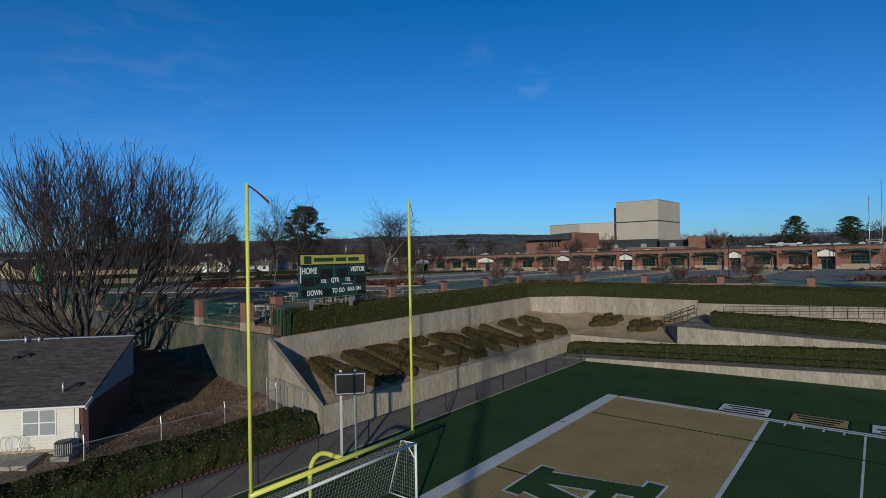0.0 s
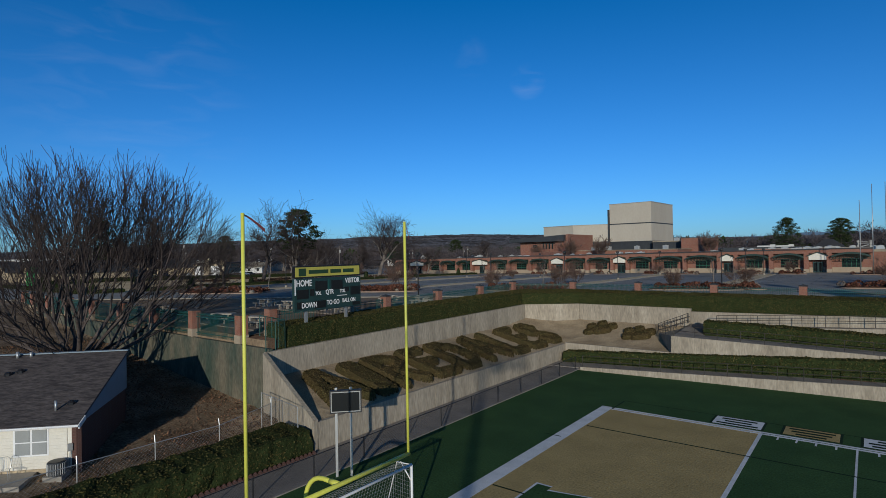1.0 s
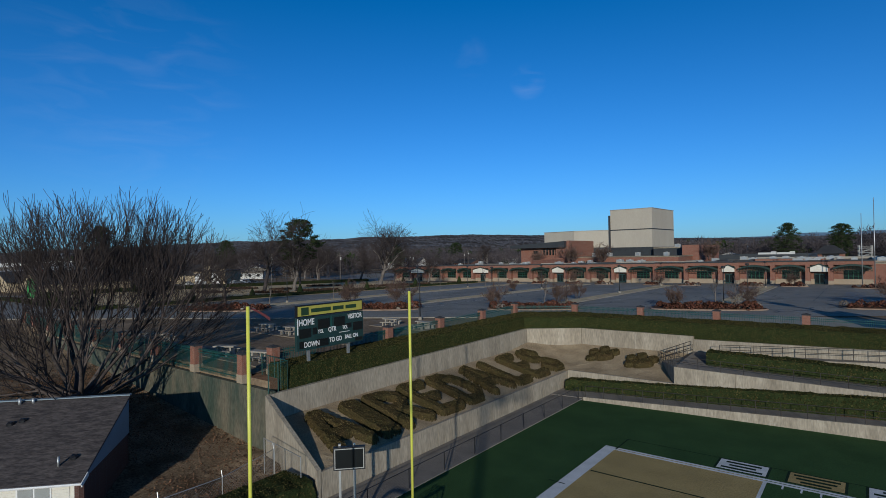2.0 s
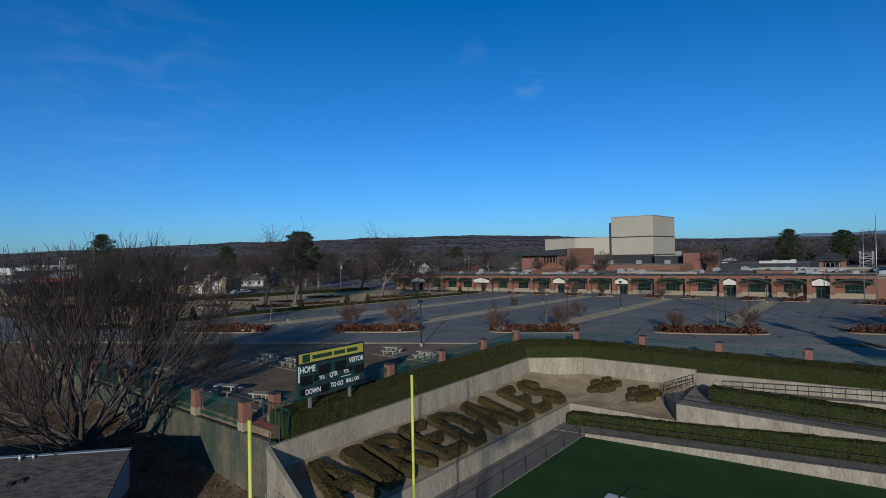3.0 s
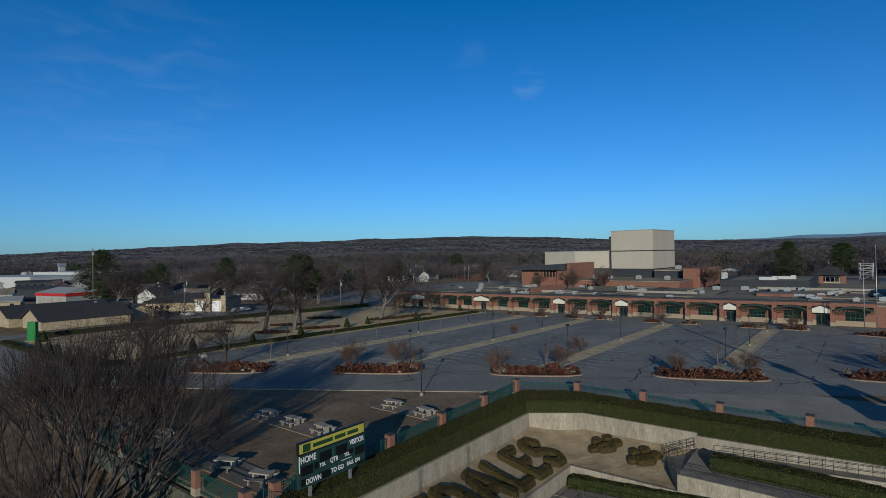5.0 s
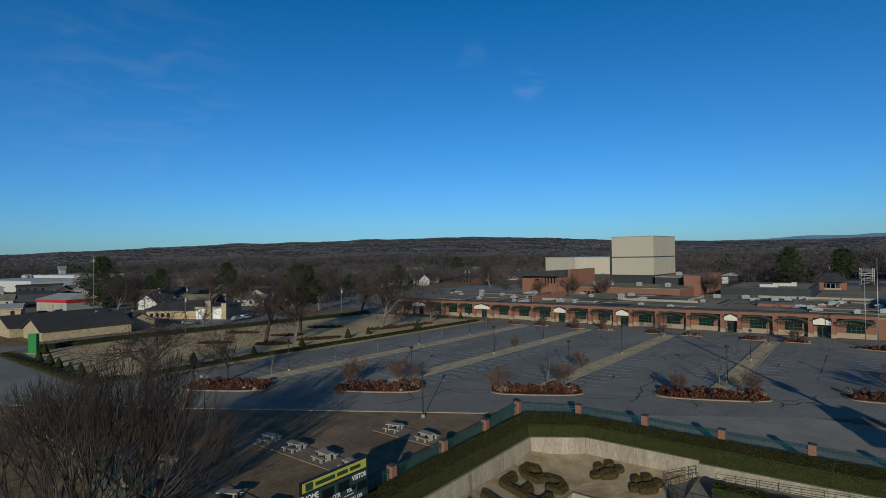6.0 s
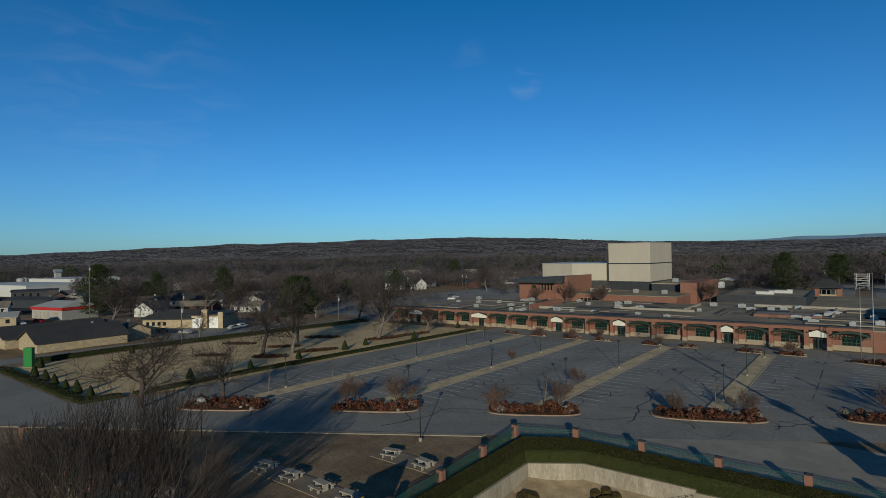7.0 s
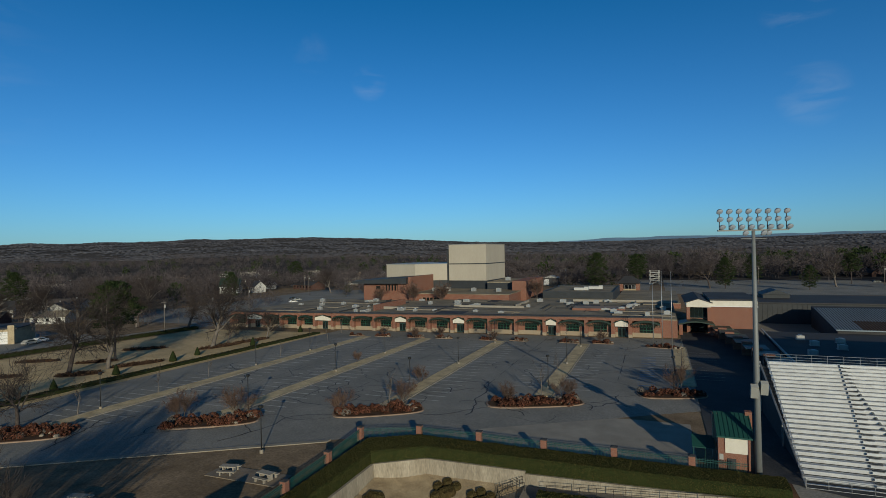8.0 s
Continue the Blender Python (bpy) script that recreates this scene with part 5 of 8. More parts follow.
woods("woods", 73, 5000, 1450, 2000, "winter-bare woodland at the foot of the hill", M["wood_far"], 13, 30, wooded)


def canopy(name, seed, count, r_in, r_out, label, material, a0=-50, a1=62):
    """Rounded tree crowns, close together, over the far hillside."""
    rng = np.random.default_rng(seed)
    a = np.radians(38.3 - rng.uniform(a0, a1, count))
    r = rng.uniform(r_in, r_out, count)
    x, y = -np.sin(a) * r, np.cos(a) * r
    z = np.array([lot_z(p, q) + hill_z(p, q) for p, q in zip(x, y)]) - 1.0
    grow_ = np.array([0.9 + 0.7 * noise.noise(Vector((p, q, 6)) * 0.006) for p, q in zip(x, y)])
    h = rng.uniform(1.9, 3.8, count) * grow_
    w = rng.uniform(6, 11.5, count) * (0.7 + 0.3 * grow_)
    vs = np.zeros((count, 13, 3))
    for j in range(6):
        t = j * math.pi / 3
        for row, (k, up) in enumerate(((1.0, 0.15), (0.72, 0.72))):
            jit = rng.uniform(0.75, 1.25, count)
            vs[:, row * 6 + j] = np.stack([x + w * k * jit * math.cos(t + row * 0.5), y + w * k * jit * math.sin(t + row * 0.5), z + h * up * rng.uniform(0.8, 1.2, count)], 1)
    vs[:, 12] = np.stack([x, y, z + h], 1)
    one = np.array([f for j in range(6) for f in ((j, (j + 1) % 6, 6 + j), ((j + 1) % 6, 6 + (j + 1) % 6, 6 + j), (6 + j, 6 + (j + 1) % 6, 12))])
    fs = (one[None] + np.arange(count)[:, None, None] * 13).reshape(-1, 3)
    single(name, array_mesh(name, vs.reshape(-1, 3), fs, material), material, label, "trees", kind="stuff")


canopy("woods", 75, 48000, 1650, 4500, "winter-bare woodland on the far hillside, haze painted into its colour", M["hazed_wood"])
woods("evergreens", 77, 150, 410, 900, "dark evergreens among the bare trees behind the school", M["pine"], 17, 110, wooded, 14, 64, evergreen=True)
woods("evergreens", 74, 420, 230, 1400, "scattered dark evergreens among bare woods", M["pine"], 12, 70, wooded, evergreen=True)


# ---- parking lot ----
DX, DY = 0.851, 0.525                     # direction of the drive along the near edge


def drive_y(x, off=0.0):
    return 60.5 + (x + 38.6) * 0.617 + off


def grid_sheet(name, x0, x1, y0f, y1f, nxs, nys, lift, material, label, category):
    v = []
    for i in range(nxs + 1):
        x = x0 + (x1 - x0) * i / nxs
        a, b = y0f(x), y1f(x)
        for j in range(nys + 1):
            y = a + (b - a) * j / nys
            v.append((x, y, lot_z(x, y) + lift))
    k = nys + 1
    f = [(i * k + j, (i + 1) * k + j, (i + 1) * k + j + 1, i * k + j + 1) for i in range(nxs) for j in range(nys)]
    return single(name, Shape().add(v, f), material, label, category, kind="structure")


grid_sheet("parking_lot", -99, 13.5, drive_y, lambda x: 155.5, 24, 16, 0.0, M["asphalt"], "grey asphalt parking lot with cracks sealed in tar", "parking lot")
# this sheet's dark colour stands in for the shade lying on the drive
grid_sheet("service_drive", 5.3, 23, lambda x: 66 - (x - 5.3) * 0.4, lambda x: 169, 3, 14, 0.012, M["shaded_asphalt"], "asphalt service drive beside the bleachers, shade painted into its dark colour", "road")
grid_sheet("road", -190, -99, lambda x: 24 if x < -110 else drive_y(x), lambda x: 33 + max(0, x + 104) * 2.2, 14, 3, 0.0, M["asphalt"], "asphalt drive leading to the street", "road")
grid_sheet("road", -166, -157, lambda x: 33, lambda x: 300, 2, 20, 0.01, M["asphalt"], "asphalt street behind the park lawn", "road")
grid_sheet("lawn", -152, -99, lambda x: 34 + max(0, x + 106) * 2.2, lambda x: 148, 10, 14, 0.02, M["lawn"], "dormant straw-coloured park lawn", "lawn")
grid_sheet("apron", -36, 3.5, lambda x: 61.5, lambda x: max(61.6, min(drive_y(x) - 0.05, 80.5)), 12, 4, 0.008, M["slab"], "pale concrete apron behind the fence", "pavement")
grid_sheet("picnic_lawn", -99, -35.4, lambda x: 21.7, lambda x: max(21.8, drive_y(x) - 0.9), 16, 8, 0.03, M["picnic_lawn"], "worn brown winter lawn with picnic tables", "lawn")
s = Shape()
for k in range(14):
    x0, x1 = -99 + k * 4.2, -99 + k * 4.2 + 4.19
    y0, y1 = drive_y(x0, -1.0), drive_y(x1, -1.0)
    z = lambda x, y: lot_z(x, y) + 0.13
    s.prism([(x0, y0), (x1, y1), (x1, y1 + 1.0), (x0, y0 + 1.0)], lambda x, y: lot_z(x, y) - 0.1, z)
single("kerb", s, M["kerb"], "pale concrete kerb along the drive", "kerb", kind="structure")

STRIPS = (-82.6, -62.7, -40.7, -18.4, 4.2)


def long_strip(name, x0, x1, y0, y1, lift, material, label, category):
    n = 12
    s = Shape()
    for k in range(n):
        a, b = y0 + (y1 - y0) * k / n, y0 + (y1 - y0) * (k + 1) / n
        s.prism([(x0, a), (x1, a), (x1, b), (x0, b)], lambda x, y: lot_z(x, y) - 0.1, lambda x, y: lot_z(x, y) + lift)
    return single(name, s, material, label, category, kind="structure")


for x in STRIPS:
    y0 = drive_y(x, 16.0)
    long_strip("median", x - 1.35, x + 1.35, y0, 143, 0.12, M["strip"], "raised tan paved strip between parking rows", "median")
    for sx in (-1.45, 1.45):
        long_strip("kerb", x + sx - 0.1, x + sx + 0.1, y0, 143, 0.15, M["kerb"], "pale concrete kerb of the median", "kerb")


def shrub_mesh(seed):
    rng = np.random.default_rng(seed)
    p = rng.normal(size=(90, 3))
    p /= np.linalg.norm(p, axis=1)[:, None]
    p[:, 2] = np.abs(p[:, 2])
    v, f = leaf_cloud(p * np.array([0.5, 0.5, 0.55]), p, 0.14, rng)
    return array_mesh("shrub", v, f, M["redshrub"])


SHRUBS = [shrub_mesh(k) for k in range(4)]
GREY_SHRUB = [shrub_mesh(k) for k in (7, 8)]
for me in GREY_SHRUB:
    me.materials[0] = M["palebark"]


def island(cx, cy, length, depth, ang, seed, shrubs=26):
    """A planted island with a kerb, mulch, russet shrubs and a few rocks."""
    rng = random.Random(seed)
    isl = thing("planted_island", "kerbed planting island with mulch and russet shrubs", "planter", group="lot islands", kind="structure")
    ca, sa = math.cos(ang), math.sin(ang)
    pts = []
    n = 28
    for k in range(n):
        t = 2 * math.pi * k / n
        u, v = math.cos(t), math.sin(t)
        u, v = math.copysign(abs(u) ** 0.6, u) * length / 2, math.copysign(abs(v) ** 0.6, v) * depth / 2
        pts.append((cx + u * ca - v * sa, cy + u * sa + v * ca))
    inner = [(cx + (x - cx) * 0.97, cy + (y - cy) * 0.93) for x, y in pts]
    part("kerb", Shape().prism(pts, lambda x, y: lot_z(x, y) - 0.1, lambda x, y: lot_z(x, y) + 0.15), M["island_kerb"], isl, "reddish-tan concrete kerb")
    part("mulch", Shape().prism(inner, lambda x, y: lot_z(x, y), lambda x, y: lot_z(x, y) + 0.2), M["mulch"], isl)
    for k in range(shrubs):
        u, v = rng.uniform(-0.46, 0.46) * length, rng.uniform(-0.4, 0.4) * depth
        x, y = cx + u * ca - v * sa, cy + u * sa + v * ca
        grey = rng.random() < 0.12
        ob = new("shrub" if not grey else "grass_clump", rng.choice(GREY_SHRUB if grey else SHRUBS))
        sc = rng.uniform(0.85, 1.5)
        ob.matrix_world = pose(x, y, lot_z(x, y) + 0.18, 0, 0, rng.uniform(0, 360)) @ Matrix.Diagonal((sc, sc, sc * rng.uniform(0.8, 1.2), 1))
        tagged(ob, "low russet winter shrub on mulch" if not grey else "pale dry ornamental grass clump on mulch", "shrub", "island shrubs")
    for k in range(3):
        u, v = rng.uniform(0.2, 0.46) * length, rng.uniform(-0.4, 0.2) * depth
        x, y = cx + u * ca - v * sa, cy + u * sa + v * ca
        r = rng.uniform(0.25, 0.45)
        s = Shape().lathe([(r * 0.8, -0.1), (r, r * 0.3), (r * 0.8, r * 0.75), (r * 0.3, r * 0.95)], (0, 0, 0), 7)
        s.v = [(a * (1 + 0.2 * noise.noise(Vector((a, b, c)) * 3 + Vector((k, seed, 0)))), b, c) for a, b, c in s.v]
        ob = single("boulder", s, M["rock"], "pale rounded boulder among shrubs", "rock", "island rocks")
        ob.matrix_world = pose(x, y, lot_z(x, y) + 0.18, 0, 0, rng.uniform(0, 360))


ANG = math.atan2(DY, DX)
island(-82.5, 47.2, 14.5, 6.2, ANG, 1, 60)
island(-61.3, 60.6, 13.5, 5.6, ANG, 2, 52)
island(-40.5, 73.0, 14.0, 5.4, ANG, 3, 52)
island(-18.8, 84.6, 15.5, 5.2, ANG * 0.75, 4, 54)
island(1.5, 96.2, 11, 5.5, ANG * 0.6, 5, 28)
for k, x in enumerate(STRIPS[:4]):
    island(x - 4.0, 144.6, 5.4, 2.0, 0, 10 + k, 9)
    island(x + 4.6, 145.0, 5.4, 2.0, 0, 20 + k, 9)
island(1.0, 142.0, 8.5, 3.4, -0.2, 31, 10)

# stall lines
s = Shape()
for x in STRIPS:
    for side in (-1, 1):
        y = drive_y(x, 22)
        while y < 138:
            x0 = x + side * 1.7
            x1 = x0 + side * 5.2
            s.add([(x0, y, lot_z(x0, y) + 0.012), (x1, y, lot_z(x1, y) + 0.012), (x1, y + 0.19, lot_z(x1, y + 0.19) + 0.012), (x0, y + 0.19, lot_z(x0, y + 0.19) + 0.012)], [(0, 1, 2, 3)])
            y += 2.75
lot_lines = mat("worn_stall_paint", (0.62, 0.62, 0.58), 0.9, (0.36, 0.35, 0.32), 0.5, 6, 0.5, 0.2, 0.1)
single("stall_lines", s, lot_lines, "worn white parking stall lines", "road marking", kind="structure")
s = Shape()
for k in range(16):
    y = 101 + k * 1.8
    s.add([(-3.9, y, lot_z(-3.9, y) + 0.014), (-1.0, y + 0.5, lot_z(-1, y) + 0.014), (-1.0, y + 0.8, lot_z(-1, y) + 0.014), (-3.9, y + 0.3, lot_z(-3.9, y) + 0.014)], [(0, 1, 2, 3)])
single("hatch_lines", s, plain("blue_stall_paint", (0.08, 0.17, 0.32), 0.9), "worn blue hatched stall markings", "road marking", kind="structure")

# tar-sealed cracks
rng = random.Random(5)
s = Shape()
for k in range(130):
    x, y = rng.uniform(-92, 10), rng.uniform(50, 150)
    if y < drive_y(x, 1.5):
        continue
    a = rng.choice((rng.uniform(0, 6.28), rng.gauss(math.pi / 2, 0.35), rng.gauss(0.05, 0.3)))
    w = rng.uniform(0.035, 0.1)
    pts = [(x, y)]
    for i in range(rng.randint(8, 30)):
        a += rng.gauss(0, 0.35)
        x, y = x + math.cos(a) * 0.8, y + math.sin(a) * 0.8
        if y < drive_y(x, 0.6) or y > 152 or x > 12:
            break
        pts.append((x, y))
    for p, q in zip(pts, pts[1:]):
        d = Vector((q[0] - p[0], q[1] - p[1])).normalized()
        o = Vector((-d.y, d.x)) * w
        e = d * w * 0.6
        c = [(p[0] - e.x + o.x, p[1] - e.y + o.y), (p[0] - e.x - o.x, p[1] - e.y - o.y), (q[0] + e.x - o.x, q[1] + e.y - o.y), (q[0] + e.x + o.x, q[1] + e.y + o.y)]
        s.add([(u, v, lot_z(u, v) + 0.016) for u, v in c], [(0, 1, 2, 3)])
for x, y0, y1 in ((-91, 60, 148), (-72.5, 66, 148), (-51.5, 78, 150), (-29.5, 90, 150), (-7.5, 104, 150)):
    # paving joints that run the length of each aisle, opened and sealed
    y, dx = y0, 0.0
    while y < y1:
        step = rng.uniform(1.5, 4.0)
        nx2 = dx + rng.gauss(0, 0.05) - dx * 0.2
        if rng.random() < 0.8:
            s.add([(x + dx - 0.05, y, lot_z(x, y) + 0.017), (x + dx + 0.05, y, lot_z(x, y) + 0.017), (x + nx2 + 0.05, y + step, lot_z(x, y + step) + 0.017), (x + nx2 - 0.05, y + step, lot_z(x, y + step) + 0.017)], [(0, 1, 2, 3)])
        y, dx = y + step, nx2
for y, x0, x1 in ((96, -80, -20), (112, -80, 0), (130, -95, 5), (78, -80, -45), (147.5, -95, 8)):
    x, dy = x0, 0.0
    while x < x1:
        step = rng.uniform(1.5, 4.0)
        ny2 = dy + rng.gauss(0, 0.15) - dy * 0.2
        if min(abs(x + step / 2 - m) for m in STRIPS) > 3.5 and rng.random() < 0.75:
            s.add([(x, y + dy - 0.06, lot_z(x, y) + 0.017), (x + step, y + ny2 - 0.06, lot_z(x + step, y) + 0.017), (x + step, y + ny2 + 0.06, lot_z(x + step, y) + 0.017), (x, y + dy + 0.06, lot_z(x, y) + 0.017)], [(0, 1, 2, 3)])
        x, dy = x + step, ny2
single("tar_seams", s, M["tar"], "black tar-sealed cracks in the asphalt", "road marking", kind="structure")


# ---- lamps, flagpoles ----
def lot_lamp(x, y, h=5.6, base=False):
    g = thing("street_lamp", "dark bronze parking lot lamp post with a box head", "lamp post", at(x, y), "lot lamps")
    part("pole", Shape().tube([(0, 0, 0), (0, 0, h)], [0.075, 0.055], 8), M["darkpole"], g, smooth=True)
    part("lamp_head", Shape().lathe([(0.1, h - 0.05), (0.3, h + 0.05), (0.32, h + 0.3), (0.2, h + 0.38)], n=8), M["darkpole"], g)
    part("footing", Shape().lathe([(0.24, -0.1), (0.24, 0.45), (0.2, 0.5)], n=10), M["kerb"], g)
    return g


lamp0 = lot_lamp(-45.7, 52.7)
for x, y in ((-59.6, 66.2), (-83.9, 60.0), (-84.2, 96.6), (-63.0, 96.1), (-84.2, 116.9), (-41.4, 86.3), (-18.5, 94.5), (-18.6, 116.2), (-41.0, 110.3), (-63.0, 118.0), (-41.2, 139.5), (-18.6, 138.5), (1.9, 98.8), (3.8, 118)):
    copy_thing(lamp0, at(x, y))
g = thing("flood_lamp", "dark pole with two pale floodlight heads", "lamp post", at(-69.8, 36.6))
part("pole", Shape().tube([(0, 0, 0), (0, 0, 5.2)], 0.07, 8), M["darkpole"], g, smooth=True)
for k in (-0.3, 0.3):
    part("lamp_head", Shape().box(k - 0.22, -0.3, 5.1, k + 0.22, 0.3, 5.45), M["hvac"], g, "pale grey floodlight head")
for k, (x, y, h) in enumerate(((-1.6, 143.9, 15.5), (0.5, 141.7, 18.5), (2.6, 138.9, 18.5))):
    g = thing("flagpole", "tall bare pale metal flagpole", "flagpole", at(x, y), "flagpoles")
    part("pole", Shape().tube([(0, 0, 0), (0, 0, h)], [0.1, 0.05], 8), M["galv"], g, smooth=True)
    part("ball", Shape().lathe([(0.02, h), (0.1, h + 0.08), (0.02, h + 0.2)], n=8), M["galv"], g, smooth=True)


# ---- fence with brick pillars ----
def pillar(x, y, z, h=2.5):
    g = thing("brick_pillar", "square red brick pillar with a dark cap", "pillar", pose(x, y, z), "fence pillars")
    part("shaft", Shape().box(-0.33, -0.33, 0.0, 0.33, 0.33, h), M["brick"], g)
    part("base_block", Shape().box(-0.36, -0.36, -0.15, 0.36, 0.36, 0.5), M["brick_base"], g, "tan block base")
    s = Shape().prism([(-0.38, -0.38), (0.38, -0.38), (0.38, 0.38), (-0.38, 0.38)], h, h + 0.07)
    s.add([(-0.38, -0.38, h + 0.07), (0.38, -0.38, h + 0.07), (0.38, 0.38, h + 0.07), (-0.38, 0.38, h + 0.07), (0, 0, h + 0.2)], [(0, 1, 4), (1, 2, 4), (2, 3, 4), (3, 0, 4)])
    part("cap", s, M["darkroof"], g, "dark metal cap")
    return g


PICKET = Shape().box(-0.012, -0.012, 0.05, 0.012, 0.012, 1.78).add([(-0.02, -0.02, 1.78), (0.02, -0.02, 1.78), (0.02, 0.02, 1.78), (-0.02, 0.02, 1.78), (0, 0, 1.88)], [(0, 1, 4), (1, 2, 4), (2, 3, 4), (3, 0, 4)]).mesh("picket", M["teal"])


def fence_panel(p, q, h=1.75):
    (x0, y0, z0), (x1, y1, z1) = p, q
    g = thing("iron_fence", "dark green iron picket fence panel", "fence", group="fence panels")
    for k in (0.25, h - 0.25, h - 0.05):
        part("rail", Shape().beam((x0, y0, z0 + k), (x1, y1, z1 + k), 0.05), M["teal"], g)
    n = int(math.hypot(x1 - x0, y1 - y0) / 0.15)
    for i in range(1, n):
        t = i / n
        ob = part("picket", PICKET, M["teal"], g)
        ob.location = (x0 + (x1 - x0) * t, y0 + (y1 - y0) * t, z0 + (z1 - z0) * t)



FENCE = [(-34.4, 23.2), (-34.5, 28.3), (-34.65, 35.4), (-34.95, 43.3), (-35.35, 51.5), (-36.2, 60.2), (-29.2, 63.1), (-21.2, 63.3), (-13.1, 62.9), (-5.2, 63.0), (2.75, 62.9), (8.0, 62.9)]
for x, y in FENCE[:-1]:
    if (x, y) != (-34.5, 28.3):
        pillar(x, y, 5.2, 2.05)
for a, b in zip(FENCE, FENCE[1:]):
    fence_panel((*a, 5.25), (*b, 5.25))
SIDE = [(-35.4, 21.2), (-42.1, 21.2), (-49.0, 21.2), (-55.8, 21.2), (-62.7, 21.2), (-69.6, 21.2), (-76.5, 21.3), (-83.4, 21.6), (-90.3, 22.4)]
for x, y in SIDE:
    pillar(x, y + 0.25, 5.0, 1.9)
for a, b in zip(SIDE, SIDE[1:]):
    fence_panel((a[0], a[1] + 0.25, 4.95), (b[0], b[1] + 0.25, 4.95))
wall_run("wall_green", [(-31.4, 21.0), (-92, 21.0)][::-1], 0.3, 0.2, 4.9, "green-stained concrete retaining wall under the fence", M["algae"])


# ---- handrails and chain-link ----
def handrail(name, pts, h, label, step=1.6, rails=(1.0, 0.55), material=None, group="", diag=False):
    g = thing(name, label, "railing", group=group)
    mt = material or M["rail"]
    for p, q in zip(pts, pts[1:]):
        p, q = Vector(p), Vector(q)
        n = max(1, round((q - p).length / step))
        for r in rails:
            part("rail", Shape().tube([p + Vector((0, 0, h * r)), q + Vector((0, 0, h * r))], 0.026, 6), mt, g)
        for i in range(n + 1):
            c = p + (q - p) * i / n
            part("post", Shape().tube([c, c + Vector((0, 0, h))], 0.028, 6), mt, g)
    return g


handrail("handrail", [(-21.3, low_y(-21.3) + 0.12, ramp_z(-21.3) + 0.1), (25, low_y(25) + 0.12, ramp_z(25) + 0.1)], 1.05, "brown steel handrail on the low ramp wall", 1.75)
handrail("handrail", [(-14.2, 51.55, mid_z(-14.2)), (25, mid_y(25) + 0.15, mid_z(25))], 1.0, "brown steel handrail above the ramp wall", 1.75)
handrail("handrail", [(-11.6, 56.5, 3.7), (12, 58.05, 4.8)], 1.0, "brown steel handrail beside the upper ramp", 1.75)
handrail("handrail", [(-14.5, 51.75, 3.2), (-17.15, 57.1, 2.55)], 0.75, "brown steel railing round the ramp landing", 1.2, rails=(1.0, 0.5))
handrail("handrail", [(-17.2, 57.2, 2.5), (-14.55, 58.2, 3.6)], 1.0, "brown steel stair railing with three rails", 0.6, rails=(1.0, 0.66, 0.33))
handrail("handrail", [(-16.4, 55.9, 2.75), (-14.1, 57.0, 3.5)], 0.95, "brown steel stair railing with two rails", 0.8, rails=(1.0, 0.5))
sheet("ramp_middle", [(-14.35, 51.6), (25, mid_y(25) + 0.2), (25, 56.9), (-12.2, 54.1), (-12.2, 58.4), (-14.35, 58.4)], lambda x, y: mid_z(x) + max(0, y - 55) * 0.12 * (x < -12), 0.4, M["path_asphalt"], "asphalt ramp landing between concrete walls", "ramp")
sheet("ramp_upper", [(-12.2, 56.2), (12, 57.95), (12, 58.4), (-12.2, 58.4)], lambda x, y: 3.55 + 0.045 * (x + 12.2), 0.6, M["path_asphalt"], "upper asphalt wheelchair ramp", "ramp")
single("wall_ramp_edge", Shape().prism([(-12.2, 56.15), (12, 57.85), (12, 58.05), (-12.2, 56.35)], 2.2, lambda x, y: 3.62 + 0.045 * (x + 12.2)), M["concrete"], "low concrete edge wall of the upper ramp", "wall", kind="structure")
sheet("ramp_fill", [(-12.2, 54.0), (25, 56.7), (25, 58.3), (-12.2, 56.3)], 2.45, 0.6, M["sand"], "soil bed under the ramp hedge", "ground")


def chain_link(name, pts, h, label, step, post_r=0.03, mesh=0.16, material=None, wire=0.004, arms=False):
    g = thing(name, label, "fence")
    mt = material or M["galv"]
    s = Shape()
    for p, q in zip(pts, pts[1:]):
        p, q = Vector(p), Vector(q)
        L = (q - p).length
        n = max(1, round(L / step))
        part("top_rail", Shape().tube([p + Vector((0, 0, h)), q + Vector((0, 0, h))], post_r * 0.7, 6), mt, g)
        for i in range(n + 1):
            c = p + (q - p) * i / n
            top = [c + Vector((0, 0, -0.2)), c + Vector((0, 0, h + 0.03))]
            if arms:
                top.append(c + Vector((-0.12, 0.02, h + 0.35)))
            part("post", Shape().tube(top, post_r, 7), mt, g)
        d = (q - p) / L
        k = -h
        while k < L:
            for sgn in (1, -1):
                a0, a1 = max(0, k), min(L, k + h)
                if a1 > a0:
                    z0, z1 = a0 - k, a1 - k
                    if sgn < 0:
                        z0, z1 = h - z0, h - z1
                    s.beam(p + d * a0 + Vector((0, 0, z0)), p + d * a1 + Vector((0, 0, z1)), wire)
            k += mesh
    part("wire_mesh", s, mt, g, "chain-link wire")["kind"] = "stuff"
    return g


chain_link("chain_fence", [(-21.75, -20, 0.05), (-21.75, 47.2, 0.05)], 1.15, "black chain-link fence between turf and walkway", 3.3, 0.03, 0.16, M["black"], 0.0028)
chain_link("chain_fence", [(-27.9, -8, 0.45), (-27.9, 15.5, 0.45), (-29.2, 19.6, 0.5)], 1.5, "galvanised chain-link fence along the yard", 3.3, 0.03, 0.18, arms=True)
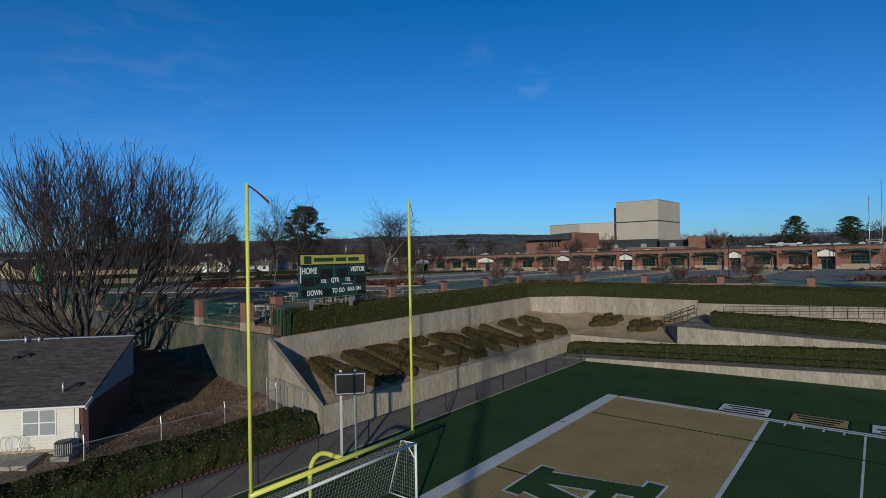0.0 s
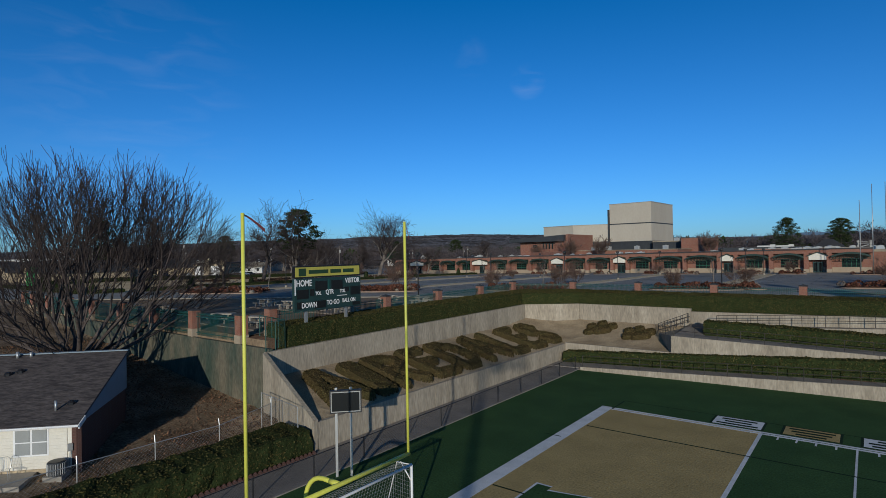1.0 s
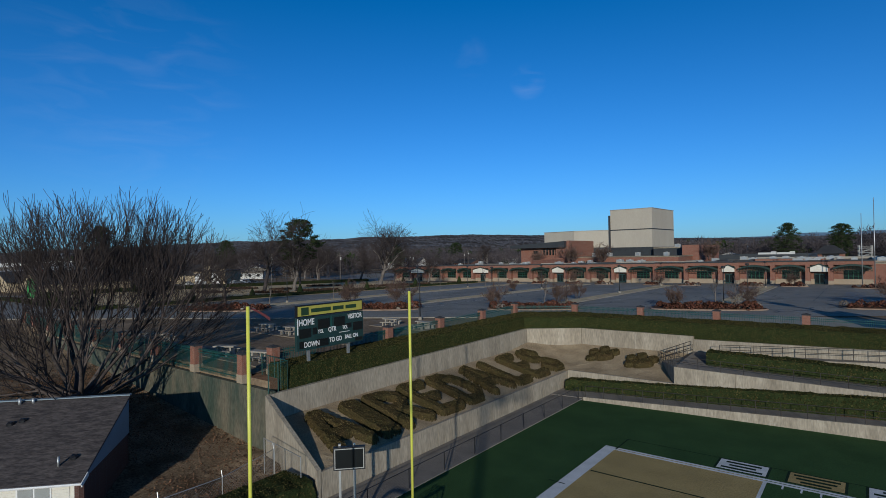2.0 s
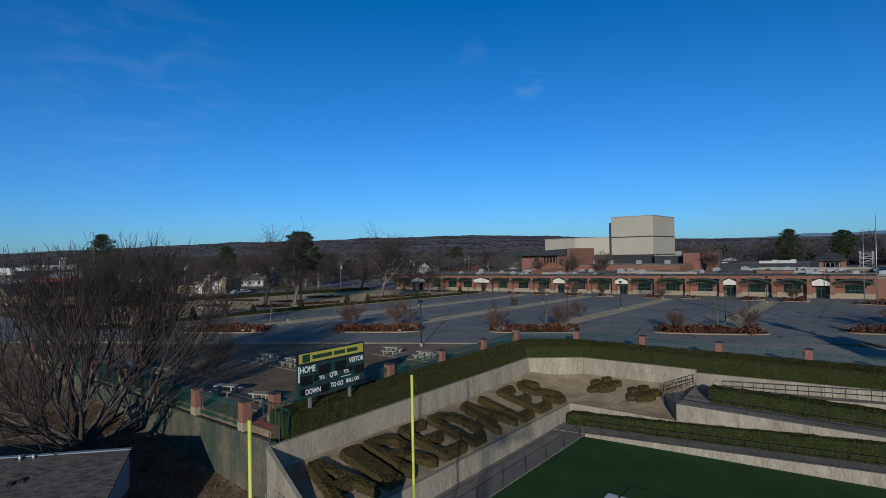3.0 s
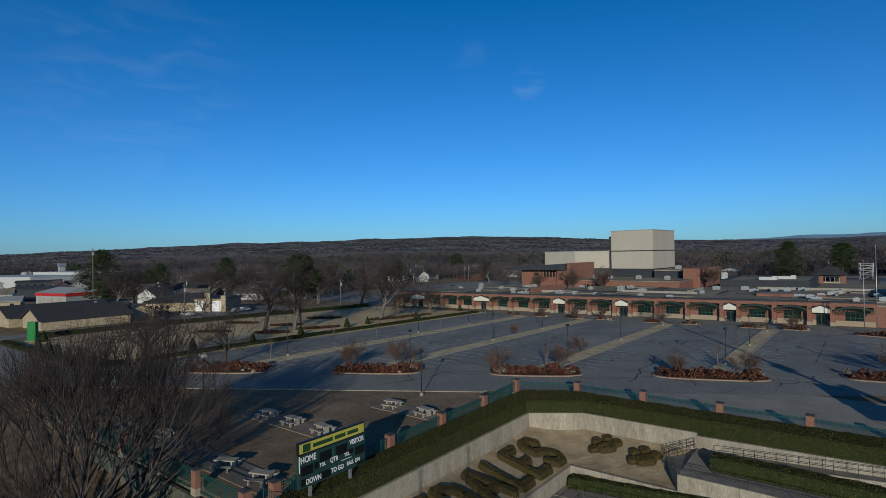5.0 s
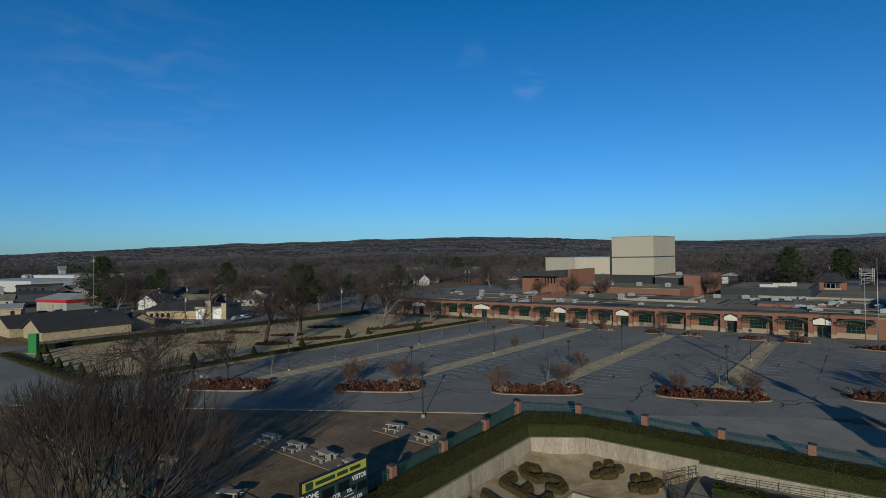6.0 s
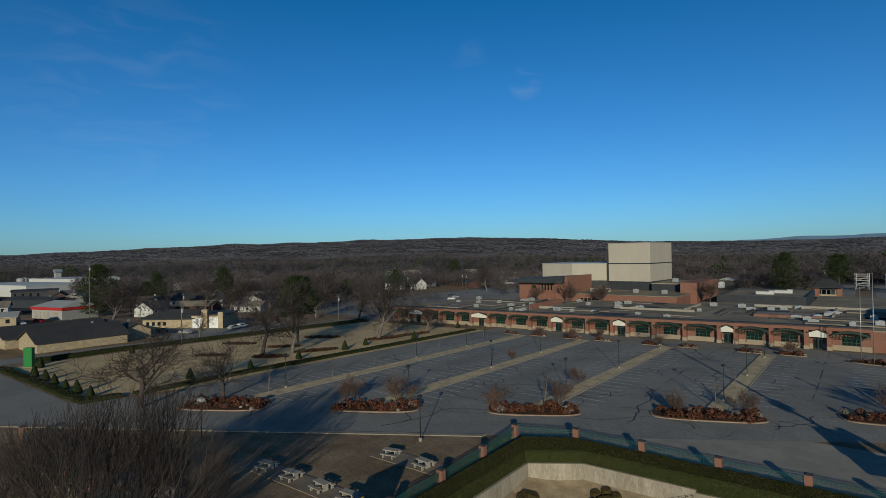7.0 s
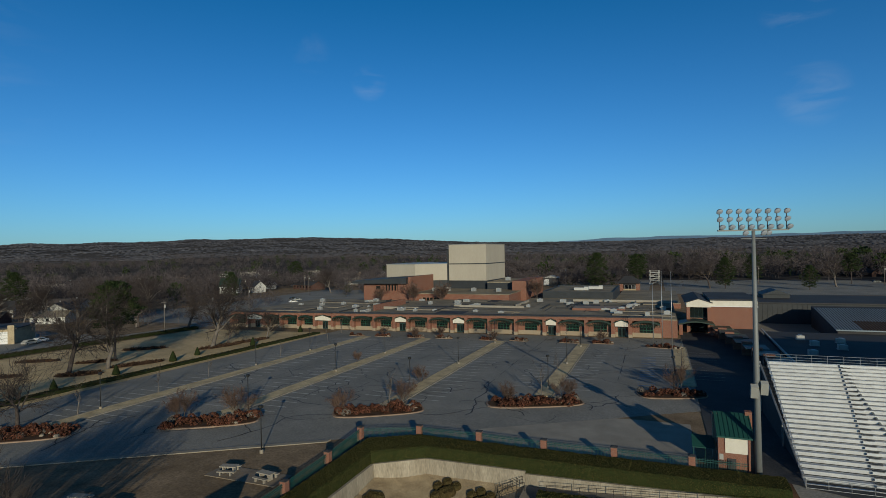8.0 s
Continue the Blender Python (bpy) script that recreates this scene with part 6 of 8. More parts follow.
chain_link("chain_gate", [(-29.6, 19.2, 0.5), (-27.2, 19.0, 0.4), (-25.6, 18.9, 0.3)], 2.2, "galvanised chain-link gate below the wing wall", 1.2, 0.03, 0.18)
chain_link("chain_fence", [(-31.6, 20.9, 4.9), (-31.6, 22.4, 4.9), (-34.9, 22.6, 5.0)], 1.8, "dark green chain-link fence at the end of the hedge", 0.9, 0.035, 0.14, M["teal"])

# upright bricks that edge the walkway below the hedge
edging = thing("brick_edging", "row of slanted dark bricks edging the walkway", "edging", kind="structure")
EDGE_BRICK = Shape().box(-0.06, -0.1, -0.08, 0.06, 0.1, 0.16).turned(Matrix.Rotation(radians(28), 4, "X")).mesh("brick", M["darkbrick"])
for k in range(112):
    part("brick", EDGE_BRICK, M["darkbrick"], edging).location = (-24.42, -12 + k * 0.28, 0.06)


# ---- the school ----
FY = 156.6


def facade_z(x):
    return lot_z(x, FY)


def window_set(parent, x0, x1, z0, z1, y, cols, rows, frame_mat, pane_name="pane"):
    w = part("window", Shape().box(x0, y, z0, x1, y + 0.1, z1), frame_mat, parent, "green-framed window")
    cw, rh = (x1 - x0) / cols, (z1 - z0) / rows
    for i in range(cols):
        for j in range(rows):
            part(pane_name, Shape().box(x0 + i * cw + 0.05, y - 0.03, z0 + j * rh + 0.05, x0 + (i + 1) * cw - 0.05, y + 0.02, z0 + (j + 1) * rh - 0.05), M["glass"], w)
    return w


school = thing("school_building", "long low red brick school with green arched awnings and a flat gravel roof", "building", kind="structure")
TOPZ = lambda x: facade_z(x) + 5.7
COLS = [-147, -139.5, -132, -124.5, -117, -110.5, -103.2, -95.2, -87.2, -79.9, -75.0, -67.6, -59.9, -55.3, -47.9, -39.7, -31.2, -27.3, -19.4, -12.1, -7.6, 0.6]
DOORS = {(-79.9, -75.0), (-59.9, -55.3), (-31.2, -27.3), (-12.1, -7.6), (-139.5, -132), (-110.5, -103.2)}
brick_pale = mat("awning_truss_green", (0.01, 0.03, 0.021), 0.6, None, 1, 8, 0.3, 0.1, 0.0)
for a, b in zip(COLS, COLS[1:]):
    z = facade_z((a + b) / 2)
    top = TOPZ((a + b) / 2)
    part("wall", Shape().box(a, FY + 1.2, z - 0.4, b, FY + 1.6, z + 4.7), M["brick"], school)
    part("plinth", Shape().box(a + 0.3, FY + 1.05, z - 0.4, b - 0.3, FY + 1.2, z + 1.15), M["brick_base"], school, "tan block plinth")
    part("parapet", Shape().box(a, FY - 0.1, z + 4.55, b, FY + 1.6, top - 0.3), M["brick"], school, "red brick parapet band")
    part("roof_edge", Shape().box(a, FY - 0.3, top - 0.3, b, FY + 1.8, top), M["darkroof"], school, "dark metal roof edge")
    part("pier", Shape().box(a - 0.5, FY - 0.3, z - 0.4, a + 0.5, FY + 1.2, z + 4.55), M["brick"], school)
    part("pier_base", Shape().box(a - 0.56, FY - 0.36, z - 0.4, a + 0.56, FY + 1.0, z + 0.8), M["brick_base"], school, "tan block pier base")
    c, w = (a + b) / 2, (b - a) / 2 - 0.5
    if (a, b) in DOORS or (b - a) < 5.2:
        g = part("gable", Shape().add([(c - w, FY - 0.55, z + 3.0), (c + w, FY - 0.55, z + 3.0), (c + w, FY - 0.55, z + 3.95), (c, FY - 0.55, z + 4.7), (c - w, FY - 0.55, z + 3.95), (c - w, FY + 0.3, z + 3.0), (c + w, FY + 0.3, z + 3.0), (c + w, FY + 0.3, z + 3.95), (c, FY + 0.3, z + 4.7), (c - w, FY + 0.3, z + 3.95)], [(0, 1, 2, 3, 4), (9, 8, 7, 6, 5), (0, 5, 6, 1), (1, 6, 7, 2), (2, 7, 8, 3), (3, 8, 9, 4), (4, 9, 5, 0)]), M["cream"], school, "cream entrance gable")
        s = Shape()
        for sgn in (-1, 1):
            s.beam((c, FY - 0.2, z + 4.85), (c + sgn * (w + 0.3), FY - 0.2, z + 3.98), 1.2, 0.2)
        part("gable_roof", s, M["greenmetal"], school)
        d = part("door", Shape().box(c - 1.0, FY + 1.02, z - 0.1, c + 1.0, FY + 1.2, z + 2.5), M["board"], school, "dark green double door")
        for k in (-0.5, 0.5):
            part("door_glass", Shape().box(c + k - 0.36, FY + 1.0, z + 0.3, c + k + 0.36, FY + 1.03, z + 2.2), M["glass"], d)
        continue
    # arched awning on green trusses
    s, t = Shape(), Shape()
    n = 10
    arc = [(c - w + 2 * w * k / n, z + 3.5 + 0.8 * math.sin(math.pi * k / n) ** 0.8) for k in range(n + 1)]
    for (x0, z0), (x1, z1) in zip(arc, arc[1:]):
        s.add([(x0, FY - 1.3, z0), (x1, FY - 1.3, z1), (x1, FY + 1.1, z1 + 0.12), (x0, FY + 1.1, z0 + 0.12), (x0, FY - 1.3, z0 + 0.4), (x1, FY - 1.3, z1 + 0.4), (x1, FY + 1.1, z1 + 0.5), (x0, FY + 1.1, z0 + 0.5)], [(0, 1, 5, 4), (4, 5, 6, 7), (3, 2, 1, 0), (0, 4, 7, 3), (1, 2, 6, 5)])
        t.beam((x0, FY - 1.15, z0), (x1, FY - 1.15, z + 3.15), 0.09)
        t.beam((x1, FY - 1.15, z1), (x1, FY - 1.15, z + 3.15), 0.09)
    t.beam((c - w, FY - 1.15, z + 3.15), (c + w, FY - 1.15, z + 3.15), 0.1)
    part("awning", s, M["greenmetal"], school, "dark green arched metal awning")
    part("truss", t, brick_pale, school, "dark green steel truss")
    window_set(school, c - 1.7, c + 1.9, z + 1.2, z + 3.3, FY + 1.12, 4, 3, M["window_green"])

# roofs behind the front
for name, x0, x1, y0, y1, z in (("roof", -147, -90, FY + 1.6, 212, 8.9), ("roof", -90, -40, FY + 1.6, 214, 9.35), ("roof", -40, 4.4, FY + 1.6, 214, 10.1), ("roof", -52, 4.4, 214, 236, 8.6), ("roof", -17.8, 8.0, 236, 303, 7.3)):
    part("wing_wall", Shape().box(x0, y0, 3.0, x1, y1, z - 0.3), M["brick"], school)
    part(name, Shape().box(x0 + 0.02, y0, z - 0.3, x1 - 0.02, y1, z), M["membrane"], school, "flat gravel roof")
rng = random.Random(12)
for k in range(34):
    x, y = rng.uniform(-138, 0), rng.uniform(162, 208)
    z = 8.9 if x < -90 else 9.35 if x < -40 else 10.1
    w, d = rng.uniform(4, 22), rng.uniform(2, 8)
    x2 = min(x + w, -90.5 if x < -90 else -40.5 if x < -40 else 4.0)
    part("roof_patch", Shape().box(x, y, z, x2, y + d, z + rng.uniform(0.05, 0.35)), M["darkroof"] if k % 4 == 0 else M["old_roof"], school)
for k, (x, y, w, d, h) in enumerate([(-97, 178, 16, 0.5, 0.9), (-70, 186, 26, 0.5, 0.7), (-26, 176, 16, 8, 0.7), (-8, 180, 0.5, 24, 0.8), (-48, 190, 0.5, 20, 0.8), (-30, 206, 36, 0.5, 0.8)]):
    z = 8.9 if x < -90 else 9.35 if x < -40 else 10.1
    part("roof_curb", Shape().box(x, y, z, x + w, y + d, z + h), M["brick"] if k == 2 else M["slab"], school)

seam = Shape()
for k in range(70):
    x, y = rng.uniform(-140, 2), rng.uniform(160, 210)
    z = 8.9 if x < -90 else 9.35 if x < -40 else 10.1
    if k % 3:
        x2 = min(x + rng.uniform(5, 30), -90.2 if x < -90 else -40.2 if x < -40 else 4.0)
        seam.box(x, y, z, x2, y + rng.uniform(0.15, 0.5), z + 0.06 + 0.4 * (k % 9 == 1))
    else:
        seam.box(x, y, z, x + 0.3, min(y + rng.uniform(5, 24), 211), z + 0.06 + 0.4 * (k % 6 == 0))
part("seam", seam, M["darkroof"], school, "dark roof joints and gravel stops")["kind"] = "stuff"
part("step_wall", Shape().box(-95.4, 171, 8.8, -95.0, 197, 11.0), M["brick"], school)


def roof_unit(x, y, z, w, d, h):
    g = thing("roof_unit", "pale grey rooftop air handling unit", "air conditioner", pose(x, y, z), "rooftop units")
    part("casing", Shape().box(-w / 2, -d / 2, 0.1, w / 2, d / 2, h), M["hvac"], g)
    part("skid", Shape().box(-w / 2 - 0.1, -d / 2 - 0.1, 0, w / 2 + 0.1, d / 2 + 0.1, 0.12), M["galv"], g)
    part("fan_guard", Shape().lathe([(min(w, d) * 0.36, h), (min(w, d) * 0.36, h + 0.12), (min(w, d) * 0.1, h + 0.14)], n=10), M["galv"], g)
    part("louvre", Shape().box(-w * 0.35, -d / 2 - 0.02, 0.25, w * 0.35, -d / 2, h - 0.2), M["galv"], g)


for k in range(36):
    x, y = rng.uniform(-140, 2.5), rng.uniform(161, 210)
    z = 8.9 if x < -90 else 9.35 if x < -40 else 10.1
    roof_unit(x, y, z, rng.uniform(1.0, 2.6), rng.uniform(0.9, 1.8), rng.uniform(0.6, 1.3))
for x, y in ((-13, 172), (-11, 178), (-9, 184), (-7.5, 190), (-24, 196), (-21, 200), (2, 170), (1, 182)):
    roof_unit(x, y, 10.1, 1.8, 1.4, 1.1)

for x, y, sc in ((-115.5, 214, 1.5), (-100, 214, 1.9), (-86, 214, 1.9), (-50.5, 238, 2.1)):
    copy_thing(small[0], pose(x, y, 8.2, 0, 0, x * 9) @ Matrix.Scale(sc, 4))

# auditorium with its tall stage tower
aud = thing("auditorium", "beige panelled auditorium and tall stage tower above a brick hall", "building", kind="structure")
tower = [(-96.5, 250.5), (-77.0, 249.5), (-75.6, 278.5), (-96.5, 280)]


def panels(parent, poly, z0, z1, material, label="", joints=True, name="wall"):
    part(name, Shape().prism(poly, z0, z1), material, parent, label)


panels(aud, tower, 4, 15.4, M["charcoal"], "charcoal metal base", name="base")
panels(aud, tower, 15.4, 23.3, M["beige"], "beige wall panels")
panels(aud, [(x * 1.0 + 0.03 * (1 if x < -86 else -1), y + 0.05) for x, y in tower], 23.3, 23.8, M["charcoal"], "dark horizontal joint", name="joint")
panels(aud, tower, 23.8, 32.9, M["beige"], "beige wall panels")
panels(aud, [(-96.7, 250.3), (-76.8, 249.3), (-75.4, 278.7), (-96.7, 280.2)], 32.9, 33.15, M["hvac"], "pale metal roof edge", name="roof_edge")
panels(aud, [(-97.4, 250.1), (-96.6, 250.1), (-96.6, 251.4), (-97.4, 251.4)], 4, 30.5, M["charcoal"], "dark downpipe", name="downpipe")
hall = [(-131, 250), (-113, 246), (-97.4, 250), (-97.4, 282), (-131, 282)]
panels(aud, hall, 4, 15.6, M["charcoal"], "charcoal metal base", name="base")
panels(aud, hall, 15.6, 23.6, M["beige"], "beige wall panels")
panels(aud, [(x + (0.2 if x > -100 else -0.2), y - 0.2) for x, y in hall], 23.6, 23.85, M["hvac"], "pale metal roof edge", name="roof_edge")
lobby = thing("brick_hall", "tall red brick lobby block with a dark overhanging roof", "building", kind="structure")
part("wall", Shape().box(-128, 221, 3.5, -104, 246, 15.6), M["brick"], lobby)
part("pier", Shape().box(-109.5, 219.5, 3.5, -104, 221, 17.2), M["brick"], lobby)
part("roof", Shape().prism([(-132, 217.5), (-104.5, 217.5), (-104.5, 246.5), (-132, 246.5)], 15.7, lambda x, y: 17.0 + (x + 132) * 0.055), M["charcoal"], lobby, "dark overhanging sloped roof")
part("fin", Shape().box(-104.4, 219.4, 3.5, -103.2, 246, 18.7), M["brick"], lobby)
for k in range(5):
    part("slot_window", Shape().box(-116.5 + k * 1.5, 220.95, 12.4, -115.7 + k * 1.5, 221.02, 15.0), M["glass"], lobby)
part("window", Shape().box(-121.5, 220.95, 12.9, -119.3, 221.02, 14.4), M["glass"], lobby)
low = thing("brick_wing", "low red brick wing with dark metal upper wall", "building", kind="structure")
part("wall", Shape().box(-104, 219, 3.5, -58, 249, 11.2), M["brick"], low)
part("roof", Shape().box(-104.2, 218.8, 11.2, -57.8, 249, 11.5), M["membrane"], low)
for k in range(5):
    part("window", Shape().box(-97 + k * 1.7, 218.95, 6.8, -95.8 + k * 1.7, 219.02, 9.6), M["glass"], low)
part("upper_wall", Shape().box(-75.5, 246, 4, -58, 278, 14.6), M["charcoal"], low, "charcoal metal wall")
part("upper_roof", Shape().box(-75.5, 245.8, 14.6, -57.8, 278, 15.0), M["membrane"], low)
part("brick_block", Shape().box(-62, 240, 4, -55.5, 278, 15.8), M["brick"], low)
for x, y, w in ((-96, 232, 3.5), (-91, 234, 2.5), (-78, 233, 2), (-66, 232, 2), (-69, 260, 2.4)):
    roof_unit(x, y, 11.5 if y < 250 else 15.0, w, 1.6, 1.5)
gym = thing("gym_building", "wide low building with dark metal fascia", "building", kind="structure")
part("wall", Shape().box(-47.3, 236, 3.5, -17.8, 279, 10.7), M["charcoal"], gym)
part("roof", Shape().box(-46.7, 236.6, 10.7, -18.4, 278.4, 10.95), M["membrane"], gym)
rim = Shape()
for a, b in (((-47.3, 236.2), (-17.8, 236.2)), ((-47.3, 278.8), (-17.8, 278.8)), ((-47.1, 236.4), (-47.1, 278.6)), ((-18.0, 236.4), (-18.0, 278.6))):
    rim.beam((*a, 11.1), (*b, 11.1), 0.42, 0.8)
part("fascia", rim, M["charcoal"], gym, "dark metal roof edge")
for x, y in ((-33, 253), (-27.5, 262)):
    part("roof_cover", Shape().box(x - 3, y - 1.4, 10.95, x + 1.5, y + 1.4, 12.1).box(x + 1.5, y - 1.0, 10.95, x + 3.2, y + 1.0, 12.5), M["town_white"], gym, "pale boxy roof cover")
gz = thing("entry_pavilion", "open brick pavilion with a dark hipped roof", "building", kind="structure")
for x in (-19.6, -11.3):
    for y in (305, 313):
        part("pier", Shape().box(x, y, 3.5, x + 1.9, y + 1.9, 10.9), M["brick"], gz)
part("beam", Shape().box(-19.4, 305.2, 9.9, -9.6, 305.8, 10.9).box(-19.4, 314.0, 9.9, -9.6, 314.6, 10.9), M["darkroof"], gz)
part("back_wall", Shape().box(-17.7, 313.4, 3.5, -11.3, 313.9, 9.9), M["charcoal"], gz)
for k in range(4):
    part("post", Shape().box(-17.0 + k * 1.75, 305.3, 7.0, -16.8 + k * 1.75, 305.5, 9.9), M["galv"], gz)
part("base_wall", Shape().box(-17.7, 305.1, 3.5, -11.3, 305.6, 7.9), M["stone"], gz, "low tan wall between piers")
part("roof", Shape().add([(-20.7, 303.4, 10.9), (-8.9, 303.4, 10.9), (-8.9, 316, 10.9), (-20.7, 316, 10.9), (-17.0, 309.6, 14.7), (-13.2, 309.6, 14.7), (-20.7, 303.4, 11.2), (-8.9, 303.4, 11.2), (-8.9, 316, 11.2), (-20.7, 316, 11.2)], [(6, 7, 5, 4), (7, 8, 5), (8, 9, 4, 5), (9, 6, 4), (0, 1, 7, 6), (1, 2, 8, 7), (2, 3, 9, 8), (3, 0, 6, 9), (3, 2, 1, 0)]), M["darkroof"], gz)
g = thing("shed", "small dark metal shed with a white door", "shed", kind="structure")
part("wall", Shape().box(-76.5, 385, 3.5, -66.8, 396, 9.6), M["charcoal"], g)
part("roof", Shape().add([(-77.1, 384.5, 9.6), (-66.2, 384.5, 9.6), (-66.2, 396.5, 9.6), (-77.1, 396.5, 9.6), (-71.6, 384.5, 11.5), (-71.6, 396.5, 11.5)], [(0, 1, 4), (1, 2, 5, 4), (2, 3, 5), (3, 0, 4, 5), (3, 2, 1, 0)]), M["hvac"], g)
part("door", Shape().box(-76.0, 384.9, 4.6, -72.2, 385.0, 8.8), M["white"], g)

# wing at the right of the school
rb = thing("entrance_wing", "brick entrance wing with a pale band and a dark roof", "building", kind="structure")
part("wall", Shape().box(13.5, 170.6, 3.5, 25.0, 196, 12.6), M["brick"], rb)
part("band", Shape().box(13.4, 170.4, 12.6, 25.2, 196.2, 14.3), M["cream"], rb, "cream wall band")
part("cornice", Shape().box(13.3, 170.2, 12.55, 25.3, 170.4, 12.75), M["white"], rb)
part("roof", Shape().box(13.2, 170.2, 14.3, 25.4, 196.4, 14.7), M["darkroof"], rb)
for x in (7.2, 12.6):
    part("column", Shape().box(x, 169.6, 3.5, x + 0.9, 172, 12.4), M["brick"], rb)
part("back_wall", Shape().box(8.1, 171.4, 3.5, 12.6, 195, 12.4), M["brick"], rb)
part("gable", Shape().prism([(7.2, 169.5), (13.5, 169.5), (13.5, 195), (7.2, 195)], 12.4, lambda x, y: 13.6 + 0.0 * x).add([(7.0, 169.4, 13.6), (10.35, 169.4, 14.7), (13.7, 169.4, 13.6), (7.0, 195, 13.6), (10.35, 195, 14.7), (13.7, 195, 13.6)], [(0, 2, 1), (3, 4, 5), (0, 3, 5, 2)]), M["cream"], rb, "cream entrance gable")
sg_ = Shape()
for e_ in (6.7, 14.0):
    sg_.beam((10.35, 182.2, 14.85), (e_, 182.2, 13.65), 26, 0.18, (0, 0, 1))
part("gable_roof", sg_, M["darkroof"], rb)
gw = part("window", Shape().box(8.2, 171.2, 9.2, 12.5, 171.4, 12.3), M["greenmetal"], rb, "dark green glazed entrance wall")
for k in range(4):
    part("pane", Shape().box(8.3 + k * 1.05, 171.12, 9.3, 9.25 + k * 1.05, 171.2, 12.2), M["glass"], gw)
cn = Shape()
for k in range(8):
    u0, u1 = k / 8, (k + 1) / 8
    za, zb_ = 7.9 + 0.8 * math.sin(math.pi * u0), 7.9 + 0.8 * math.sin(math.pi * u1)
    xa, xb = 4.8 + 9.2 * u0, 4.8 + 9.2 * u1
    cn.add([(xa, 164, za), (xb, 164, zb_), (xb, 171, zb_), (xa, 171, za), (xa, 164, za + 0.35), (xb, 164, zb_ + 0.35), (xb, 171, zb_ + 0.35), (xa, 171, za + 0.35)], [(0, 1, 5, 4), (4, 5, 6, 7), (3, 2, 1, 0), (0, 4, 7, 3), (1, 2, 6, 5)])
part("canopy", cn, M["greenmetal"], rb, "dark green arched entrance canopy")
for x in (5.0, 12.9):
    part("canopy_column", Shape().box(x, 164.2, 3.5, x + 0.9, 165.1, 8.0), M["brick"], rb)
part("glass_wall", Shape().box(8.1, 171.2, 4.5, 12.6, 171.4, 8.8), M["glass"], rb)
db = thing("metal_building", "long dark green metal-clad gymnasium", "building", kind="structure")
part("wall", Shape().box(27, 196, 3.5, 110, 226, 11.3), M["charcoal"], db)
part("roof", Shape().box(26.6, 195.6, 11.3, 110.4, 226.4, 11.7), M["darkroof"], db)
s = Shape()
for k in range(60):
    s.box(27.6 + k * 1.35, 195.92, 3.6, 27.75 + k * 1.35, 196.0, 11.2)
part("rib", s, M["charcoal"], db)
cg = thing("gabled_annex", "small dark annex with a low gabled roof", "building", kind="structure")
part("wall", Shape().box(33, 212, 3.5, 41.0, 222, 12.9), M["charcoal"], cg)
part("roof", Shape().add([(32.5, 211.5, 12.9), (41.5, 211.5, 12.9), (41.5, 222.5, 12.9), (32.5, 222.5, 12.9), (37, 211.5, 14.5), (37, 222.5, 14.5)], [(0, 1, 4), (1, 2, 5, 4), (2, 3, 5), (3, 0, 4, 5), (3, 2, 1, 0)]), M["charcoal"], cg)
ds = thing("dark_hall", "dark hall with a sloping ribbed pale metal roof", "building", kind="structure")
part("wall", Shape().prism([(40.6, 159), (100, 159), (100, 190), (42, 190)], 3.5, lambda x, y: 8.2 + (y - 159) * 0.1), M["darkroof"], ds)
roofz = lambda x, y: 8.6 + (y - 158.4) * 0.11
part("roof", Shape().prism([(40.2, 158.4), (100, 158.4), (100, 184), (41.5, 184)], lambda x, y: roofz(x, y) - 0.3, roofz), M["flashing"], ds, "pale ribbed metal roof")
s = Shape()
for k in range(90):
    x = 40.6 + k * 0.65
    s.beam((x, 158.4, roofz(x, 158.4) + 0.05), (x + 1.2 - k * 0.012, 183.8, roofz(x, 183.8) + 0.05), 0.1, 0.1)
part("rib", s, M["charcoal"], ds)
for k, (x0, w) in enumerate(((46, 10), (57, 9), (67, 26))):
    part("rust_panel", Shape().prism([(x0, 158.6), (x0 + w, 158.6), (x0 + w, 168), (x0, 168)], lambda x, y: roofz(x, y) + 0.004, lambda x, y: roofz(x, y) + 0.03), M["mulch"], ds, "rust-brown roof sheet")
part("base_band", Shape().box(40.5, 158.9, 3.6, 100, 159.0, 4.4), M["slab"], ds)
dl = thing("flat_annex", "low dark flat-roofed annex with rooftop units", "building", kind="structure")
part("wall", Shape().prism([(22.8, 112), (100, 112), (100, 158), (24.7, 158)], 3.5, 7.4), M["darkroof"], dl)
part("roof", Shape().prism([(22.9, 111.6), (100, 111.6), (100, 158.2), (24.8, 158.2)], 7.4, 7.7), M["darkroof"], dl)
part("parapet", Shape().beam((22.9, 112, 7.75), (24.7, 162, 7.75), 0.3), M["hvac"], dl, "pale metal coping")
part("corridor_roof", Shape().prism([(19.7, 112), (22.7, 112), (24.5, 165), (18.0, 165)], 3.5, 7.2), M["darkroof"], dl, "dark lower corridor roof")
part("parapet", Shape().beam((19.6, 112, 7.35), (17.9, 165, 7.35), 0.3), M["hvac"], dl)
for x, y in ((28, 126), (31, 138), (35, 134), (30, 146), (37, 143)):
    roof_unit(x, y, 7.7, 1.6, 1.2, 1.0)
lw = thing("side_walls", "low brick piers along the service drive", "wall", kind="structure")
for k in range(8):
    y = 106 + k * 7.5
    part("pier", Shape().box(20.5 - k * 0.9, y, 4.6, 22.5 - k * 0.9, y + 1.2, 8.2), M["brick"], lw)
    part("awning", Shape().box(19.5 - k * 0.9, y + 1.3, 7.6, 24 - k * 0.9, y + 7.4, 7.8), M["greenmetal"], lw)


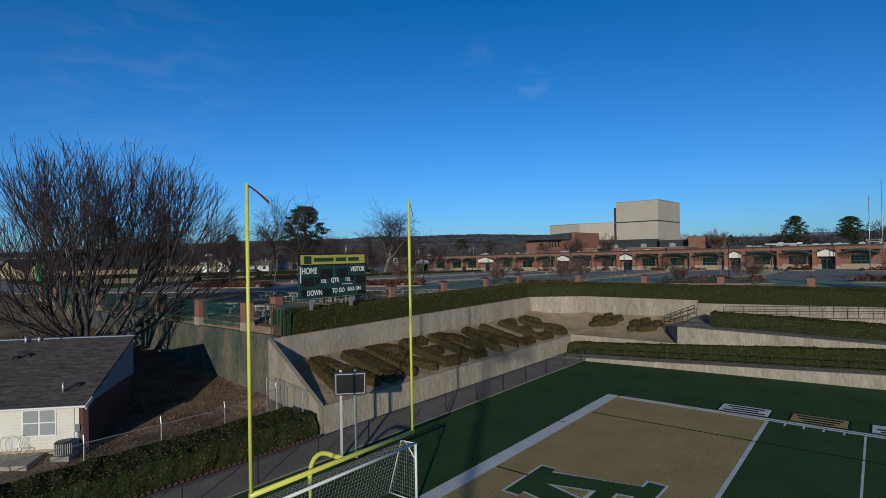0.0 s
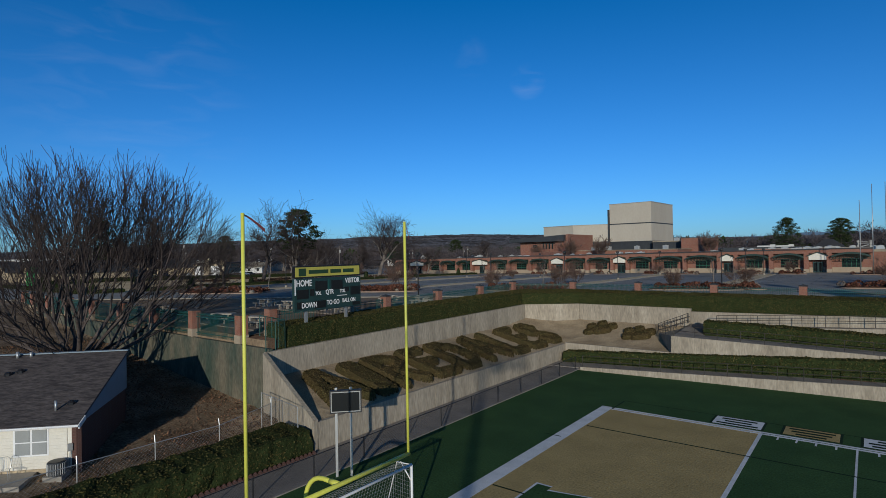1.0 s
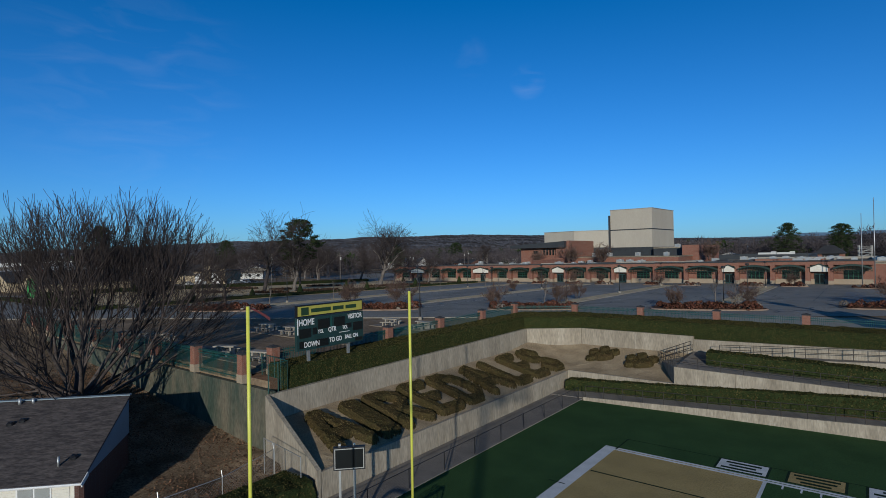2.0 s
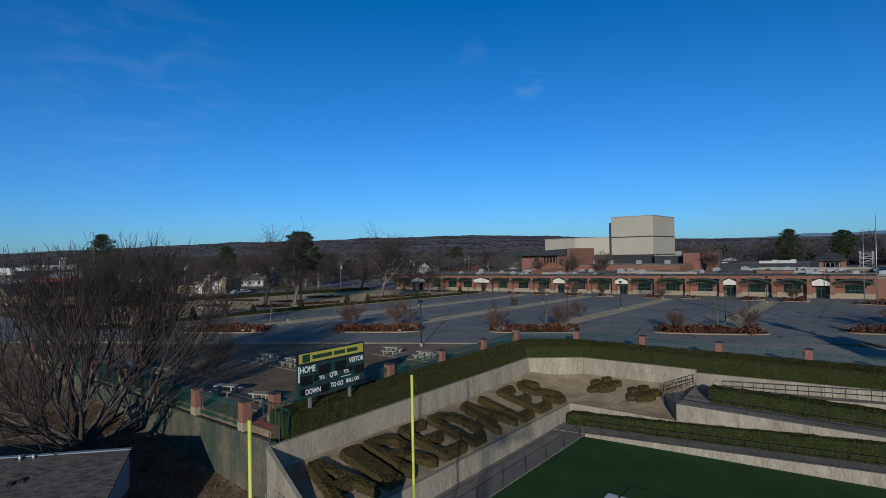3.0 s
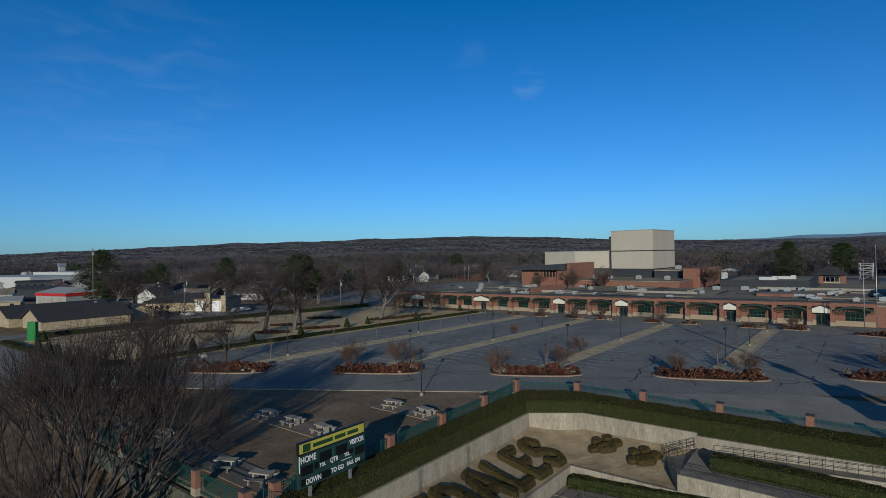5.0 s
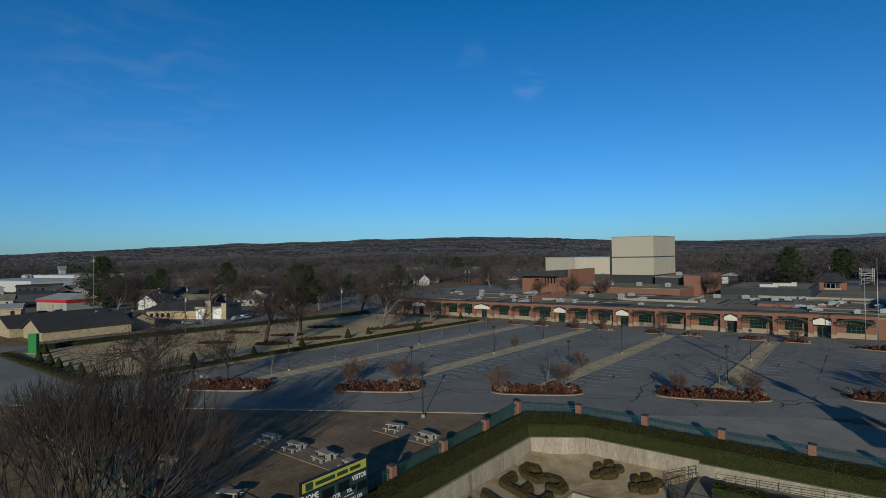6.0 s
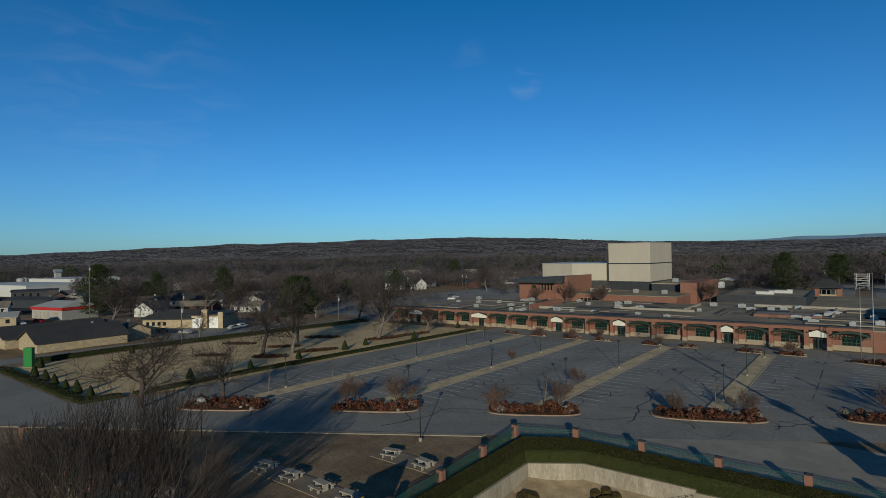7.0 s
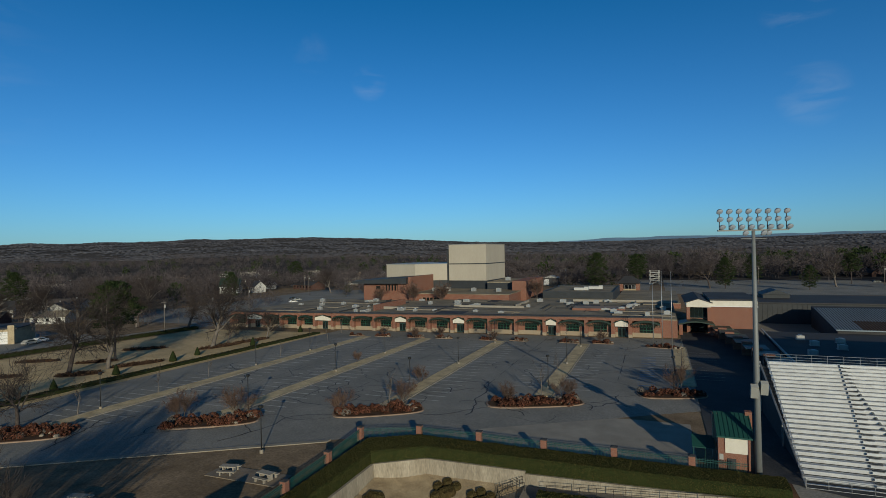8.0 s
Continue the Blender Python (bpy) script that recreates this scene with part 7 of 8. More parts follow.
# ---- stands, booth and light mast ----
st = thing("bleachers", "aluminium stadium bleachers rising behind the sideline", "bleachers", kind="structure")
ROWN, BY, BZ, TREAD, RISE = 26, 63.0, 5.0, 1.053, 0.292
for r in range(ROWN):
    y, z = BY + r * TREAD, BZ + r * RISE
    xl = 13.2 + r * 0.044
    for k in range(2):
        part("footboard", Shape().box(xl, y + 0.03 + k * 0.3, z - 0.05, 75, y + 0.3 + k * 0.3, z), M["alum"], st)
    part("seat_board", Shape().box(xl, y + 0.66, z + 0.38, 75, y + 0.92, z + 0.43), M["alum"], st)
    part("riser", Shape().box(xl + 0.05, y + 0.98, z - 0.05, 75, y + 1.0, z + RISE), M["alum"], st)
    xs_ = 19.2 + r * 0.154
    part("step", Shape().box(xs_, y + 0.12, z, xs_ + 1.25, y + 0.42, z + 0.03), M["darkpole"], st, "dark non-slip aisle tread")
    step = part("step", Shape().box(xs_ + 0.1, y + 0.66, z + 0.1, xs_ + 1.15, y + 0.98, z + 0.44), M["alum"], st, "aluminium aisle step")
    part("tread", Shape().box(xs_ + 0.1, y + 0.7, z + 0.44, xs_ + 1.15, y + 0.95, z + 0.455), M["darkpole"], step)
s = Shape()
for k in range(7):
    x = 13.4 + k * 10
    s.beam((x, BY, BZ - 0.15), (x, BY + ROWN * TREAD, BZ + ROWN * RISE - 0.15), 0.2)
    s.box(x - 0.1, BY + ROWN * TREAD - 0.2, 0, x + 0.1, BY + ROWN * TREAD, BZ + ROWN * RISE)
    s.box(x - 0.1, BY + 12, 0, x + 0.1, BY + 12.2, BZ + 3)
part("frame", s, M["galv"], st)
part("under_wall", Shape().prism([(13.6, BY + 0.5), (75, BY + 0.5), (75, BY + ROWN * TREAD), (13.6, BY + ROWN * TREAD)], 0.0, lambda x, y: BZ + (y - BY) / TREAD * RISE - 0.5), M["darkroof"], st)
ty, tz = BY + ROWN * TREAD, BZ + ROWN * RISE
for pts, nm in (([(13.1, BY, BZ), (14.2, ty, tz)], "side"), ([(14.2, ty, tz), (75, ty, tz)], "back"), ([(13.1, BY - 0.3, BZ), (75, BY - 0.3, BZ)], "front")):
    handrail("guard_rail", pts, 1.15, "galvanised guard rail of the bleachers", 1.9, (1.0, 0.66, 0.33), M["galv"])

# unseen block added above the bleachers, stepped so its shadow covers the drive
pb = thing("assumed_press_box", "unseen tall press box, assumed above the bleachers to shade the drive", "building", kind="structure")
part("wall", Shape().box(29.6, BY + ROWN * TREAD + 0.4, 3.5, 41.4, BY + ROWN * TREAD + 1.2, 16.4), M["beige"], pb)
part("upper_wall", Shape().box(41.4, BY + ROWN * TREAD + 0.4, 3.5, 80, BY + ROWN * TREAD + 4.5, 22), M["beige"], pb)
part("roof", Shape().box(41, BY + ROWN * TREAD, 22, 80.4, BY + ROWN * TREAD + 4.9, 22.3), M["darkroof"], pb)
part("window_band", Shape().box(45, BY + ROWN * TREAD + 0.32, 17.5, 79, BY + ROWN * TREAD + 0.4, 20), M["glass"], pb)

bt = thing("ticket_booth", "small brick ticket booth with a green metal roof", "booth", kind="structure")
part("wall", Shape().box(5.75, 64.9, 4.6, 8.75, 68.6, 8.4), M["brick"], bt)
part("panel", Shape().box(6.15, 64.8, 7.3, 8.35, 64.9, 9.0), M["cream"], bt, "cream sign panel")
for x in (5.45, 8.35):
    part("pier", Shape().box(x, 64.7, 4.6, x + 0.62, 65.5, 9.1), M["brick"], bt)
part("pier", Shape().box(8.5, 68.0, 4.6, 9.2, 68.8, 11.0), M["brick"], bt)
part("pier", Shape().box(5.2, 68.0, 4.6, 5.8, 68.7, 10.6), M["concrete"], bt, "pale rear post")
part("door", Shape().box(6.35, 64.82, 4.8, 7.2, 64.9, 6.7), M["darkroof"], bt)
part("meter_box", Shape().box(5.55, 64.6, 6.6, 5.95, 64.7, 7.2), M["hvac"], bt)
rz = lambda x, y: 9.15 + (y - 64.4) * 0.4
part("roof", Shape().prism([(5.3, 64.4), (8.9, 64.4), (8.9, 68.4), (5.3, 68.4)], lambda x, y: rz(x, y) - 0.15, rz), M["teal"], bt, "sloped green standing-seam roof")
sr = Shape()
for k in range(9):
    sr.beam((5.35 + k * 0.435, 64.4, rz(0, 64.4) + 0.03), (5.35 + k * 0.435, 68.4, rz(0, 68.4) + 0.03), 0.05, 0.07)
part("roof_seam", sr, M["teal"], bt)
part("side_awning", Shape().prism([(3.0, 66.4), (5.3, 66.4), (5.3, 68.4), (3.0, 68.4)], lambda x, y: 7.0 + (y - 66.4) * 0.4, lambda x, y: 7.1 + (y - 66.4) * 0.4), M["teal"], bt)
for x in (3.1, 4.3):
    part("awning_post", Shape().box(x, 66.5, 5.0, x + 0.08, 66.58, 7.05), M["teal"], bt)

mast = thing("light_mast", "tall steel stadium light mast with rows of floodlights", "light mast")
mx, my = 9.2, 64.3
part("pole", Shape().tube([(mx, my, 4.8), (mx, my, 18), (mx, my, 31.3)], [0.36, 0.27, 0.17], 14), M["mast_steel"], mast, smooth=True)
hx = Vector((0.93, 0.37, 0))       # the crossarm's direction
hn = Vector((0.37, -0.93, 0))
c0 = Vector((mx, my, 0))
for z, half in ((31.2, 3.75),):
    part("crossarm", Shape().beam(c0 + Vector((0, 0, z)) - hx * half, c0 + Vector((0, 0, z)) + hx * half, 0.16), M["mast_steel"], mast)


def flood(p, down):
    d = (hn * 0.85 + Vector((0, 0, -down))).normalized()
    q = d.to_track_quat("Z", "Y").to_matrix().to_4x4()
    s = Shape().lathe([(0.1, -0.3), (0.22, -0.22), (0.31, -0.06), (0.34, 0.0)], n=10).turned(Matrix.Translation(p) @ q)
    f = part("floodlight", s, M["galv"], mast)
    part("lens", Shape().lathe([(0.31, 0.0), (0.25, 0.05), (0.08, 0.08)], n=10).turned(Matrix.Translation(p) @ q), M["lens"], f, "pale reflective lamp lens")


for k in range(8):
    o = -3.55 + k * 1.01
    part("lamp_post", Shape().beam(c0 + hx * o + Vector((0, 0, 31.2)), c0 + hx * o + Vector((0, 0, 33.1)), 0.08), M["charcoal"], mast)
    for j in range(3):
        flood(c0 + hx * (o + (0.12, -0.12, -0.16)[j]) + hn * 0.42 + Vector((0, 0, 31.5 + j * 0.82)), 0.75)
part("bracket", Shape().tube([c0 + hx * -1.35 + Vector((0, 0, 30.6)), c0 + hx * -1.35 + Vector((0, 0, 30.3)), c0 + hx * 1.35 + Vector((0, 0, 30.3)), c0 + hx * 1.35 + Vector((0, 0, 30.6))], 0.05, 6), M["mast_steel"], mast)
for o in (-0.95, 0.95, 1.45):
    flood(c0 + hx * o + hn * 0.3 + Vector((0, 0, 30.85)), 0.75)
for z, o in ((14.4, -0.5), (14.7, 0.55)):
    part("speaker_box", Shape().box(-0.35, -0.3, -0.7, 0.35, 0.3, 0.7).turned(Matrix.Translation(c0 + hx * o + hn * 0.4 + Vector((0, 0, z))) @ Matrix.Rotation(radians(25), 4, "X")), M["hvac"], mast, "pale grey loudspeaker box")


copy_thing(mast, Matrix.Translation((19.6, -114.3, -4.7)))


# ---- the house beside the field ----
def house():
    g = thing("house", "single-storey house with cream siding, dark brick end and grey shingles", "house", kind="structure")
    e = Vector((0.68, 0.733, 0))            # along the eave
    n = Vector((-0.8, 0.6, 0))              # from the eave up to the ridge
    c = Vector((-30.7, 9.75, 0))            # front corner under the eave
    far = -22.0
    P = lambda a, b, z: tuple(c + e * a + n * b + Vector((0, 0, z)))
    D = 7.6
    s = Shape()
    s.add([P(0.15, -0.45, 3.0), P(far, -0.45, 3.0), P(far, D, 5.2), P(0.15, D, 5.2), P(0.15, -0.45, 3.12), P(far, -0.45, 3.12), P(far, D, 5.32), P(0.15, D, 5.32)], [(0, 1, 2, 3), (7, 6, 5, 4), (0, 4, 5, 1), (3, 2, 6, 7), (0, 3, 7, 4), (1, 5, 6, 2)])
    part("roof", s, M["shingle"], g, "grey asphalt shingle roof")
    part("ridge_cap", Shape().beam(P(0.18, D, 5.36), P(far, D, 5.36), 0.3, 0.06), M["flashing"], g, "pale metal ridge cap")
    part("front_wall", Shape().add([P(-0.3, 0, 0.2), P(far, 0, 0.2), P(far, 0, 3.05), P(-0.3, 0, 3.05), P(-0.3, 0.25, 0.2), P(far, 0.25, 0.2), P(far, 0.25, 3.05), P(-0.3, 0.25, 3.05)], [(0, 1, 2, 3)[::-1], (4, 5, 6, 7), (0, 4, 7, 3), (1, 2, 6, 5), (3, 7, 6, 2)]), M["cream"], g, "cream horizontal siding")
    for k in range(13):
        z = 1.0 + k * 0.16
        part("siding_board", Shape().beam(P(-0.5, -0.02, z), P(-3.6, -0.02, z), 0.03, 0.156), M["cream"], g)
    part("end_wall", Shape().add([P(-0.3, 0, 0.2), P(-0.3, D, 0.2), P(-0.3, D, 3.1), P(-0.3, 0, 3.1), P(0, 0, 0.2), P(0, D, 0.2), P(0, D, 3.1), P(0, 0, 3.1)], [(0, 1, 2, 3), (7, 6, 5, 4), (0, 3, 7, 4), (1, 5, 6, 2)]), M["darkbrick"], g, "dark brown brick end wall")
    part("gable", Shape().add([P(0.05, -0.3, 3.0), P(0.05, D, 3.0), P(0.05, D, 5.2), P(-0.2, -0.3, 3.0), P(-0.2, D, 3.0), P(-0.2, D, 5.2)], [(0, 1, 2), (5, 4, 3), (0, 3, 4, 1), (1, 4, 5, 2), (0, 2, 5, 3)]), M["flashing"], g, "blue-grey gable siding")
    part("back_wall", Shape().add([P(0, D, 0.2), P(far, D, 0.2), P(far, D, 5.2), P(0, D, 5.2), P(0, D - 0.2, 0.2), P(far, D - 0.2, 0.2), P(far, D - 0.2, 5.2), P(0, D - 0.2, 5.2)], [(0, 1, 2, 3), (7, 6, 5, 4), (0, 3, 7, 4), (1, 5, 6, 2)]), M["darkbrick"], g)
    part("gutter", Shape().tube([P(0.2, -0.52, 3.05), P(far, -0.52, 3.05)], 0.06, 6), M["white"], g, "white gutter")
    part("fascia_end", Shape().beam(P(0.2, -0.5, 3.0), P(0.2, 0.35, 3.22), 0.05, 0.22), M["white"], g)
    part("corner_board", Shape().beam(P(0.02, -0.03, 0.3), P(0.02, -0.03, 3.0), 0.22, 0.08), M["darkbrick"], g)
    part("plinth", Shape().add([P(-0.3, -0.1, 0.1), P(far, -0.1, 0.1), P(far, -0.1, 0.95), P(-0.3, -0.1, 0.95), P(-0.3, 0, 0.1), P(far, 0, 0.1), P(far, 0, 0.95), P(-0.3, 0, 0.95)], [(0, 1, 2, 3)[::-1], (3, 2, 6, 7), (0, 3, 7, 4)]), M["stone"], g, "tan masonry foot")
    w = part("window", Shape().beam(P(-1.3, -0.03, 2.25), P(-2.85, -0.03, 2.25), 0.06, 1.34), M["white"], g, "white-framed double window")
    for a in (-1.38, -2.12):
        for z in (1.66, 2.28):
            part("pane", Shape().add([P(a, -0.08, z), P(a - 0.65, -0.08, z), P(a - 0.65, -0.08, z + 0.57), P(a, -0.08, z + 0.57)], [(0, 1, 2, 3)]), M["blind"], w)
    for a, b, h in ((-1.35, 0.9, 0.5), (-7.3, 4.6, 0.55), (-5.9, 7.2, 0.35), (-5.2, 7.3, 0.28)):
        z = 3.12 + 2.2 * (b + 0.45) / (D + 0.45)
        part("vent_pipe", Shape().tube([P(a, b, z - 0.1), P(a, b, z + h)], 0.06 if h > 0.4 else 0.09, 8), M["galv"], g, smooth=True)
    for a, b in ((-0.85, 1.5), (-5.4, 5.0), (-4.9, 5.3)):
        z = 3.12 + 2.2 * (b + 0.45) / (D + 0.45)
        part("roof_vent", Shape().lathe([(0.2, -0.05), (0.2, 0.08), (0.12, 0.16)], P(a, b, z), 8), M["black"], g, "low black roof vent")
    part("meter_box", Shape().beam(P(-0.35, -0.1, 1.75), P(-0.35, -0.1, 2.1), 0.2, 0.12), M["hvac"], g)
    part("conduit", Shape().tube([P(-0.4, -0.08, 0.9), P(-0.35, -0.08, 1.75)], 0.02, 6), M["hvac"], g)
    ac = thing("air_conditioner", "grey outdoor air conditioner beside the house wall", "air conditioner", Matrix.Translation(P(-0.75, -0.6, 0.85)) @ Matrix.Scale(0.82, 4) @ Matrix.Rotation(math.atan2(e.y, e.x), 4, "Z"))
    part("casing", Shape().lathe([(0.46, 0), (0.47, 0.68), (0.44, 0.74)], n=16), M["charcoal"], ac)
    s = Shape()
    for k in range(26):
        t = 2 * math.pi * k / 26
        s.beam((0.475 * math.cos(t), 0.475 * math.sin(t), 0.04), (0.475 * math.cos(t), 0.475 * math.sin(t), 0.68), 0.03)
    part("grille", s, M["galv"], ac)
    part("top_guard", Shape().lathe([(0.4, 0.74), (0.4, 0.77), (0.1, 0.79)], n=16), M["black"], ac)
    part("pad", Shape().box(-0.5, -0.5, -0.5, 0.5, 0.5, 0.0), M["slab"], ac)
    for k, (a, b, turn) in enumerate(((-2.9, -0.9, 20), (-3.9, -1.0, -15))):
        ch = thing("garden_chair", "wire garden chair on the patio", "chair", Matrix.Translation(P(a, b, 0.85)) @ Matrix.Rotation(math.atan2(e.y, e.x) + radians(turn), 4, "Z"), "patio chairs")
        for x, y in ((-0.22, -0.22), (0.22, -0.22), (-0.22, 0.22), (0.22, 0.22)):
            part("leg", Shape().tube([(x, y, 0), (x * 0.9, y * 0.9, 0.42)], 0.015, 6), M["galv"], ch)
        s = Shape()
        for i in range(7):
            s.beam((-0.24 + i * 0.08, -0.24, 0.43), (-0.24 + i * 0.08, 0.24, 0.43), 0.012)
        part("seat", s, M["galv"], ch)
        s = Shape()
        s.tube([(-0.24, 0.24, 0.43), (-0.26, 0.32, 0.8), (-0.12, 0.36, 0.95), (0.12, 0.36, 0.95), (0.26, 0.32, 0.8), (0.24, 0.24, 0.43)], 0.015, 6)
        for i in range(5):
            s.beam((-0.16 + i * 0.08, 0.25, 0.45), (-0.16 + i * 0.08, 0.35, 0.92), 0.01)
        part("backrest", s, M["galv"], ch)
    single("patio", Shape().add([P(-1.8, -1.9, 0.3), P(far, -1.9, 0.3), P(far, 0, 0.3), P(-1.8, 0, 0.3), P(-1.8, -1.9, 0.85), P(far, -1.9, 0.85), P(far, 0, 0.85), P(-1.8, 0, 0.85)], [(0, 1, 5, 4)[::-1], (4, 5, 6, 7)[::-1], (0, 4, 7, 3)]), M["slab"], "pale concrete patio slab beside the house", "patio", kind="structure")


house()
rng2 = np.random.default_rng(5)
p = np.stack([rng2.uniform(-62, -27.5, 40000), rng2.uniform(4, 21, 40000), np.zeros(40000)], 1)
keep = np.array([noise.noise(Vector((a, b, 0)) * 0.22) + 0.35 * (b - 12) / 9 > rng2.uniform(-0.5, 0.6) for a, b in p[:, :2]])
p = p[keep]
p[:, 2] = [yard_z(a, b) + 0.03 for a, b in p[:, :2]]
v, f = leaf_cloud(p, np.tile([0.0, 0.0, 1.0], (len(p), 1)), 0.065, rng2)
single("fallen_leaves", array_mesh("fallen_leaves", v, f, M["litter"]), M["litter"], "brown fallen leaves strewn over the yard", "foliage", kind="stuff")


# ---- picnic tables ----
def picnic_table(m):
    g = thing("picnic_table", "weathered concrete picnic table with two benches", "table", m, "picnic tables")
    part("tabletop", Shape().box(-0.95, -0.42, 0.7, 0.95, 0.42, 0.8), M["slab"], g)
    for k in (-1, 1):
        part("bench", Shape().box(-0.95, k * 0.85 - 0.18, 0.38, 0.95, k * 0.85 + 0.18, 0.47), M["slab"], g)
        part("leg", Shape().prism([(k * 0.6 - 0.07, -0.32), (k * 0.6 + 0.07, -0.32), (k * 0.6 + 0.07, 0.32), (k * 0.6 - 0.07, 0.32)], 0, 0.7), M["slab"], g)
        for j in (-1, 1):
            part("bench_leg", Shape().box(j * 0.6 - 0.07, k * 0.85 - 0.13, 0, j * 0.6 + 0.07, k * 0.85 + 0.13, 0.38), M["slab"], g)
    return g


TZ = lambda x, y: lot_z(x, y) + 0.12
t0 = picnic_table(pose(-53.8, 35.7, TZ(-53.8, 35.7), 0, 0, 10))
for x, y, a in ((-49.3, 35.7, 5), (-44.5, 35.8, -4), (-40.4, 35.8, 3), (-45.0, 46.6, 14), (-39.8, 46.4, -6), (-43.8, 24.9, 30), (-38.9, 25.1, 20), (-61.8, 24.8, 0), (-56.5, 25.4, 12)):
    copy_thing(t0, pose(x, y, TZ(x, y), 0, 0, a))
for k, (x0, x1, y0, y1) in enumerate(((-57, -38, 34.3, 37.2), (-47.2, -37.8, 45.2, 48.2), (-64, -37, 23.6, 26.6))):
    single("picnic_pad", Shape().prism([(x0, y0), (x1, y0), (x1, y1), (x0, y1)], lambda x, y: lot_z(x, y) - 0.1, lambda x, y: lot_z(x, y) + 0.11), M["worn_slab"], "concrete pad under picnic tables", "pavement", kind="structure")


# ---- park edge: clipped cones, low hedge, beds ----
def cone_shrub(m, sc=1.0, seed=0):
    rng = np.random.default_rng(seed)
    g = thing("conical_shrub", "dark green clipped conical evergreen", "shrub", m, "clipped cones")
    core = Shape().lathe([(0.55, 0), (0.8, 0.25), (0.62, 0.9), (0.35, 1.6), (0.06, 2.3)], n=12)
    me = core.mesh("core", M["hedge_core_shaded"])
    part("core", me, M["hedge_core_shaded"], g)
    p, n = sample_mesh(me, 90, rng)
    v, f = leaf_cloud(p, n, 0.1, rng)
    part("foliage", array_mesh("foliage", v, f, M["conifer"]), M["conifer"], g)["kind"] = "stuff"
    return g


c0_ = cone_shrub(at(-135.7, 36.2))
for k, (x, y) in enumerate(((-140.3, 37.4), (-124, 36.2), (-112.4, 36.2), (-107.3, 36.6), (-106.2, 53.7), (-105.5, 66.6), (-106.6, 80), (-107.6, 95.3), (-108.6, 103.6), (-105.4, 120.1), (-135.8, 148), (-110.1, 148), (-146, 40), (-148, 60), (-129.5, 36.3), (-118, 36.2))):
    copy_thing(c0_, at(x, y, None, 40 * k) @ Matrix.Scale(0.85 + 0.25 * ((k * 7) % 5) / 4, 4))
leafy("hedge", hedge_strip([(-152, 33.4), (-103.2, 33.6), (-102.2, 40)], [(-152, 35.2), (-105, 35.4), (-104.2, 40)], lambda x, y: lot_z(x, y), None, lambda x, y: lot_z(x, y) + 0.55, 0.8, 0.1, 8), "low dark hedge along the park lawn", "hedge", M["park_hedge"], M["hedge_core_shaded"], 14, 0.16, 8)
leafy("hedge", hedge_strip([(-101.2, 42), (-101.0, 146)], [(-103.4, 42), (-103.2, 146)], lambda x, y: lot_z(x, y), None, lambda x, y: lot_z(x, y) + 0.5, 1.0, 0.1, 9), "low dark hedge between park lawn and parking lot", "hedge", M["park_hedge"], M["hedge_core_shaded"], 12, 0.16, 9)
leafy("hedge", hedge_strip([(-154, 40), (-154, 148)], [(-156, 40), (-156, 148)], lambda x, y: lot_z(x, y), None, lambda x, y: lot_z(x, y) + 0.9, 1.5, 0.15, 10), "dark hedge along the street", "hedge", M["park_hedge"], M["hedge_core_shaded"], 10, 0.2, 10)
def shrub_bed(x, y, length, depth, turn, seed):
    """A mulched bed with a crowd of low brown shrubs."""
    rng = np.random.default_rng(seed)
    bed = thing("shrub_bed", "mulched bed of brown winter shrubs on the lawn", "shrubs", kind="stuff")
    ca, sa = math.cos(turn), math.sin(turn)
    rim = []
    for k in range(20):
        t = 2 * math.pi * k / 20
        u, v = math.cos(t) * length * 0.5 * rng.uniform(0.88, 1.1), math.sin(t) * depth * 0.5 * rng.uniform(0.85, 1.1)
        rim.append((x + u * ca - v * sa, y + u * sa + v * ca))
    part("mulch", Shape().prism(rim, lambda a, b: lot_z(a, b) - 0.1, lambda a, b: lot_z(a, b) + 0.09), M["mulch"], bed)
    n = int(length * depth * 28)
    r, t = np.sqrt(rng.uniform(0, 0.9, n)), rng.uniform(0, 6.283, n)
    u, v = r * np.cos(t) * length * 0.5, r * np.sin(t) * depth * 0.5
    p = np.stack([x + u * ca - v * sa, y + u * sa + v * ca, np.zeros(n)], 1)
    p[:, 2] = [lot_z(a, b) + 0.1 for a, b in p[:, :2]]
    p[:, 2] += rng.uniform(0, 0.55, n) * np.array([0.6 + 0.8 * noise.noise(Vector((a, b, 0)) * 0.9) for a, b in p[:, :2]])
    v, f = leaf_cloud(p, rng.normal(size=(n, 3)), 0.2, rng)
    part("foliage", array_mesh("foliage", v, f, M["bed_shrub"]), M["bed_shrub"], bed)


for k, (x, y, L, d, a) in enumerate(((-114.5, 77.5, 9, 4.5, 0.8), (-112.5, 90, 12, 4.0, 1.2), (-131, 107, 11, 4.5, 0.7), (-113.5, 117, 15, 4.5, 1.4), (-125, 89, 9, 3.5, 0.8), (-112, 128, 12, 3.5, 1.4), (-140, 85, 10, 3.5, 0.6), (-128, 70, 9, 3, 0.7))):
    shrub_bed(x, y, L, d, a, 80 + k)


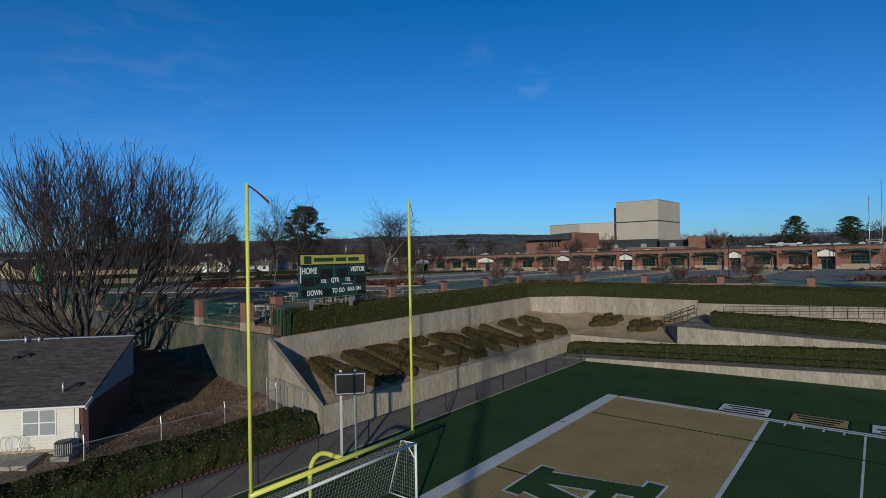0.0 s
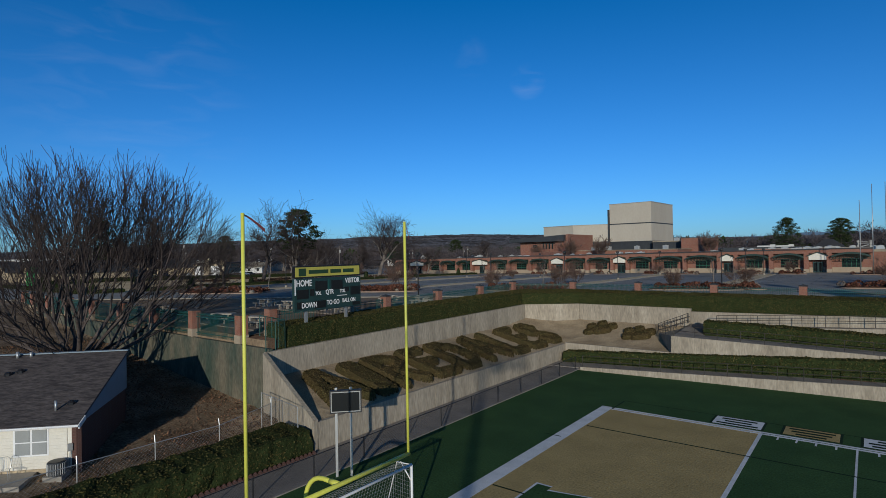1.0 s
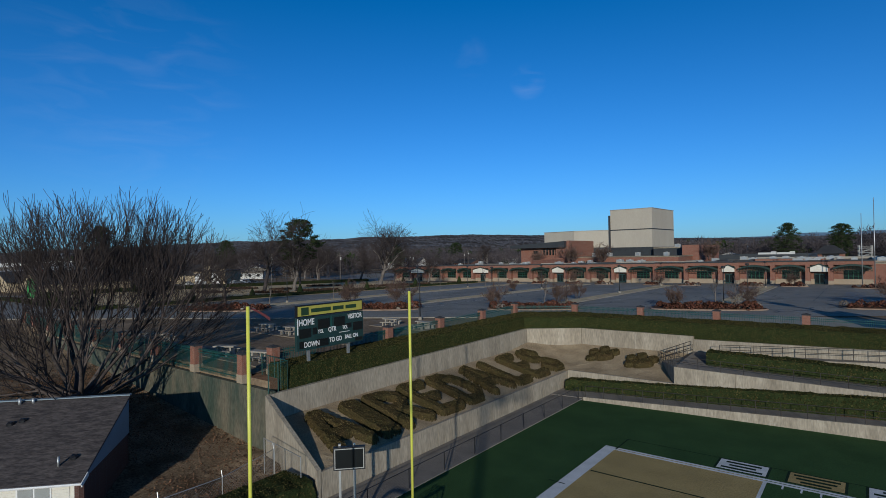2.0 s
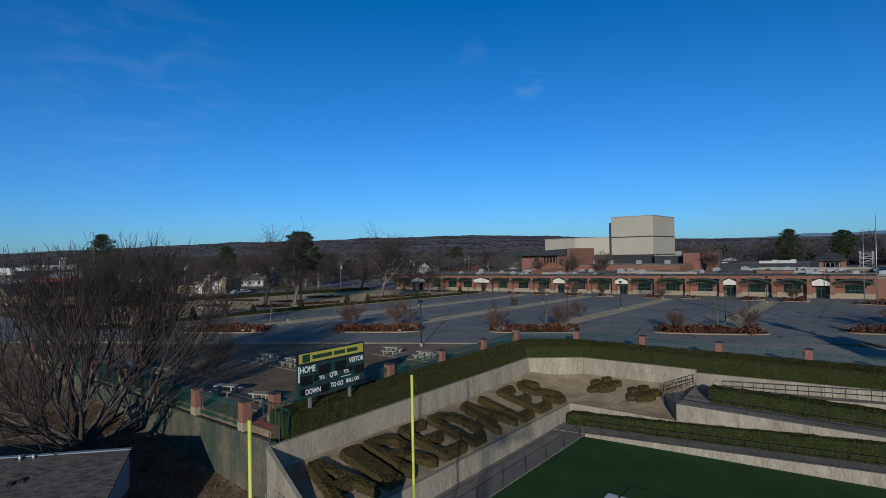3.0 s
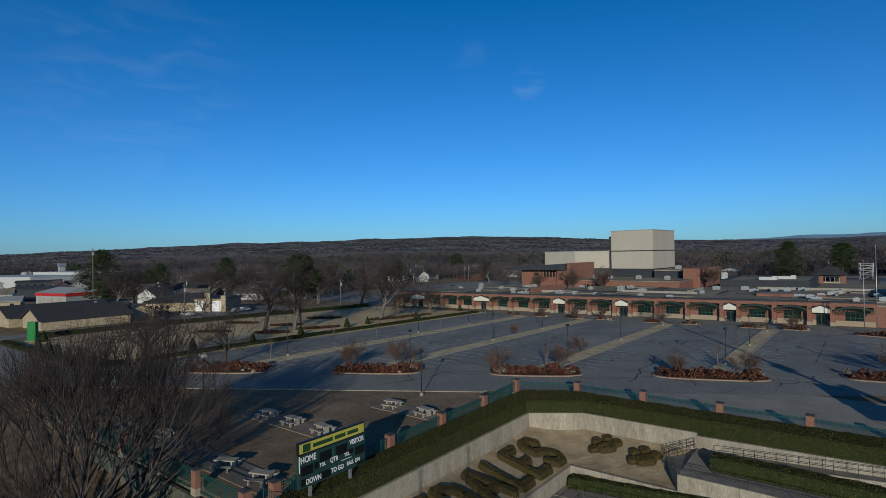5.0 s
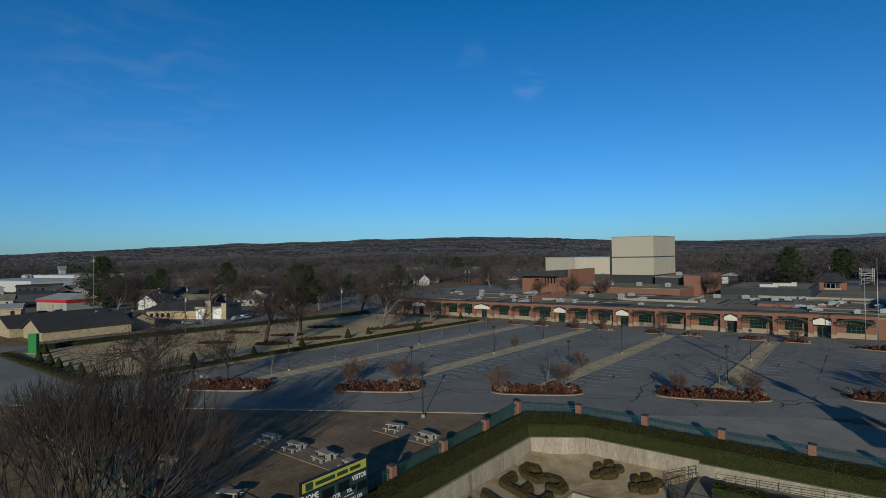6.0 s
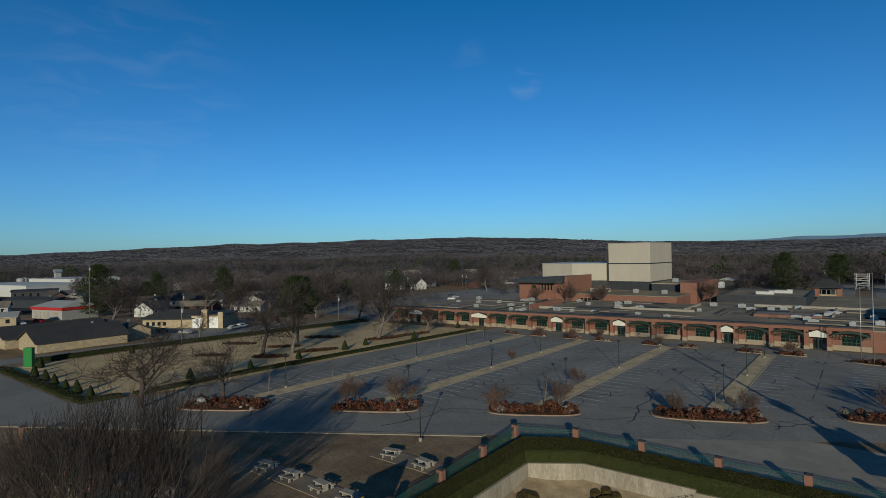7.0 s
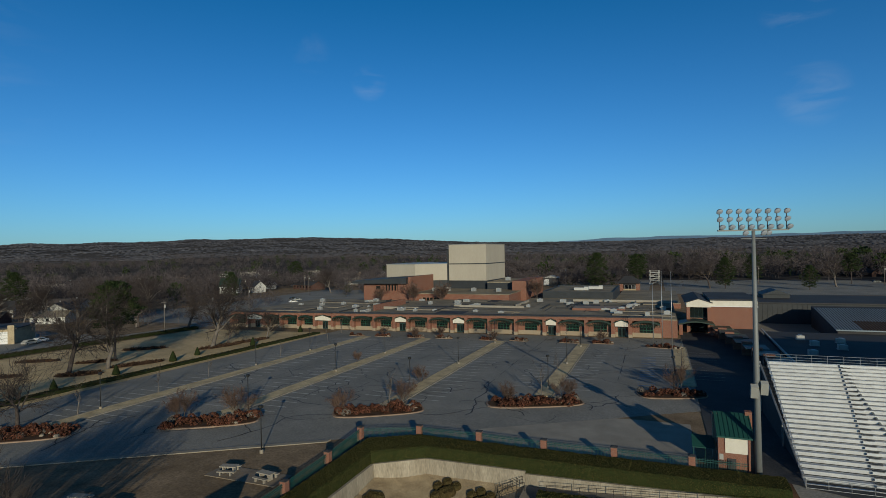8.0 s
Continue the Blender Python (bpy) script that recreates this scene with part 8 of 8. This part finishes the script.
# ---- town ----
def gable_house(x, y, turn, w, d, h, rise, wall, roof, label, name="house", z=None, plain=False):
    g = thing(name, label, "house", at(x, y, z, turn), "town houses", "structure")
    prof = [(-d / 2, -0.5), (d / 2, -0.5), (d / 2, h), (0, h + rise), (-d / 2, h)]
    part("wall", Shape().add([(a, b, c) for a in (-w / 2, w / 2) for b, c in prof], [(4, 3, 2, 1, 0), (5, 6, 7, 8, 9)] + [(i, (i + 1) % 5, 5 + (i + 1) % 5, 5 + i) for i in range(5)]), wall, g)
    o, drop = 0.6, 0.6 * rise / (d / 2)
    prof = [(-d / 2 - o, h - drop), (0, h + rise), (d / 2 + o, h - drop), (d / 2 + o, h - drop + 0.25), (0, h + rise + 0.28), (-d / 2 - o, h - drop + 0.25)]
    part("roof", Shape().add([(a, b, c) for a in (-w / 2 - o, w / 2 + o) for b, c in prof], [(5, 4, 1, 0), (4, 3, 2, 1), (6, 7, 10, 11), (7, 8, 9, 10)] + [(i, (i + 1) % 6, 6 + (i + 1) % 6, 6 + i) for i in range(6)]), roof, g)
    part("chimney", Shape().box(w * 0.2, 0.3, h + rise * 0.6, w * 0.2 + 0.5, 0.8, h + rise + 0.8), M["galv"], g, "grey metal roof vent")
    if plain:
        return g
    for k in range(max(2, int(w / 4))):
        a = -w / 2 + (k + 0.5) * w / max(2, int(w / 4))
        part("window", Shape().box(a - 0.6, -d / 2 - 0.04, h * 0.35, a + 0.6, -d / 2, h * 0.78), M["glass"], g)
    return g


gable_house(-176.4, 56.5, 92, 22, 13.5, 2.6, 2.9, M["stone"], M["darkroof"], "long tan building with a low dark roof", plain=True)
gable_house(-192.5, 55.5, 92, 26, 14, 2.8, 2.6, M["stone"], M["darkroof"], "tan building with a dark low roof", plain=True)
gable_house(-184.5, 71.5, 2, 20, 9, 2.6, 2.2, M["stone"], M["darkroof"], "low tan wing with a dark roof", plain=True)
tb = thing("fire_station", "tan block building with a dark roof and two white garage doors", "building", at(-195, 99, None, 38), kind="structure")
part("wall", Shape().box(-14.5, -5, -0.5, 3, 7, 3.3), M["stone"], tb)
part("roof", Shape().add([(-15.5, -6, 3.2), (4.5, -6, 3.2), (4.5, 8, 3.2), (-15.5, 8, 3.2), (-10, 1, 6.3), (4.5, 1, 6.3), (-15.5, -6, 3.5), (4.5, -6, 3.5), (4.5, 8, 3.5), (-15.5, 8, 3.5)], [(6, 7, 5, 4), (7, 8, 5), (8, 9, 4, 5), (9, 6, 4), (0, 1, 7, 6), (3, 2, 1, 0), (2, 3, 9, 8), (1, 2, 8, 7), (3, 0, 6, 9)]), M["darkroof"], tb)
part("bay", Shape().box(3, -5.6, -0.5, 14.5, 8, 4.6), M["stone"], tb)
part("bay_roof", Shape().prism([(2.0, -6.4), (15.2, -6.4), (15.2, 8.4), (2.0, 8.4)], 4.5, lambda x, y: 4.8 + max(0, 1.4 - abs(y - 1) * 0.19)), M["darkroof"], tb)
part("tower_pier", Shape().box(7.2, -6.8, -0.5, 9.2, -5.2, 6.6), M["stone"], tb)
part("tower_pier", Shape().box(12.9, -6.6, -0.5, 14.6, -5.2, 5.6), M["stone"], tb)
for x in (3.5, 9.4):
    d = part("garage_door", Shape().box(x, -5.72, -0.2, x + 3.5, -5.6, 3.7), M["white"], tb)
    for k in range(3):
        part("rail", Shape().box(x, -5.74, 0.7 + k * 0.95, x + 3.5, -5.72, 0.76 + k * 0.95), M["hvac"], d)
for k in range(4):
    part("window", Shape().box(-13.2 + k * 2.0, -5.08, 1.0, -12.2 + k * 2.0, -5.0, 2.3), M["glass"], tb)
gable_house(-377, 115, 25, 17, 13, 4.0, 3.2, M["town_white"], M["shingle"], "white house with a brown hipped roof")
gable_house(-286, 190, 20, 20, 12, 3.5, 2.5, M["hvac"], M["shingle"], "grey workshop with a shingle roof")
gable_house(-273, 119, 60, 10, 9, 4.0, 3.2, M["town_white"], M["shingle"], "small white gabled house")
gable_house(-248, 109.5, 118, 12, 9, 3.4, 3.0, M["town_white"], M["shingle"], "white gabled house with a shingle roof")
gable_house(-256, 134, 35, 19, 9, 3.0, 1.7, M["darkbrick"], M["old_roof"], "long low brown building with a weathered roof")
gable_house(-290, 152, 55, 26, 14, 3.5, 3.2, M["hvac"], M["darkroof"], "wide building with a dark gabled roof")
gable_house(-231, 147, 30, 13, 8, 3.0, 1.8, M["town_white"], M["old_roof"], "white cottage with a weathered roof")
gable_house(-329, 186, 40, 22, 11, 3.5, 2.5, M["stone"], M["hvac"], "tan building with a pale roof")
gable_house(-262, 170, 130, 12, 9, 3.4, 2.6, M["hvac"], M["shingle"], "grey gabled house with a shingle roof")
gable_house(-434, 117, 70, 24, 14, 5.5, 1.0, M["charcoal"], M["darkroof"], "long dark metal shed")
gable_house(-350, 96, 20, 34, 14, 4.2, 1.2, M["charcoal"], M["darkroof"], "low dark workshop with a dark roof", plain=True)
gable_house(-312, 66, 70, 16, 10, 3.8, 2.0, M["hvac"], M["old_roof"], "grey shop building with a weathered roof")
rr = thing("red_roofed_shop", "white shop with a red fascia band", "building", at(-272, 84, None, 14) @ Matrix.Scale(0.85, 4), kind="structure")
part("wall", Shape().box(-12, -9, -0.5, 12, 9, 4.6), M["hvac"], rr)
part("fascia", Shape().box(-12.4, -9.4, 4.6, 12.4, 9.4, 6.0), M["red"], rr)
part("roof", Shape().add([(-12.6, -9.6, 6.0), (12.6, -9.6, 6.0), (12.6, 9.6, 6.0), (-12.6, 9.6, 6.0), (-9, 0, 8.6), (9, 0, 8.6)], [(0, 1, 5, 4), (1, 2, 5), (2, 3, 4, 5), (3, 0, 4), (3, 2, 1, 0)]), M["hvac"], rr, "low grey metal roof")
for k in range(3):
    part("bay_door", Shape().box(-10 + k * 7, -9.1, 0, -5 + k * 7, -9.0, 3.8), M["slab"], rr)
for k, (x, y, w, d, h, t) in enumerate(((-505, 128, 90, 40, 8, 12), (-575, 185, 70, 40, 10, 12), (-430, 60, 60, 30, 6, 10))):
    g = thing("warehouse", "large white metal warehouse", "building", at(x, y, None, t), "warehouses", "structure")
    part("wall", Shape().box(-w / 2, -d / 2, -1, w / 2, d / 2, h), M["town_white"], g)
    part("roof", Shape().box(-w / 2 - 0.3, -d / 2 - 0.3, h, w / 2 + 0.3, d / 2 + 0.3, h + 0.5), M["town_white"], g, "white metal roof")
    for j in range(4):
        part("dock_door", Shape().box(-w / 2 + 8 + j * 12, -d / 2 - 0.1, 0, -w / 2 + 14 + j * 12, -d / 2, 4.5), M["charcoal"], g)
for k, (x, y) in enumerate(((-640, 161), (-637, 171), (-635, 180), (-655, 168))):
    g = thing("storage_tank", "pale cylindrical storage tank", "tank", at(x, y) @ Matrix.Scale(0.55, 4), "storage tanks", "structure")
    part("shell", Shape().lathe([(6, -1), (6, 16), (5, 17.5), (1, 18.5)], n=16), M["hvac"], g)
    part("ladder", Shape().box(-0.4, -6.3, 0, 0.4, -6.0, 16), M["galv"], g)
g = thing("silo_tower", "tall grey elevator tower beside storage tanks", "tower", at(-633, 189), kind="structure")
part("shaft", Shape().box(-2.4, -2.4, -1, 2.4, 2.4, 15), M["hvac"], g)
part("head", Shape().box(-3.4, -3.0, 15, 3.4, 3.0, 18), M["galv"], g)
gable_house(-257, 56, 70, 15, 12, 3.4, 1.4, M["stone"], M["hvac"], "tan shop with a pale canopy roof", "shop")
gable_house(-287, 307, 25, 13, 10, 5.5, 5.0, M["town_white"], M["greenmetal"], "white house with a steep dark green roof")
gable_house(-272, 318, -30, 9, 8, 4.5, 3.5, M["town_white"], M["darkroof"], "small white house with a dark roof")
gable_house(-252, 352, -20, 24, 12, 3.6, 2.6, M["darkbrick"], M["darkroof"], "low dark brick ranch house")
rng = random.Random(77)
pal = [("town_white", "hvac", "white house with a pale roof"), ("stone", "darkroof", "tan house with a dark roof"), ("hvac", "slab", "grey house with a pale roof"), ("darkbrick", "shingle", "brick house with a shingle roof"), ("town_white", "shingle", "white house with a shingle roof")]
for k in range(64):
    for _ in range(30):
        a, r = radians(38.3 - rng.uniform(-44, 62)), rng.uniform(290, 760)
        x, y = -math.sin(a) * r, math.cos(a) * r
        if not (-235 < x < 140 and y < 520):
            break
    wm, rm, lab = pal[k % 5]
    gable_house(x, y, rng.uniform(0, 180), rng.uniform(10, 18), rng.uniform(8, 11), rng.uniform(3.2, 5), rng.uniform(1.8, 3.2), M[wm], M[rm], lab)
grid_sheet("far_lot", -232, -150, lambda x: 160, lambda x: 345, 6, 8, 0.0, M["asphalt"], "asphalt lots beyond the school", "parking lot")
grid_sheet("far_lot", -14, 130, lambda x: 312, lambda x: 440, 6, 6, 0.0, M["asphalt"], "asphalt lot behind the school", "parking lot")
grid_sheet("far_lot", -205, -157, lambda x: 78, lambda x: 125, 4, 4, 0.0, M["asphalt"], "asphalt forecourt", "parking lot")
grid_sheet("road", -420, -205, lambda x: 30 + (-205 - x) * 0.06, lambda x: 52 + (-205 - x) * 0.06, 8, 2, 0.0, M["slab"], "pale concrete street and lots", "road")


def car(x, y, turn, paint_mat, label):
    g = thing("car", label, "car", at(x, y, lot_z(x, y), turn), "parked cars")
    prof = [(-2.2, 0.35), (-2.25, 0.8), (-1.9, 0.95), (-1.3, 1.42), (0.5, 1.45), (1.15, 1.0), (2.1, 0.88), (2.25, 0.6), (2.2, 0.35)]
    n = len(prof)
    s = Shape().add([(a, b, c) for b in (-0.88, 0.88) for a, c in prof], [tuple(range(n)), tuple(range(2 * n - 1, n - 1, -1))] + [(i, n + i, n + (i + 1) % n, (i + 1) % n) for i in range(n)])
    part("body", s, paint_mat, g)
    for sx in (-0.89, 0.89):
        part("side_window", Shape().add([(-1.6, sx, 0.98), (0.95, sx, 0.98), (0.45, sx * 1.005, 1.36), (-1.22, sx * 1.005, 1.36)], [(0, 1, 2, 3) if sx < 0 else (3, 2, 1, 0)]), M["glass"], g)
        for wx in (-1.4, 1.4):
            w = part("wheel", Shape().tube([(wx, sx - 0.1, 0.33), (wx, sx + 0.1, 0.33)], 0.33, 12), M["tyre"], g)
            part("rim", Shape().tube([(wx, sx * 1.12, 0.33), (wx, sx * 1.125, 0.33)], 0.19, 10), M["galv"], w)
    return g


for k, (x, y, t, pm, lab) in enumerate(((-184.8, 84.2, 10, "car", "parked dark grey car on asphalt"), (-174.5, 86.8, 12, "hvac", "parked pale grey car on asphalt"), (-176, 108, 100, "white", "parked white car on asphalt"), (-179, 112, 100, "car", "parked black car on asphalt"), (-174, 104, 95, "hvac", "parked silver car on asphalt"), (-252, 63, 15, "white", "parked white car on asphalt"), (-256, 70, 20, "red", "parked red car on asphalt"), (-190, 250, 60, "white", "parked white car on asphalt"), (-196, 262, 60, "hvac", "parked silver car on asphalt"), (-205, 270, 62, "car", "parked dark car on asphalt"), (128, 418, 8, "car", "parked dark car on asphalt"))):
    car(x, y, t, M[pm], lab)
g = thing("green_bin_sign", "bright green upright sign box at the lawn's corner", "sign", at(-149.5, 38.9, None, 40), kind="structure")
part("panel", Shape().box(-0.9, -0.5, 0, 0.9, 0.5, 4.4), M["green"], g)
part("foot", Shape().box(-1.1, -0.7, -0.2, 1.1, 0.7, 0.15), M["slab"], g)


def utility_pole(x, y, h, arms=True):
    g = thing("utility_pole", "grey wooden utility pole with a crossarm", "utility pole", at(x, y), "utility poles")
    part("pole", Shape().tube([(0, 0, -0.5), (0, 0, h)], [0.2, 0.13], 8), M["palebark"], g, smooth=True)
    if arms:
        part("crossarm", Shape().box(-1.3, -0.08, h - 0.9, 1.3, 0.08, h - 0.75), M["palebark"], g)
        part("transformer", Shape().lathe([(0.25, h - 2.6), (0.28, h - 1.6), (0.1, h - 1.5)], (0.4, 0, 0), 10), M["hvac"], g)
    return g


for x, y, h in ((-154, 75.7, 11.5), (-156.4, 106, 11), (-231, 79, 23), (-159, 138, 11), (-175, 176, 11), (-190, 215, 11), (-268, 300, 11), (-240, 330, 12), (-222, 110, 11), (-282, 110, 12), (-60, 380, 13), (-20, 390, 12), (-215, 300, 13), (60, 400, 12), (120, 380, 12)):
    utility_pole(x, y, h)
lt = thing("lattice_tower", "small pale steel scaffold tower with platforms", "tower", at(-2.4, 391, None, 12), kind="structure")
for x, y in ((-3, -1.6), (3, -1.6), (3, 1.6), (-3, 1.6)):
    part("leg", Shape().beam((x, y, -0.3), (x, y, 9.6), 0.3), M["hvac"], lt)
for z in (2.6, 5.2, 7.8):
    part("platform", Shape().box(-3.2, -1.8, z, 3.2, 1.8, z + 0.3), M["hvac"], lt)
    for y in (-1.6, 1.6):
        part("brace", Shape().beam((-3, y, z - 2.5), (3, y, z - 0.1), 0.18), M["hvac"], lt)
        part("guard_rail", Shape().beam((-3, y, z + 1.2), (3, y, z + 1.2), 0.15), M["hvac"], lt)
